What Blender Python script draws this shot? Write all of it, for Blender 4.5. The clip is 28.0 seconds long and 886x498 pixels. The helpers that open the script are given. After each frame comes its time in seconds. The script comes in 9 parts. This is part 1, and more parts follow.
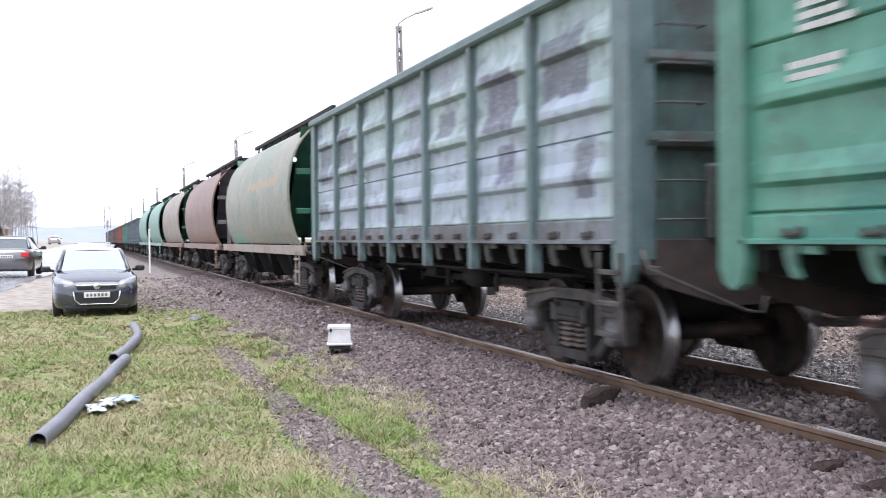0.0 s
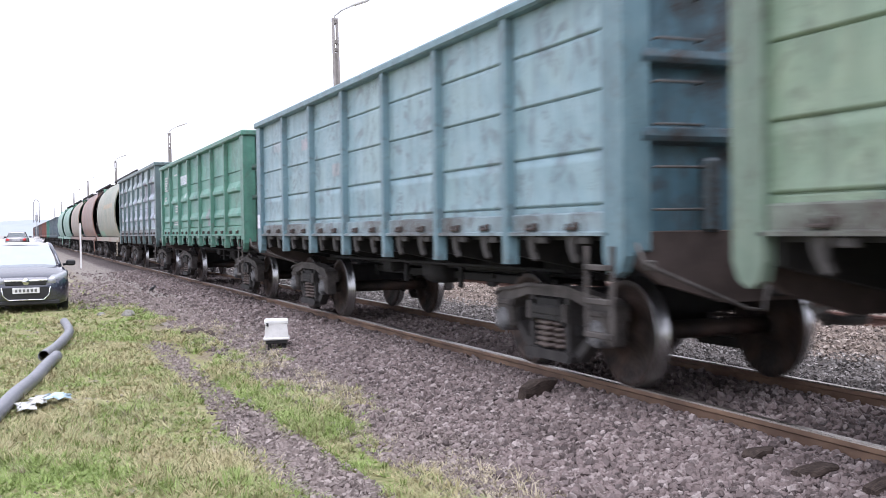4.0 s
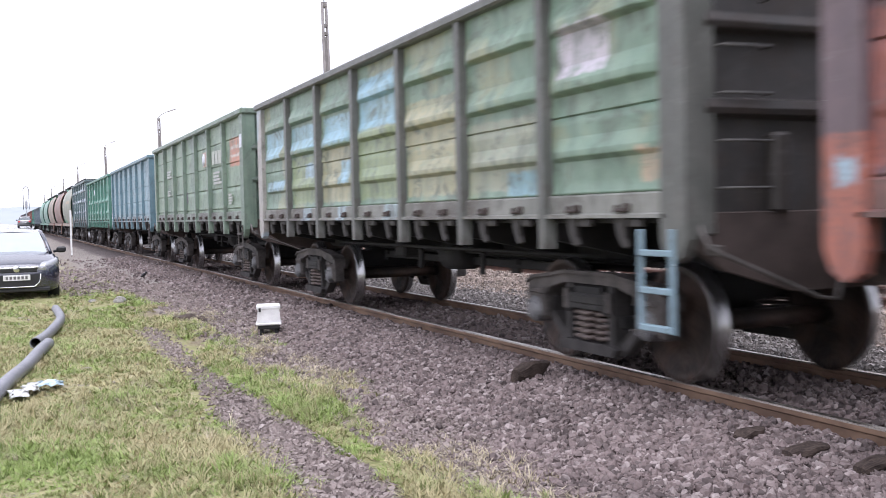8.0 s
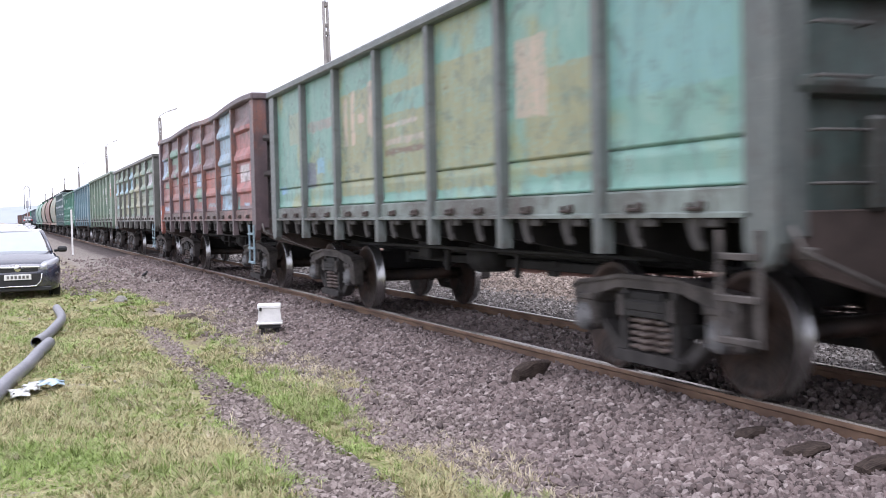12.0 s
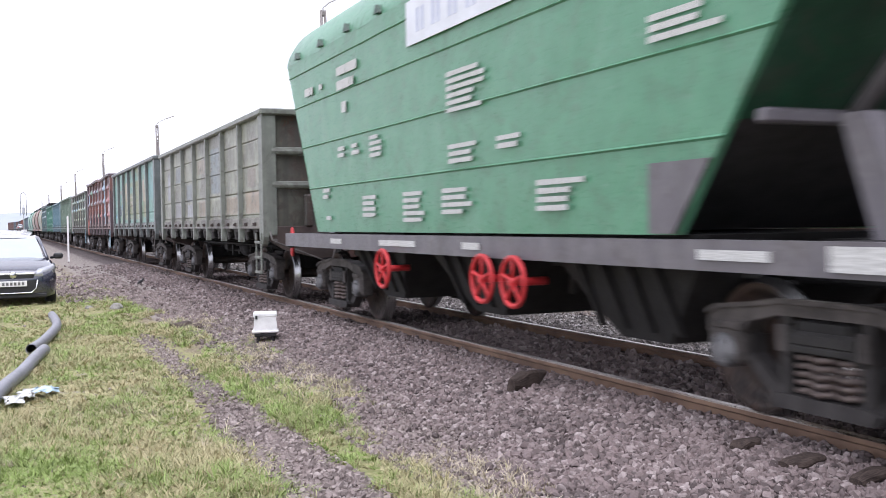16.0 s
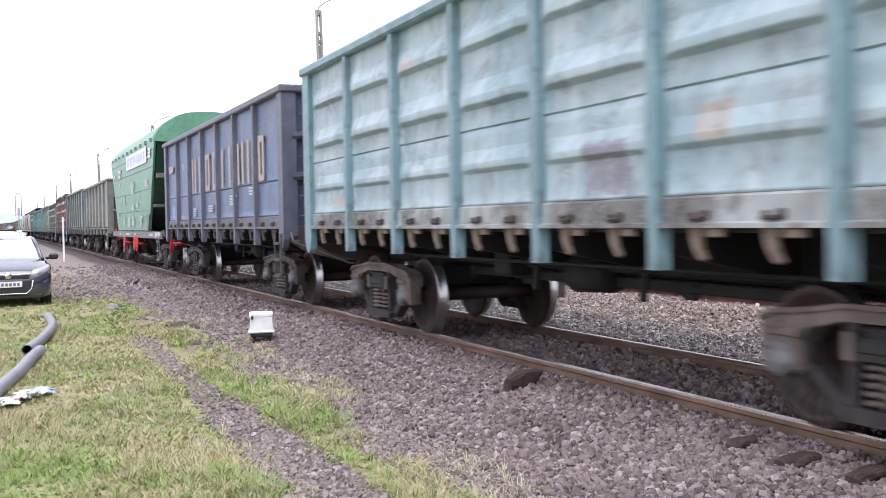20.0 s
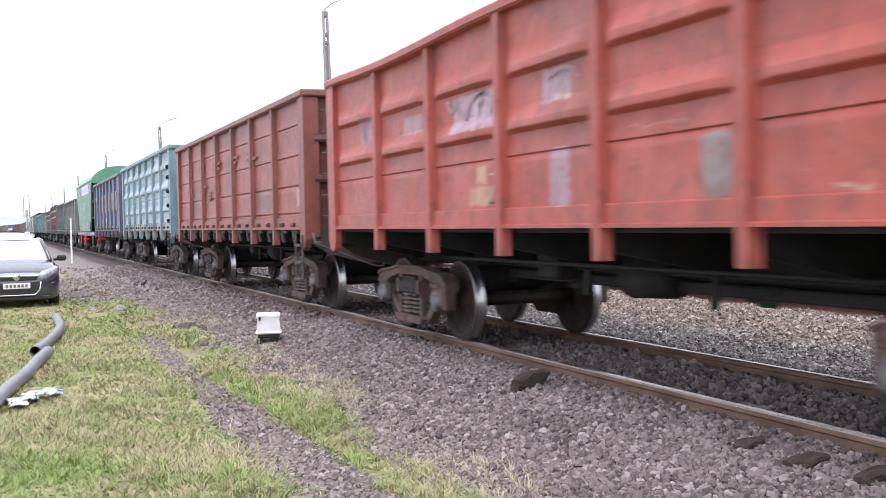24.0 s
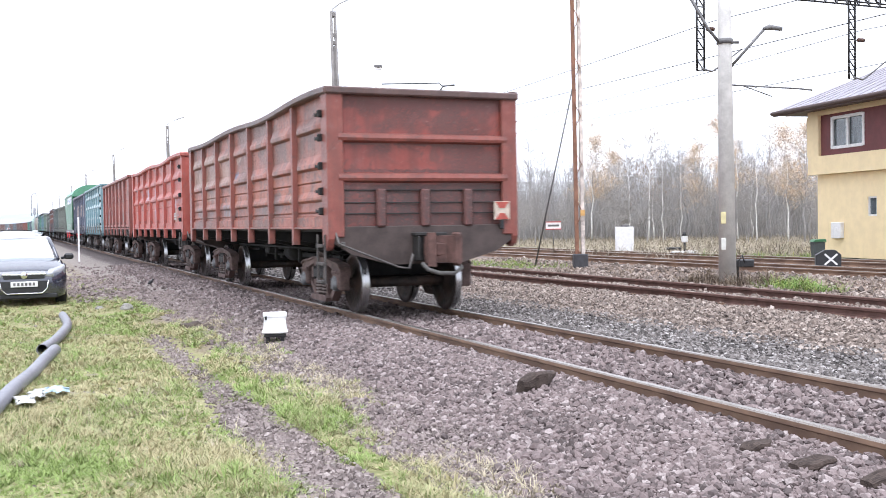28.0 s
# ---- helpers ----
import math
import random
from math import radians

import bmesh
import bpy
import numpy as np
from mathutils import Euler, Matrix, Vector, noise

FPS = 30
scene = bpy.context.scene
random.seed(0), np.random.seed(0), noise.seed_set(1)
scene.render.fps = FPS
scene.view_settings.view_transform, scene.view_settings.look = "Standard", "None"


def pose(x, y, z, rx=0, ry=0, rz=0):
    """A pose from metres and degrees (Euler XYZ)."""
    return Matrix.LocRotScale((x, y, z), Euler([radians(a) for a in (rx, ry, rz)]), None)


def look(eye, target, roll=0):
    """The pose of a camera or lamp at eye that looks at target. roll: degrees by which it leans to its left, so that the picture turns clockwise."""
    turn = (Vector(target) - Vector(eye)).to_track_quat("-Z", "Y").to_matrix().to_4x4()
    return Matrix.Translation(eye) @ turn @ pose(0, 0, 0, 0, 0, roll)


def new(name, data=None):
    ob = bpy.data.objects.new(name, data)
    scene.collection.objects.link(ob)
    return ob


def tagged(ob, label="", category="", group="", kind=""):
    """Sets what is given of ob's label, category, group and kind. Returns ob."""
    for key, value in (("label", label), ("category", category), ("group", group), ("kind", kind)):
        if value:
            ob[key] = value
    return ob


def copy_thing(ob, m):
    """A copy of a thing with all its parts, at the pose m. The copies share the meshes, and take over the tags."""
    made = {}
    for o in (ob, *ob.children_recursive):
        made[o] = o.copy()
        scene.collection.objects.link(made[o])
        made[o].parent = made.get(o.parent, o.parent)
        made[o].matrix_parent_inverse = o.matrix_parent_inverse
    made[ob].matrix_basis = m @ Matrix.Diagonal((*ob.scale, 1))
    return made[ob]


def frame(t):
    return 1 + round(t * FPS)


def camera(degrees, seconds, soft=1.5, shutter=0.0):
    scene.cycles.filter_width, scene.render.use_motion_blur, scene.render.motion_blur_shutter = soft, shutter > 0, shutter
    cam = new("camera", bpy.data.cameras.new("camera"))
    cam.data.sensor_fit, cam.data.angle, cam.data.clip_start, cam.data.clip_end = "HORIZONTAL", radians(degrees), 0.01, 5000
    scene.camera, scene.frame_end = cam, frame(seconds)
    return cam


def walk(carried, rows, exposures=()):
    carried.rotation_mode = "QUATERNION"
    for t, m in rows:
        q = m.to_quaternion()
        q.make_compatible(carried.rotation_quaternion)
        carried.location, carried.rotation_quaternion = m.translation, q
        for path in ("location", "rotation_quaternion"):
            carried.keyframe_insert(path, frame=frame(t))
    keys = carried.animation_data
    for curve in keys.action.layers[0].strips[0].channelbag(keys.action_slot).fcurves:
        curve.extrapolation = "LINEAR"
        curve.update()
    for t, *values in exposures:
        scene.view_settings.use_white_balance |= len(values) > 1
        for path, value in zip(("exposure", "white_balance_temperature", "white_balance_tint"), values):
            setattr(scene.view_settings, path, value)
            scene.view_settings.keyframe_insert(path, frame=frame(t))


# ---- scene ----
from collections import defaultdict

cam = camera(47.25, 28.0, soft=0.75, shutter=0.5)
EYE = 1.42          # metres above the rail heads; the camera stands in the grass beside the line


def aim(yaw, pitch, roll):
    """The standing camera's pose, turned by degrees."""
    return pose(0, 0, EYE, 90 + pitch, 0, yaw) @ pose(0, 0, 0, 0, 0, roll)


PATH = [
    (0.0, aim(-19.34, -0.67, -0.62)),
    (0.5, aim(-20.37, -0.77, -0.31)),
    (1.0, aim(-20.93, -0.61, -0.23)),
    (1.5, aim(-22.24, -0.80, -0.14)),
    (2.0, aim(-22.43, -0.82, -0.18)),
    (2.5, aim(-22.94, -1.09, -0.40)),
    (3.0, aim(-22.98, -1.03, -0.63)),
    (3.5, aim(-22.82, -1.07, -0.79)),
    (5.5, aim(-23.30, -1.55, -1.06)),
    (6.0, aim(-23.51, -1.81, -1.08)),
    (6.5, aim(-23.67, -1.88, -1.13)),
    (7.0, aim(-23.63, -1.98, -1.24)),
    (7.5, aim(-23.48, -2.12, -1.30)),
    (8.0, aim(-23.32, -2.03, -1.28)),
    (8.5, aim(-23.30, -1.98, -1.28)),
    (9.0, aim(-23.39, -1.97, -1.42)),
    (9.5, aim(-23.30, -2.15, -1.48)),
    (10.0, aim(-23.11, -1.89, -1.44)),
    (10.5, aim(-23.10, -1.85, -1.34)),
    (11.0, aim(-23.25, -1.89, -1.43)),
    (11.5, aim(-23.36, -2.06, -1.38)),
    (12.0, aim(-23.27, -2.05, -1.25)),
    (12.5, aim(-23.28, -2.15, -1.38)),
    (14.5, aim(-23.85, -2.13, -1.23)),
    (15.0, aim(-23.45, -2.02, -1.04)),
    (15.5, aim(-23.47, -1.84, -0.98)),
    (16.0, aim(-23.48, -1.54, -0.91)),
    (16.5, aim(-23.43, -1.48, -0.90)),
    (17.0, aim(-23.40, -1.41, -1.02)),
    (17.5, aim(-23.30, -1.48, -1.13)),
    (18.0, aim(-23.50, -1.59, -1.15)),
    (18.5, aim(-23.73, -1.64, -1.12)),
    (19.0, aim(-23.58, -1.55, -1.00)),
    (19.5, aim(-23.74, -1.52, -1.06)),
    (20.0, aim(-23.71, -1.56, -1.04)),
    (20.5, aim(-23.85, -1.67, -0.93)),
    (21.0, aim(-23.66, -1.72, -0.83)),
    (21.5, aim(-23.52, -1.58, -0.86)),
    (23.5, aim(-23.42, -1.31, -1.09)),
    (24.0, aim(-23.32, -1.51, -1.14)),
    (24.5, aim(-23.47, -1.47, -1.23)),
    (25.0, aim(-23.34, -1.49, -1.14)),
    (25.5, aim(-23.55, -1.52, -1.08)),
    (26.0, aim(-23.43, -1.41, -0.96)),
    (26.5, aim(-23.53, -1.36, -0.93)),
    (27.0, aim(-23.57, -1.48, -0.97)),
    (27.5, aim(-23.44, -1.50, -0.92)),
    (28.0, aim(-22.95, -1.48, -0.86)),
]
walk(cam, PATH, [(0.0, 0.49, 6040, 13), (3.0, 0.49, 6060, 14), (6.0, 0.49, 6150, 16), (17.0, 0.50, 6150, 16), (20.5, 0.61, 6150, 16), (26.0, 0.61, 6150, 14), (28.0, 0.76, 6040, 10.5)])

# ---- sky and light: bright overcast day ----
world = bpy.data.worlds.new("overcast_sky")
scene.world = world
world.use_nodes = True
wn, wl = world.node_tree.nodes, world.node_tree.links
wn.clear()
w_out, w_bg = wn.new("ShaderNodeOutputWorld"), wn.new("ShaderNodeBackground")
w_hsv, w_sky = wn.new("ShaderNodeHueSaturation"), wn.new("ShaderNodeTexSky")
w_sky.sky_type = "NISHITA"
w_sky.sun_disc = False
w_sky.sun_elevation, w_sky.sun_rotation = radians(68), radians(200)
w_sky.air_density, w_sky.dust_density, w_sky.ozone_density = 1.0, 0.6, 1.0
w_hsv.inputs["Saturation"].default_value = 0.12
w_bg.inputs["Strength"].default_value = 0.15
w_veil = wn.new("ShaderNodeMix")     # an even veil of cloud before the sky
w_veil.data_type = "RGBA"
w_veil.inputs[0].default_value = 0.75
w_veil.inputs[7].default_value = (7.35, 7.45, 8.05, 1.0)
wl.new(w_sky.outputs[0], w_hsv.inputs["Color"])
wl.new(w_hsv.outputs[0], w_veil.inputs[6])
wl.new(w_veil.outputs[2], w_bg.inputs["Color"])
wl.new(w_bg.outputs[0], w_out.inputs["Surface"])
sun = new("sun", bpy.data.lights.new("sun", "SUN"))
sun.data.energy, sun.data.angle, sun.data.color = 2.3, radians(60), (1.0, 0.985, 1.0)
sun.matrix_world = look((0, 0, 30), (-30 * math.sin(radians(200)) / math.tan(radians(68)), -30 * math.cos(radians(200)) / math.tan(radians(68)), 0))

# ---- the train's run ----
SPEED = 6.74
TAIL_AT_END = 15.5


def tail(t):
    """Where the last wagon's rear axle is along the line."""
    return TAIL_AT_END - SPEED * (28.0 - t)


LINE_X = 5.84       # middle of the main track


def bend(y):
    """The line's sideways shift: straight, then a gentle left curve far off."""
    return -((max(y - 290.0, 0.0)) ** 2) / 2400.0

# ---- materials ----
MATS = {}


class Tree:
    """A small helper to write node materials."""

    def __init__(self, name, rough=0.6, metal=0.0, spec=0.5):
        self.m = bpy.data.materials.new(name)
        self.m.use_nodes = True
        self.n, self.l = self.m.node_tree.nodes, self.m.node_tree.links
        self.b = self.n["Principled BSDF"]
        self.b.inputs["Roughness"].default_value = rough
        self.b.inputs["Metallic"].default_value = metal
        self.b.inputs["Specular IOR Level"].default_value = spec
        self.tc = self.n.new("ShaderNodeTexCoord")

    def put(self, value, socket):
        if hasattr(value, "is_output"):
            self.l.new(value, socket)
        elif hasattr(socket.default_value, "__len__"):
            socket.default_value = (*value, 1.0)[:len(socket.default_value)]
        else:
            socket.default_value = value

    def noise(self, scale, detail=4.0, rough=0.6, coord="Object", stretch=None, warp=0.0):
        t = self.n.new("ShaderNodeTexNoise")
        t.inputs["Scale"].default_value, t.inputs["Detail"].default_value = scale, detail
        t.inputs["Roughness"].default_value, t.inputs["Distortion"].default_value = rough, warp
        self.l.new(self.vec(coord, stretch), t.inputs["Vector"])
        return t.outputs["Fac"]

    def voronoi(self, scale, coord="Object", out="Distance", feature="F1"):
        t = self.n.new("ShaderNodeTexVoronoi")
        t.feature = feature
        t.inputs["Scale"].default_value = scale
        self.l.new(self.vec(coord), t.inputs["Vector"])
        return t.outputs[out]

    def vec(self, coord="Object", stretch=None):
        v = self.tc.outputs[coord]
        if stretch:
            mp = self.n.new("ShaderNodeMapping")
            mp.inputs["Scale"].default_value = stretch
            self.l.new(v, mp.inputs["Vector"])
            v = mp.outputs[0]
        return v

    def axis(self, i, coord="Object"):
        s = self.n.new("ShaderNodeSeparateXYZ")
        self.l.new(self.tc.outputs[coord], s.inputs[0])
        return s.outputs[i]

    def math(self, op, a, b=0.0, c=0.0):
        t = self.n.new("ShaderNodeMath")
        t.operation = op
        for v, s in zip((a, b, c), t.inputs):
            self.put(v, s)
        return t.outputs[0]

    def ramp(self, fac, lo, hi, a=0.0, b=1.0):
        t = self.n.new("ShaderNodeMapRange")
        t.interpolation_type = "SMOOTHSTEP"
        for v, s in zip((fac, lo, hi, a, b), t.inputs):
            self.put(v, s)
        return t.outputs[0]

    def mix(self, fac, a, b, kind="MIX"):
        t = self.n.new("ShaderNodeMix")
        t.data_type, t.blend_type = "RGBA", kind
        self.put(fac, t.inputs[0])
        self.put(a, t.inputs[6])
        self.put(b, t.inputs[7])
        return t.outputs[2]

    def rand(self, island=False):
        t = self.n.new("ShaderNodeNewGeometry" if island else "ShaderNodeObjectInfo")
        return t.outputs["Random Per Island" if island else "Random"]

    def color(self, c):
        self.put(c, self.b.inputs["Base Color"])
        return self

    def rough(self, v):
        self.put(v, self.b.inputs["Roughness"])
        return self

    def bump(self, height, strength=0.3, distance=0.01):
        t = self.n.new("ShaderNodeBump")
        t.inputs["Strength"].default_value, t.inputs["Distance"].default_value = strength, distance
        self.put(height, t.inputs["Height"])
        self.l.new(t.outputs[0], self.b.inputs["Normal"])
        return self


def plain(name, c, rough=0.6, metal=0.0, vary=0.25, scale=6.0, bump=0.15, dist=0.004):
    """A plain surface with two scales of variation."""
    if name in MATS:
        return MATS[name]
    t = Tree(name, rough, metal)
    big, fine = t.noise(scale, 3), t.noise(scale * 12, 4)
    both = t.math("ADD", t.math("MULTIPLY", big, 0.65), t.math("MULTIPLY", fine, 0.35))
    dark, light = [v * (1 - vary) for v in c], [min(1, v * (1 + vary)) for v in c]
    t.color(t.mix(t.ramp(both, 0.3, 0.7), dark, light))
    t.rough(t.ramp(fine, 0.3, 0.7, max(0.02, rough - 0.08), min(1, rough + 0.1)))
    if bump:
        t.bump(fine, bump, dist)
    MATS[name] = t.m
    return t.m


def box_mask(t, y0, y1, z0, z1, ragged):
    """1 inside a box of the wagon's side, along and up, with ragged paint edges."""
    e = 0.03
    n1 = t.math("MULTIPLY", t.math("SUBTRACT", ragged, 0.5), 0.16)
    y, z = t.math("ADD", t.axis(1), n1), t.math("ADD", t.axis(2), n1)
    a = t.math("MULTIPLY", t.ramp(y, y0, y0 + e), t.ramp(y, y1, y1 - e))
    b = t.math("MULTIPLY", t.ramp(z, z0, z0 + e), t.ramp(z, z1, z1 - e))
    return t.math("MULTIPLY", a, b)


RUST = (0.13, 0.055, 0.03)


def wagon_paint(name, base, worn, rust=0.35, second=None, amount=0.5, patches=(), dirt=0.35, rough=0.44):
    """Weathered wagon paint: faded paint, a second coat in blotches, repainted patches, grime and rust."""
    base, worn, second = [[v * 1.0 for v in c] if c else None for c in (base, worn, second)]
    patches = [(*p[:4], [v * 0.98 for v in p[4]]) for p in patches]
    t = Tree(name, rough)
    big, mid, fine = t.noise(0.55, 4, 0.6), t.noise(3.2, 5, 0.65, warp=0.4), t.noise(26, 5, 0.7)
    streak = t.noise(1.0, 4, 0.6, stretch=(7, 7, 0.7))
    col = t.mix(t.ramp(mid, 0.35, 0.68), base, worn)
    if second:
        col = t.mix(t.math("MULTIPLY", t.ramp(big, 0.62 - 0.28 * amount, 0.7 - 0.28 * amount), t.ramp(fine, 0.25, 0.55)), col, second)
    edge_noise = t.noise(9.0, 5, 0.7)
    for y0, y1, z0, z1, c in patches:
        edge = t.math("MULTIPLY", box_mask(t, y0, y1, z0, z1, edge_noise), t.ramp(t.math("ADD", t.math("MULTIPLY", fine, 0.5), t.math("MULTIPLY", edge_noise, 0.5)), 0.40, 0.50, 0.35, 0.95))
        col = t.mix(edge, col, c)
    chalk = t.noise(1.7, 5, 0.7, warp=0.8)
    col = t.mix(t.ramp(chalk, 0.52, 0.75, 0.0, 0.5), col, [v * 0.85 + 0.07 for v in base])
    col = t.mix(t.ramp(chalk, 0.46, 0.28, 0.0, 0.3), col, [v * 0.5 + 0.012 for v in base])
    # grime and scuffs in ragged blotches
    soil = t.noise(2.6, 6, 0.75, warp=1.2)
    col = t.mix(t.math("MULTIPLY", t.ramp(soil, 0.51, 0.63), 0.25 + 0.9 * dirt * (1 + rust)), col, [v * 0.35 + s for v, s in zip(base, (0.045, 0.036, 0.032))])
    scuff = t.noise(6.0, 5, 0.7, stretch=(1, 0.35, 1.6))
    col = t.mix(t.ramp(scuff, 0.62, 0.70, 0.0, 0.4), col, [v * 0.7 + 0.14 for v in base])
    col = t.mix(t.math("MULTIPLY", t.ramp(streak, 0.42, 0.7), dirt * 1.1), col, [v * 0.45 + 0.02 for v in base])
    rusty = t.math("MULTIPLY", t.ramp(t.math("ADD", t.math("MULTIPLY", mid, 0.6), t.math("MULTIPLY", fine, 0.4)), 0.66 - 0.16 * rust, 0.72 - 0.1 * rust), 0.85)
    col = t.mix(rusty, col, RUST)
    col = t.mix(t.math("MULTIPLY", t.ramp(fine, 0.55, 0.8), 0.25), col, (0.30, 0.28, 0.25))
    t.color(col)
    t.rough(t.math("ADD", t.math("MULTIPLY", rusty, 0.3), t.ramp(fine, 0.3, 0.7, rough - 0.1, rough + 0.12)))
    t.bump(t.math("ADD", t.math("MULTIPLY", mid, 0.8), t.math("MULTIPLY", fine, 0.25)), 0.5, 0.012)
    return t.m


def stone_mat(name, a, b, c):
    """Broken stones, each of its own shade."""
    t = Tree(name, 0.85)
    r = t.rand(island=True)
    fine = t.noise(60, 4)
    col = t.mix(t.ramp(r, 0.0, 0.55), a, b)
    col = t.mix(t.ramp(r, 0.72, 1.0), col, c)
    col = t.mix(t.ramp(fine, 0.35, 0.75, 0.0, 0.4), col, [v * 0.7 for v in a])
    drift = t.noise(0.8, 4, 0.65)     # dust and brake grime lie in drifts
    col = t.mix(t.ramp(drift, 0.45, 0.66, 0.0, 0.3), col, [v * 1.1 + 0.01 for v in b])
    col = t.mix(t.ramp(drift, 0.46, 0.3, 0.0, 0.4), col, [v * 0.8 for v in a])
    t.color(col).bump(fine, 0.4, 0.004)
    return t.m


def leaf_mat(name, a, b, c, rough=0.7):
    t = Tree(name, rough, spec=0.2)
    r = t.rand(island=True)
    col = t.mix(t.ramp(r, 0.0, 0.6), a, b)
    col = t.mix(t.ramp(r, 0.6, 1.0), col, c)
    t.color(col)
    return t.m


def grass_mat():
    """Blades: fresh green, dull green and withered straw, in patches of several sizes."""
    t = Tree("grass_blades", 0.65, spec=0.25)
    r, patch, small = t.rand(island=True), t.noise(0.75, 3, 0.6, warp=0.6), t.noise(4.2, 4, 0.65)
    green = t.mix(r, (0.185, 0.26, 0.065), (0.32, 0.40, 0.14))
    dull = t.mix(r, (0.21, 0.23, 0.095), (0.36, 0.37, 0.185))
    straw = t.mix(r, (0.33, 0.285, 0.155), (0.51, 0.455, 0.27))
    tone = t.math("ADD", t.math("MULTIPLY", patch, 0.62), t.math("MULTIPLY", small, 0.38))
    dry = t.math("ADD", tone, t.math("MULTIPLY", t.math("SUBTRACT", t.math("FRACT", t.math("MULTIPLY", r, 7.31)), 0.5), 0.20))
    col = t.mix(t.ramp(dry, 0.40, 0.50), green, dull)
    t.color(t.mix(t.ramp(dry, 0.445, 0.58), col, straw))
    return t.m


def ground_mat():
    """Turf, trodden earth, ballast and verge, by where they lie."""
    t = Tree("ground_surface", 0.9, spec=0.2)
    x, y = t.axis(0), t.axis(1)
    wob, mid, fine = t.noise(0.6, 4), t.noise(3.0, 5), t.noise(28, 5)
    cell = t.voronoi(22, out="Color")
    gap = t.voronoi(22, out="Distance")
    ragged = t.math("MULTIPLY", t.math("SUBTRACT", mid, 0.5), 1.0)
    xs = t.math("ADD", x, ragged)
    turf = t.mix(t.ramp(t.math("ADD", t.math("MULTIPLY", mid, 0.5), t.math("MULTIPLY", fine, 0.5)), 0.36, 0.62), (0.16, 0.175, 0.07), (0.31, 0.28, 0.15))
    turf = t.mix(t.ramp(wob, 0.55, 0.7), turf, (0.16, 0.18, 0.07))
    earth = t.mix(t.ramp(fine, 0.35, 0.65), (0.15, 0.13, 0.116), (0.31, 0.275, 0.25))
    straw = t.mix(t.ramp(fine, 0.35, 0.65), (0.12, 0.10, 0.065), (0.27, 0.225, 0.15))
    stone = t.mix(0.5, t.mix(t.ramp(gap, 0.0, 0.6), (0.15, 0.122, 0.118), (0.04, 0.033, 0.032)), t.mix(cell, (0.10, 0.08, 0.078), (0.21, 0.172, 0.167)))
    pale = t.mix(0.5, t.mix(t.ramp(gap, 0.0, 0.6), (0.17, 0.145, 0.13), (0.03, 0.026, 0.024)), t.mix(cell, (0.11, 0.09, 0.08), (0.25, 0.22, 0.20)))
    turf = t.mix(t.ramp(t.math("ADD", mid, t.math("MULTIPLY", fine, 0.3)), 0.74, 0.84), turf, earth)
    # the ballast's foot wanders away from the turf farther along
    foot = t.math("ADD", t.ramp(y, 4.5, 9.5, -0.15, 0.62), t.ramp(y, 11.0, 18.0, 0.0, 0.35))
    xb = t.math("SUBTRACT", xs, foot)
    worn = t.math("ADD", xs, t.ramp(y, 11.0, 17.0, 0.0, 0.45))
    col = t.mix(t.ramp(worn, 2.3, 2.6), turf, straw)
    col = t.mix(t.ramp(worn, 2.6, 3.0), col, earth)
    col = t.mix(t.ramp(xb, 2.7, 3.05), col, stone)
    rut_x = t.math("ADD", x, t.math("MULTIPLY", t.math("SUBTRACT", mid, 0.5), 0.35))
    rut_left = t.math("SUBTRACT", rut_x, t.ramp(y, 5.0, 12.0, 1.52, 1.80))
    rut_right = t.math("SUBTRACT", rut_x, t.ramp(y, 4.0, 12.0, 2.16, 2.02))
    rut = t.math("MULTIPLY", t.math("MULTIPLY", t.ramp(rut_left, -0.05, 0.08), t.ramp(rut_right, 0.05, -0.08)), t.ramp(t.math("ADD", y, t.math("MULTIPLY", t.math("SUBTRACT", t.noise(1.6, 3), 0.5), 14.0)), 14.0, 10.0))
    col = t.mix(rut, col, stone)
    col = t.mix(t.ramp(xs, 7.0, 7.6), col, pale)
    col = t.mix(t.ramp(xs, 9.2, 10.4, 0.0, 0.55), col, t.mix(cell, (0.12, 0.092, 0.078), (0.25, 0.195, 0.165)))
    litter = t.mix(t.ramp(fine, 0.35, 0.65), (0.17, 0.11, 0.08), (0.30, 0.22, 0.165))
    col = t.mix(t.math("MULTIPLY", t.math("MULTIPLY", t.ramp(xs, 14.0, 14.6), t.ramp(xs, 19.6, 19.0)), 0.6), col, litter)
    meadow = t.mix(t.ramp(wob, 0.35, 0.65), (0.30, 0.25, 0.16), (0.17, 0.16, 0.09))
    col = t.mix(t.ramp(xs, 27.0, 29.0), col, meadow)
    # the sandy verge where the car stands, and stony earth beside it
    far = t.ramp(t.math("ADD", y, t.math("MULTIPLY", t.math("SUBTRACT", mid, 0.5), 3.0)), 23.8, 25.2)
    sand = t.mix(t.ramp(mid, 0.4, 0.65), (0.40, 0.36, 0.31), (0.29, 0.25, 0.215))
    left = t.math("MULTIPLY", far, t.ramp(xs, 1.0, 0.4))
    col = t.mix(left, col, sand)
    side = t.math("MULTIPLY", far, t.math("MULTIPLY", t.ramp(xs, 0.6, 1.2), t.ramp(xs, 3.4, 2.8)))
    col = t.mix(t.math("MULTIPLY", side, t.ramp(mid, 0.6, 0.45)), col, t.mix(fine, earth, (0.26, 0.23, 0.205)))
    t.color(col).bump(t.math("ADD", t.math("MULTIPLY", fine, 0.5), gap), 0.6, 0.02)
    return t.m


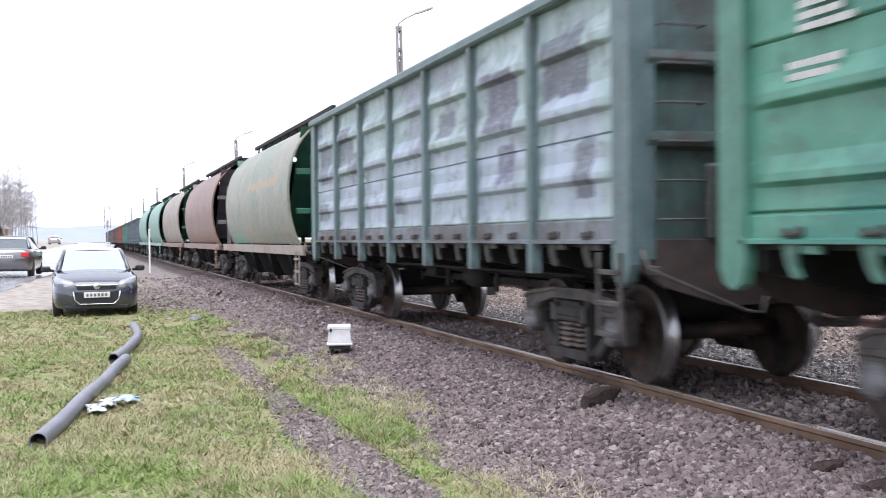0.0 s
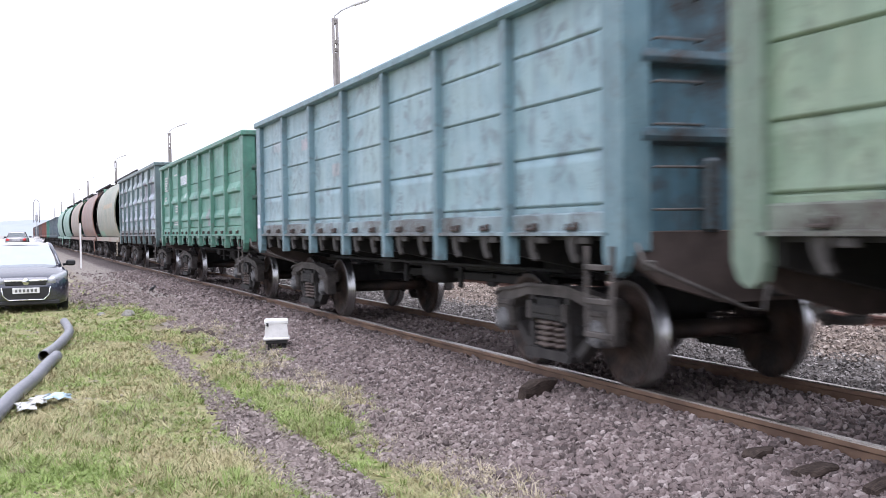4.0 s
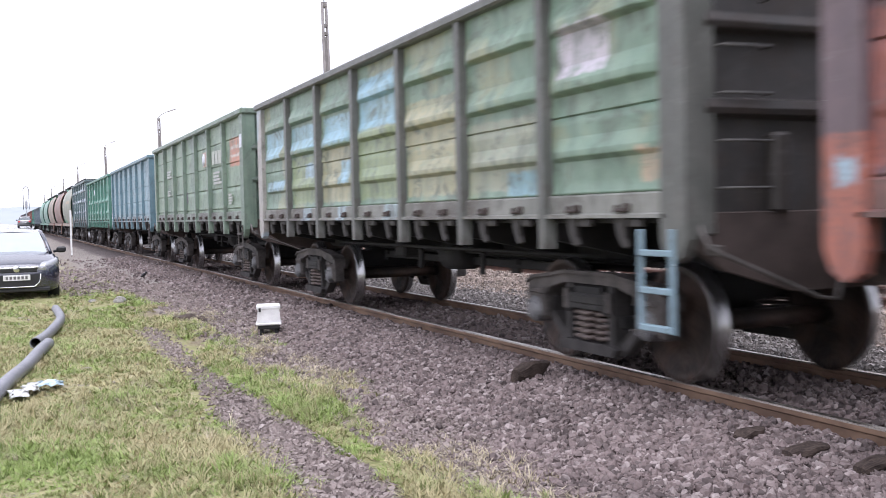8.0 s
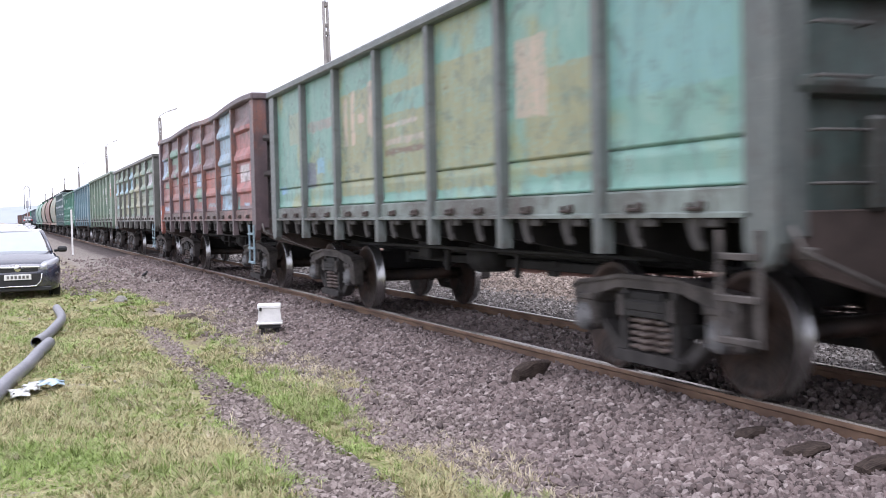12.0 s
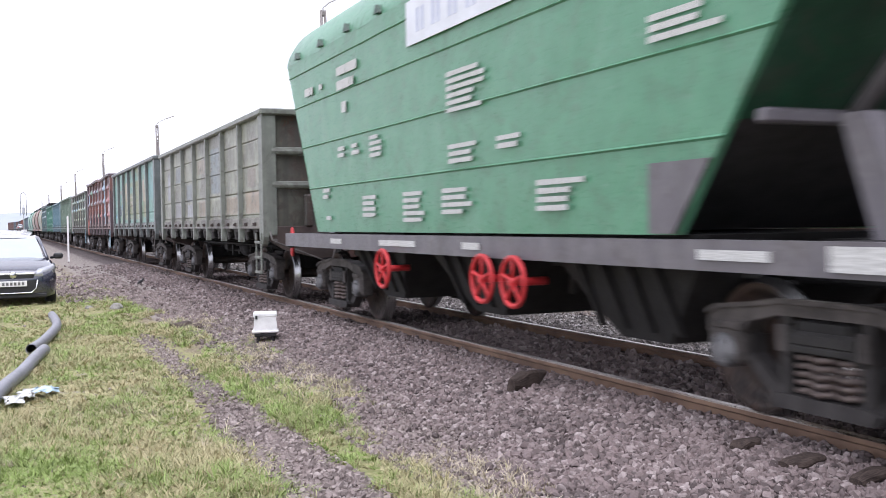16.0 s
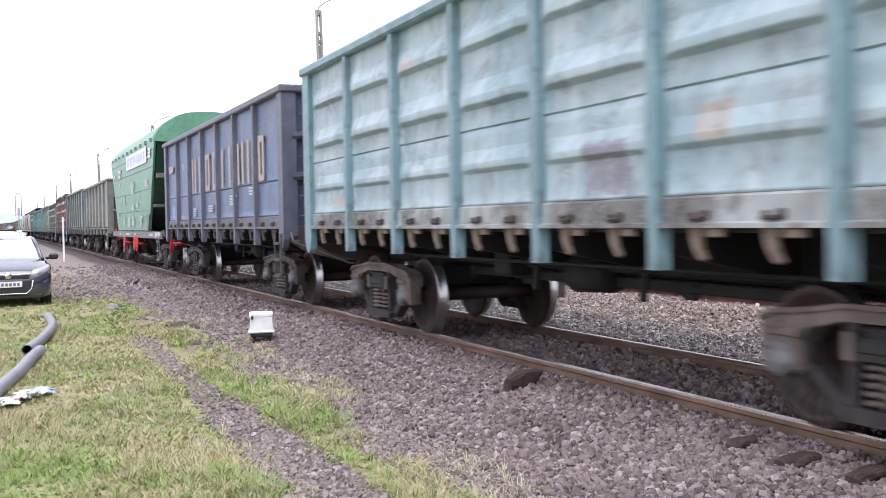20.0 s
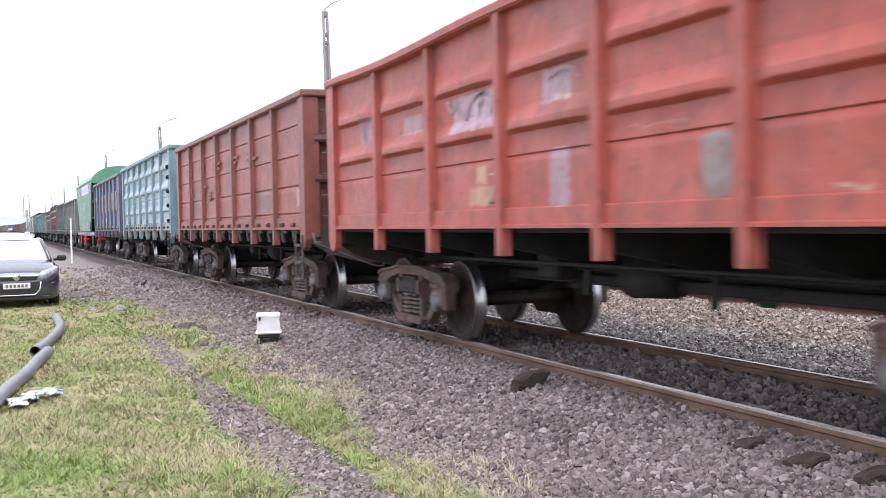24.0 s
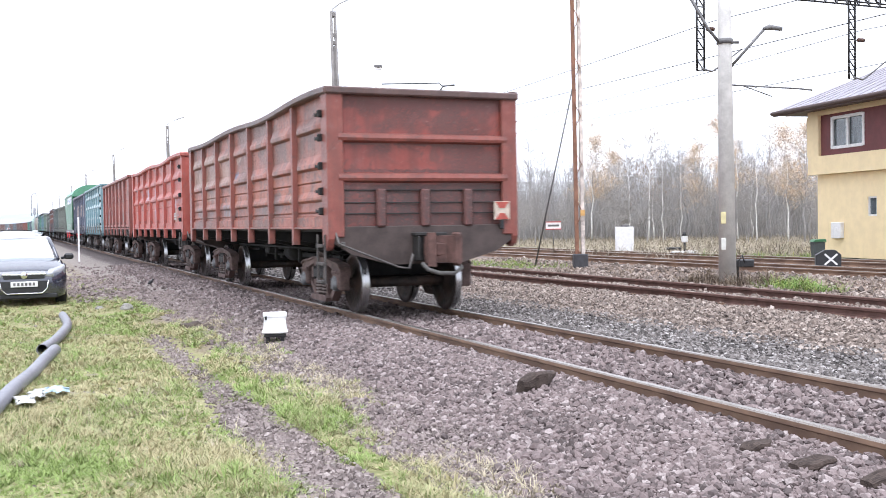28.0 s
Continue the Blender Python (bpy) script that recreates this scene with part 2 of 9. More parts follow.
def asphalt_mat():
    t = Tree("damp_asphalt", 0.32)
    mid, fine = t.noise(1.2, 4, stretch=(1, 0.15, 1)), t.noise(70, 3)
    t.color(t.mix(t.ramp(mid, 0.35, 0.65), (0.20, 0.20, 0.205), (0.30, 0.30, 0.30)))
    t.rough(t.ramp(mid, 0.3, 0.7, 0.12, 0.3)).bump(fine, 0.05, 0.003)
    return t.m


def rail_side_mat():
    t = Tree("rusty_rail", 0.75, 0.1)
    n, f = t.noise(3, 4, stretch=(1, 0.5, 1)), t.noise(60, 4)
    t.color(t.mix(t.ramp(n, 0.3, 0.7), (0.14, 0.085, 0.06), (0.26, 0.165, 0.11))).bump(f, 0.3, 0.003)
    return t.m


def wheel_mat():
    t = Tree("wheel_face", 0.6, 0.35)
    n, f = t.noise(3.5, 4), t.noise(30, 4)
    t.color(t.mix(t.ramp(n, 0.35, 0.7), (0.03, 0.025, 0.023), (0.085, 0.055, 0.044)))
    t.rough(t.ramp(f, 0.3, 0.7, 0.5, 0.8)).bump(f, 0.25, 0.004)
    return t.m


def wood_mat(name, a, b):
    t = Tree(name, 0.9, spec=0.2)
    n, g = t.noise(3, 4), t.noise(9, 5, stretch=(1, 12, 12))
    t.color(t.mix(t.ramp(t.math("ADD", t.math("MULTIPLY", n, 0.4), t.math("MULTIPLY", g, 0.6)), 0.35, 0.65), a, b)).bump(g, 0.6, 0.008)
    return t.m


def car_paint(name, c, rough=0.22, metal=0.85):
    t = Tree(name, rough, metal)
    n, f = t.noise(2.5, 3), t.noise(120, 2)
    t.color(t.mix(t.ramp(n, 0.3, 0.7), [v * 0.9 for v in c], [v * 1.1 for v in c]))
    t.rough(t.ramp(f, 0.3, 0.7, rough - 0.04, rough + 0.06))
    t.b.inputs["Coat Weight"].default_value = 1.0
    t.b.inputs["Coat IOR"].default_value = 1.8
    t.b.inputs["Coat Roughness"].default_value = 0.08
    return t.m


def glass_mat(name, c=(0.25, 0.29, 0.31), rough=0.03, ior=1.5, clear=0.55):
    t = Tree(name, rough)
    n = t.noise(4, 3)
    t.color(t.mix(n, [v * 0.85 for v in c], c))
    t.b.inputs["Transmission Weight"].default_value = clear
    t.b.inputs["IOR"].default_value = ior
    t.m.use_backface_culling = False
    return t.m


GROUND, ASPHALT, RAIL_SIDE, WHEEL = ground_mat(), asphalt_mat(), rail_side_mat(), wheel_mat()
GRASS = grass_mat()
RUSTY_RAIL = plain("dark_rusty_rail", (0.115, 0.062, 0.05), 0.85, 0.1, 0.35, 4, 0.3)
RAIL_TOP = plain("polished_rail_head", (0.34, 0.30, 0.265), 0.30, 0.9, 0.12, 8, 0.01)
TREAD = plain("polished_tread", (0.46, 0.46, 0.47), 0.28, 1.0, 0.1, 8, 0.03)
BALLAST = stone_mat("ballast_stones", (0.08, 0.062, 0.059), (0.21, 0.163, 0.156), (0.38, 0.325, 0.31))
EARTHY = stone_mat("earthy_gravel", (0.12, 0.095, 0.087), (0.255, 0.208, 0.192), (0.37, 0.318, 0.295))
BROWN_BALLAST = stone_mat("brown_ballast_stones", (0.09, 0.07, 0.06), (0.27, 0.215, 0.18), (0.44, 0.375, 0.325))
PALE_BALLAST = stone_mat("pale_ballast_stones", (0.035, 0.03, 0.028), (0.19, 0.168, 0.157), (0.48, 0.45, 0.43))
DARK_STEEL = plain("grimy_black_steel", (0.020, 0.019, 0.019), 0.8, 0.1, 0.4, 5, 0.3)
BOGIE = plain("dusty_cast_steel", (0.082, 0.072, 0.068), 0.8, 0.1, 0.6, 5, 0.4)
AXLE_BOX = plain("dust_grey_axle_box", (0.15, 0.15, 0.155), 0.7, 0.15, 0.5, 7, 0.4)
SPRING = plain("spring_steel", (0.125, 0.098, 0.088), 0.6, 0.2, 0.35, 12, 0.2)
DUST_LEVER = plain("worn_lever_steel", (0.105, 0.095, 0.09), 0.65, 0.2, 0.4, 6, 0.3)
SEAT_DARK = plain("oily_shade_black_steel", (0.03, 0.028, 0.027), 0.7, 0.2, 0.4, 8, 0.3)
COUPLER_RUST = plain("rusty_coupler_casting", (0.105, 0.055, 0.046), 0.8, 0.1, 0.45, 6, 0.4)
SLEEPER = wood_mat("weathered_sleeper", (0.06, 0.042, 0.036), (0.16, 0.115, 0.097))
DARK_TIMBER = wood_mat("tarred_rotten_timber", (0.032, 0.024, 0.021), (0.10, 0.075, 0.064))
CONCRETE = plain("aged_concrete", (0.58, 0.56, 0.53), 0.85, 0, 0.18, 2.5, 0.4)
WHITE_PAINT = plain("white_paint", (0.74, 0.73, 0.72), 0.6, 0, 0.1, 8, 0.2)
MARKING = plain("white_stencil_paint", (0.52, 0.52, 0.51), 0.65, 0, 0.3, 9, 0.05)
RED_PAINT = plain("red_paint", (0.55, 0.03, 0.035), 0.5, 0, 0.2, 6, 0.1)
BLACK_PLASTIC = plain("black_plastic", (0.02, 0.02, 0.022), 0.5, 0, 0.25, 10, 0.1)
RUBBER = plain("tyre_rubber", (0.025, 0.025, 0.026), 0.8, 0, 0.3, 10, 0.3)
CHROME = plain("chrome", (0.7, 0.7, 0.71), 0.15, 1.0, 0.06, 10, 0.0)
GLASS = glass_mat("tinted_glass", ior=1.7)
# Pale base and raised IOR paint the bright sky's reflection into the windscreen.
SCREEN = glass_mat("sky_pale_windscreen_glass", (0.62, 0.70, 0.76), ior=3.2, clear=0.35)
LAMP_GLASS = plain("clear_lamp", (0.42, 0.43, 0.46), 0.12, 0.3, 0.1, 20, 0.05)

# ---- mesh helpers ----
def mesh_of(bm, name, *mats, smooth=False):
    me = bpy.data.meshes.new(name)
    bmesh.ops.recalc_face_normals(bm, faces=bm.faces)
    if smooth:
        for f in bm.faces:
            f.smooth = True
    bm.to_mesh(me)
    bm.free()
    for m in mats:
        me.materials.append(m)
    return me


def hang(name, me, parent=None, label="", mat=None, m=None):
    """One object on a mesh, under its thing; a material of its own where given."""
    ob = new(name, me)
    ob.parent = parent
    if m is not None:
        ob.matrix_basis = m
    if mat is not None:
        ob.material_slots[0].link = "OBJECT"
        ob.material_slots[0].material = mat
    return tagged(ob, label)


def part(name, bm, material, parent, label="", smooth=False):
    return hang(name, mesh_of(bm, name, material, smooth=smooth), parent, label)


def thing(name, label, category, group="", kind="", m=None):
    ob = new(name)
    ob.empty_display_size = 0.2
    if m is not None:
        ob.matrix_basis = m
    return tagged(ob, label, category, group, kind)


def box(bm, c, s, bevel=0.0, m=None, mat=0):
    """A box at c of size s, with softened edges."""
    n0 = len(bm.faces)
    r = bmesh.ops.create_cube(bm, size=1.0, matrix=Matrix.Translation(c) @ Matrix.Diagonal((*s, 1)))
    vs = r["verts"]
    if bevel:
        es = list({e for v in vs for e in v.link_edges})
        k = bmesh.ops.bevel(bm, geom=es, offset=bevel, segments=1, affect="EDGES", profile=0.5)
        vs = list({v for f in k["faces"] for v in f.verts} | {v for v in vs if v.is_valid})
    if m is not None:
        bmesh.ops.transform(bm, matrix=m, verts=vs)
    if mat:
        bm.faces.ensure_lookup_table()
        for f in bm.faces[n0:]:
            f.material_index = mat
    return bm


def prism(bm, outline, axis, a, b, mat=0):
    """An outline of two coordinates pushed along the third axis from a to b."""
    def at(p, h):
        q = list(p)
        q.insert(axis, h)
        return bm.verts.new(q)
    lo, hi = [at(p, a) for p in outline], [at(p, b) for p in outline]
    n = len(outline)
    fs = [bm.faces.new(lo), bm.faces.new(hi)]
    fs += [bm.faces.new((lo[i], lo[(i + 1) % n], hi[(i + 1) % n], hi[i])) for i in range(n)]
    for f in fs:
        f.material_index = mat
    return bm


def tube(bm, pts, radii, sides=8, caps=True, mat=0):
    """A tube along points."""
    pts = [Vector(p) for p in pts]
    if not hasattr(radii, "__len__"):
        radii = [radii] * len(pts)
    rings = []
    for i, p in enumerate(pts):
        d = (pts[min(i + 1, len(pts) - 1)] - pts[max(i - 1, 0)]).normalized()
        u = d.orthogonal().normalized() if not rings else (u - d * u.dot(d)).normalized()
        v = d.cross(u)
        rings.append([bm.verts.new(p + radii[i] * (math.cos(k * math.tau / sides) * u + math.sin(k * math.tau / sides) * v)) for k in range(sides)])
    for a, b in zip(rings, rings[1:]):
        for k in range(sides):
            f = bm.faces.new((a[k], a[(k + 1) % sides], b[(k + 1) % sides], b[k]))
            f.smooth, f.material_index = True, mat
    if caps:
        bm.faces.new(rings[0][::-1]).material_index = mat
        bm.faces.new(rings[-1]).material_index = mat
    return bm


def lathe(bm, profile, axis="x", sides=24, centre=(0, 0, 0), mats=None):
    """A closed profile of (along, radius) turned round an axis."""
    rings = []
    for h, r in profile:
        ring = []
        for k in range(sides):
            c, s = r * math.cos(k * math.tau / sides), r * math.sin(k * math.tau / sides)
            p = {"x": (h, c, s), "y": (c, h, s), "z": (c, s, h)}[axis]
            ring.append(bm.verts.new(Vector(p) + Vector(centre)))
        rings.append(ring)
    for i, (a, b) in enumerate(zip(rings, rings[1:])):
        for k in range(sides):
            f = bm.faces.new((a[k], a[(k + 1) % sides], b[(k + 1) % sides], b[k]))
            f.smooth = True
            if mats:
                f.material_index = mats[i]
    for ring in (rings[0], rings[-1]):
        if profile[0][1] > 1e-4:
            bm.faces.new(ring)
    return bm


def loft(bm, rows, close=False, mat=0, smooth=True):
    """A skin over rows of points of equal length."""
    vs = [[bm.verts.new(p) for p in r] for r in rows]
    n = len(vs[0])
    for a, b in zip(vs, vs[1:]):
        for k in range(n if close else n - 1):
            f = bm.faces.new((a[k], a[(k + 1) % n], b[(k + 1) % n], b[k]))
            f.smooth, f.material_index = smooth, mat
    return vs


def ease(a, b, v):
    u = min(max((v - a) / (b - a), 0.0), 1.0)
    return u * u * (3 - 2 * u)


def np_ease(a, b, v):
    u = np.clip((v - a) / (b - a), 0, 1)
    return u * u * (3 - 2 * u)


# ---- the ground ----
T2_X, T2_SLOPE = 12.97, 0.0       # second track: middle at y = 0, and its drift
T3_X, T4_X = 21.0, 25.2


def ground_z(x, y):
    """Height of the ground, of arrays of places."""
    x, y = np.asarray(x, float), np.asarray(y, float)
    base = -0.25 + 0.055 * np_ease(8, 24, y)
    base = base + 0.29 * np_ease(24, 36, y) * np_ease(0.2, -1.6, x) + 0.75 * np_ease(60, 185, y) * np_ease(-0.5, -4.5, x)
    right = np_ease(5.0, 8.0, x)
    base = base * (1 - right) - 0.27 * right
    base = base + 0.12 * np_ease(26, 32, x)
    for mid, half in ((LINE_X, 1.5), (T2_X + T2_SLOPE * y, 1.35), (T3_X + 0 * y, 1.35), (T4_X + 0 * y, 1.35)):
        d = np.abs(x - mid - (np.vectorize(bend)(y) if half > 1.4 else 0))
        k = np_ease(half + (1.1 if half > 1.4 else 2.0), half - (0.3 if half > 1.4 else 0.0), d)
        base = base * (1 - k) + (-0.125 if half > 1.4 else -0.172) * k
    base = base - 0.05 * np.exp(-((x - 1.82) / 0.2) ** 2) * np_ease(19, 15, y)
    wave = 0.018 * np.sin(2.1 * x + 0.7 * y) * np.sin(1.3 * y - 0.4 * x) + 0.012 * np.sin(5.3 * x + 1.0) * np.sin(4.1 * y)
    calm = np_ease(2.5, 1.5, np.abs(x - LINE_X))
    return base + wave * (1 - calm) * np_ease(60, 20, np.abs(y))


def gz(x, y):
    return float(ground_z(x, y))


def sheet(name, xs, ys, material, z=0.0):
    """A grid that follows the ground."""
    gx, gy = np.meshgrid(xs, ys)
    co = np.stack([gx, gy, ground_z(gx, gy) + z], -1).reshape(-1, 3)
    w, h = len(xs), len(ys)
    i = (np.arange(h - 1)[:, None] * w + np.arange(w - 1)).ravel()
    me = bpy.data.meshes.new(name)
    me.from_pydata(co.tolist(), [], np.stack([i, i + 1, i + 1 + w, i + w], 1).tolist())
    me.materials.append(material)
    me.shade_smooth()
    return new(name, me)


def steps(*stretches):
    """Grid lines: stretches of (from, to, step)."""
    out = []
    for a, b, s in stretches:
        out += list(np.arange(a, b, s))
    return np.array(out + [stretches[-1][1]])


ground = sheet("ground", steps((-1500, -200, 130), (-200, -20, 15), (-20, -4, 1.0), (-4, 16, 0.16), (16, 34, 0.5), (34, 150, 8), (150, 2000, 160)),
               steps((-300, -20, 30), (-20, 2, 1.5), (2, 20, 0.2), (20, 40, 0.5), (40, 120, 2.5), (120, 600, 12), (600, 2600, 160)), GROUND)
tagged(ground, "uneven ground with withered turf, bare earth and stony ballast", "ground", kind="structure")


def road_edge(y):
    return -1.8 + 0.053 * (y - 34.7)


def make_road():
    rows, ys = [], list(np.arange(24, 420, 3.0))
    for y in ys:
        e = road_edge(y) - 0.00018 * max(y - 90, 0) ** 2
        x0 = e - 0.25 * (1 + math.sin(y * 1.7)) * (y < 40)
        rows.append([(x0 - 7.2 * k / 6, y, gz(min(-5, e - 1.5), y) + 0.02 + 0.05 * (1 - (2 * k / 6 - 1) ** 2)) for k in range(7)])
    bm = bmesh.new()
    loft(bm, rows)
    ob = part("road", bm, ASPHALT, None, "damp grey asphalt road with worn edges")
    tagged(ob, category="road", kind="structure")


make_road()


# ---- tracks ----
def rail_outline(x):
    """Rail section round x: foot, web and head, its top at z = 0."""
    half = [(0.075, -0.18), (0.075, -0.168), (0.02, -0.145), (0.011, -0.12), (0.011, -0.06), (0.036, -0.045), (0.037, -0.012), (0.028, 0.0)]
    return [(x + a, z) for a, z in half] + [(x - a, z) for a, z in reversed(half)]


def make_rail(parent, off, path, label):
    bm = bmesh.new()
    rows = [[(sx, y, z) for sx, z in rail_outline(x + off)] for x, y in path]
    vs = loft(bm, rows, close=True, smooth=False)
    bm.faces.new(vs[0]), bm.faces.new(vs[-1])
    for f in bm.faces:
        zs = [v.co.z for v in f.verts]
        if min(zs) > -0.013:
            f.material_index = 1
    hang("rail", mesh_of(bm, "rail", RAIL_SIDE if label else RUSTY_RAIL, RAIL_TOP if label else RUSTY_RAIL), parent, label)


def make_track(label, mid, y0, y1, gauge, near, shiny, sink):
    """A track of two rails on timber sleepers, with fastenings where the camera is near."""
    track = thing("railway_track", label, "track", kind="structure")
    ys = [y0, -20, 0] + list(np.arange(20, min(y1, 280), 40)) + [y for y in np.arange(290, y1 + 1, 12)]
    for s in (-1, 1):
        make_rail(track, s * (gauge / 2 + 0.036), [(mid(y), y) for y in ys if y0 <= y <= y1], "rail with a polished head and rusty sides" if shiny else "")
    bm = bmesh.new()
    box(bm, (0, 0, 0), (2.7, 0.25, 0.16), 0.015)
    me = mesh_of(bm, "sleeper", SLEEPER)
    bm = bmesh.new()
    box(bm, (0, 0, 0.0), (0.3, 0.17, 0.02), 0.004)
    for dx, dy in ((-0.11, -0.05), (0.11, 0.05), (-0.11, 0.05), (0.11, -0.05)):
        tube(bm, [(dx, dy, 0), (dx, dy, 0.045)], 0.018, 6)
        box(bm, (dx * 0.8, dy, 0.025), (0.05, 0.04, 0.02), 0.004)
    clip = mesh_of(bm, "fastening", RAIL_SIDE)
    y = near[0]
    rnd = random.Random(3)
    while y < near[1]:
        x = mid(y)
        hang("sleeper", me, track, m=pose(x + rnd.uniform(-0.03, 0.05), y, -0.275 - sink + rnd.uniform(-0.012, 0.012), 0, rnd.uniform(-0.4, 0.4), rnd.uniform(-1, 1)))
        for s in (-1, 1):
            hang("fastening", clip, track, m=pose(x + s * (gauge / 2 + 0.036), y, -0.178))
        y += 0.58
    return track


make_track("broad-gauge track with polished rails, half buried in ballast", lambda y: LINE_X + bend(y), -60, 460, 1.52, (2.6, 34), True, 0.0)
make_track("disused-looking siding with rusty brown rails", lambda y: T2_X + T2_SLOPE * y, -60, 420, 1.52, (6, 32), False, 0.0)
make_track("station track with dull rails on dark ballast", lambda y: T3_X, -60, 420, 1.435, (18, 42), True, 0.0)
make_track("far station track beside the signal box", lambda y: T4_X, -60, 420, 1.435, (20, 40), True, 0.0)

# ---- rolling stock: meshes shared by all wagons, in the wagon's own space (rail heads at 0, the train runs to +y) ----
MESH = {}
HALF_W = 1.58
BODY = 6.33          # half length of an open wagon's body
BAYS = 7


def bay_edges():
    inner = BODY - 0.30
    return [-inner + 2 * inner * i / BAYS for i in range(BAYS + 1)]


def side_panel(bay, kind):
    """A pressed side sheet between two posts: ribs or welded seams, with dents."""
    y0, y1 = bay_edges()[bay], bay_edges()[bay + 1]
    rnd = random.Random(bay * 7 + len(kind))
    ribs = {"ribbed": ((2.92, 0.19, 0.085), (2.41, 0.18, 0.085), (1.86, 0.14, 0.05)), "planked": ((2.88, 0.19, 0.075), (2.30, 0.17, 0.07), (1.80, 0.12, 0.045)),
            "half_ribbed": ((2.28, 0.17, 0.075), (1.76, 0.15, 0.06)), "high_ribbed": ((2.78, 0.20, 0.085), (2.26, 0.18, 0.085)), "seamed": (), "smooth": (), "one_seam": ()}[kind]
    cuts = {"ribbed": (2.20, 1.54), "planked": (1.60, 2.07), "half_ribbed": (1.56, 2.68), "high_ribbed": (2.02,), "seamed": (1.60, 2.03, 2.50, 2.97), "smooth": (1.547, 1.845),
            "one_seam": (1.543, 2.08)}[kind]
    zs = list(np.linspace(1.40, 3.38, 23))
    for c, h, a in ribs:
        zs += [c - 0.045, c - 0.037, c - 0.032, c - 0.012, c - 0.004, c + 0.008, c + h * 0.3, c + h * 0.35, c + h * 0.4, c + h * 0.75, c + h * 1.1, c + h * 1.15, c + h * 1.2]
    for c in cuts:
        zs += [c - 0.008, c - 0.005, c + 0.005, c + 0.008, c + 0.03]
    zs = sorted(set(np.round(zs, 4)))
    ys = np.linspace(y0 + 0.0, y1, 13)

    def bulge(y, z):
        u = (y - y0) / (y1 - y0)
        edge = ease(0.04, 0.14, u) * ease(0.96, 0.86, u)
        d = 0.0
        for c, h, a in ribs:
            wob = 0.10 * noise.noise(Vector((y * 2.2, c * 5, bay)))
            k = (z - c) / h
            if k >= -0.001:
                d += a * (1 + wob) * edge * min(1.0, max(0.0, (1.15 - k) / 0.8))
            else:
                d += a * (1 + wob) * edge * min(1.0, max(0.0, (z - c + 0.036) / 0.033))
        for c in cuts:
            if abs(z - c) < 0.0062:
                d -= 0.02
            elif 0.0062 < z - c < 0.031:
                d += 0.008
        n = noise.noise(Vector((y * 0.9 + bay * 3.1, z * 1.1, 4.0))) + 0.4 * noise.noise(Vector((y * 2.4, z * 3.0, bay + 8.0)))
        return d + (0.030 if ribs else 0.013) * n * edge

    bm = bmesh.new()
    loft(bm, [[(-HALF_W + 0.085 - bulge(y, z), y, z) for y in ys] for z in zs])
    loft(bm, [[(-HALF_W + 0.13, y, z) for y in (y1, y0)] for z in (zs[0], zs[-1])], smooth=False)
    return mesh_of(bm, "side_panel", DARK_STEEL)


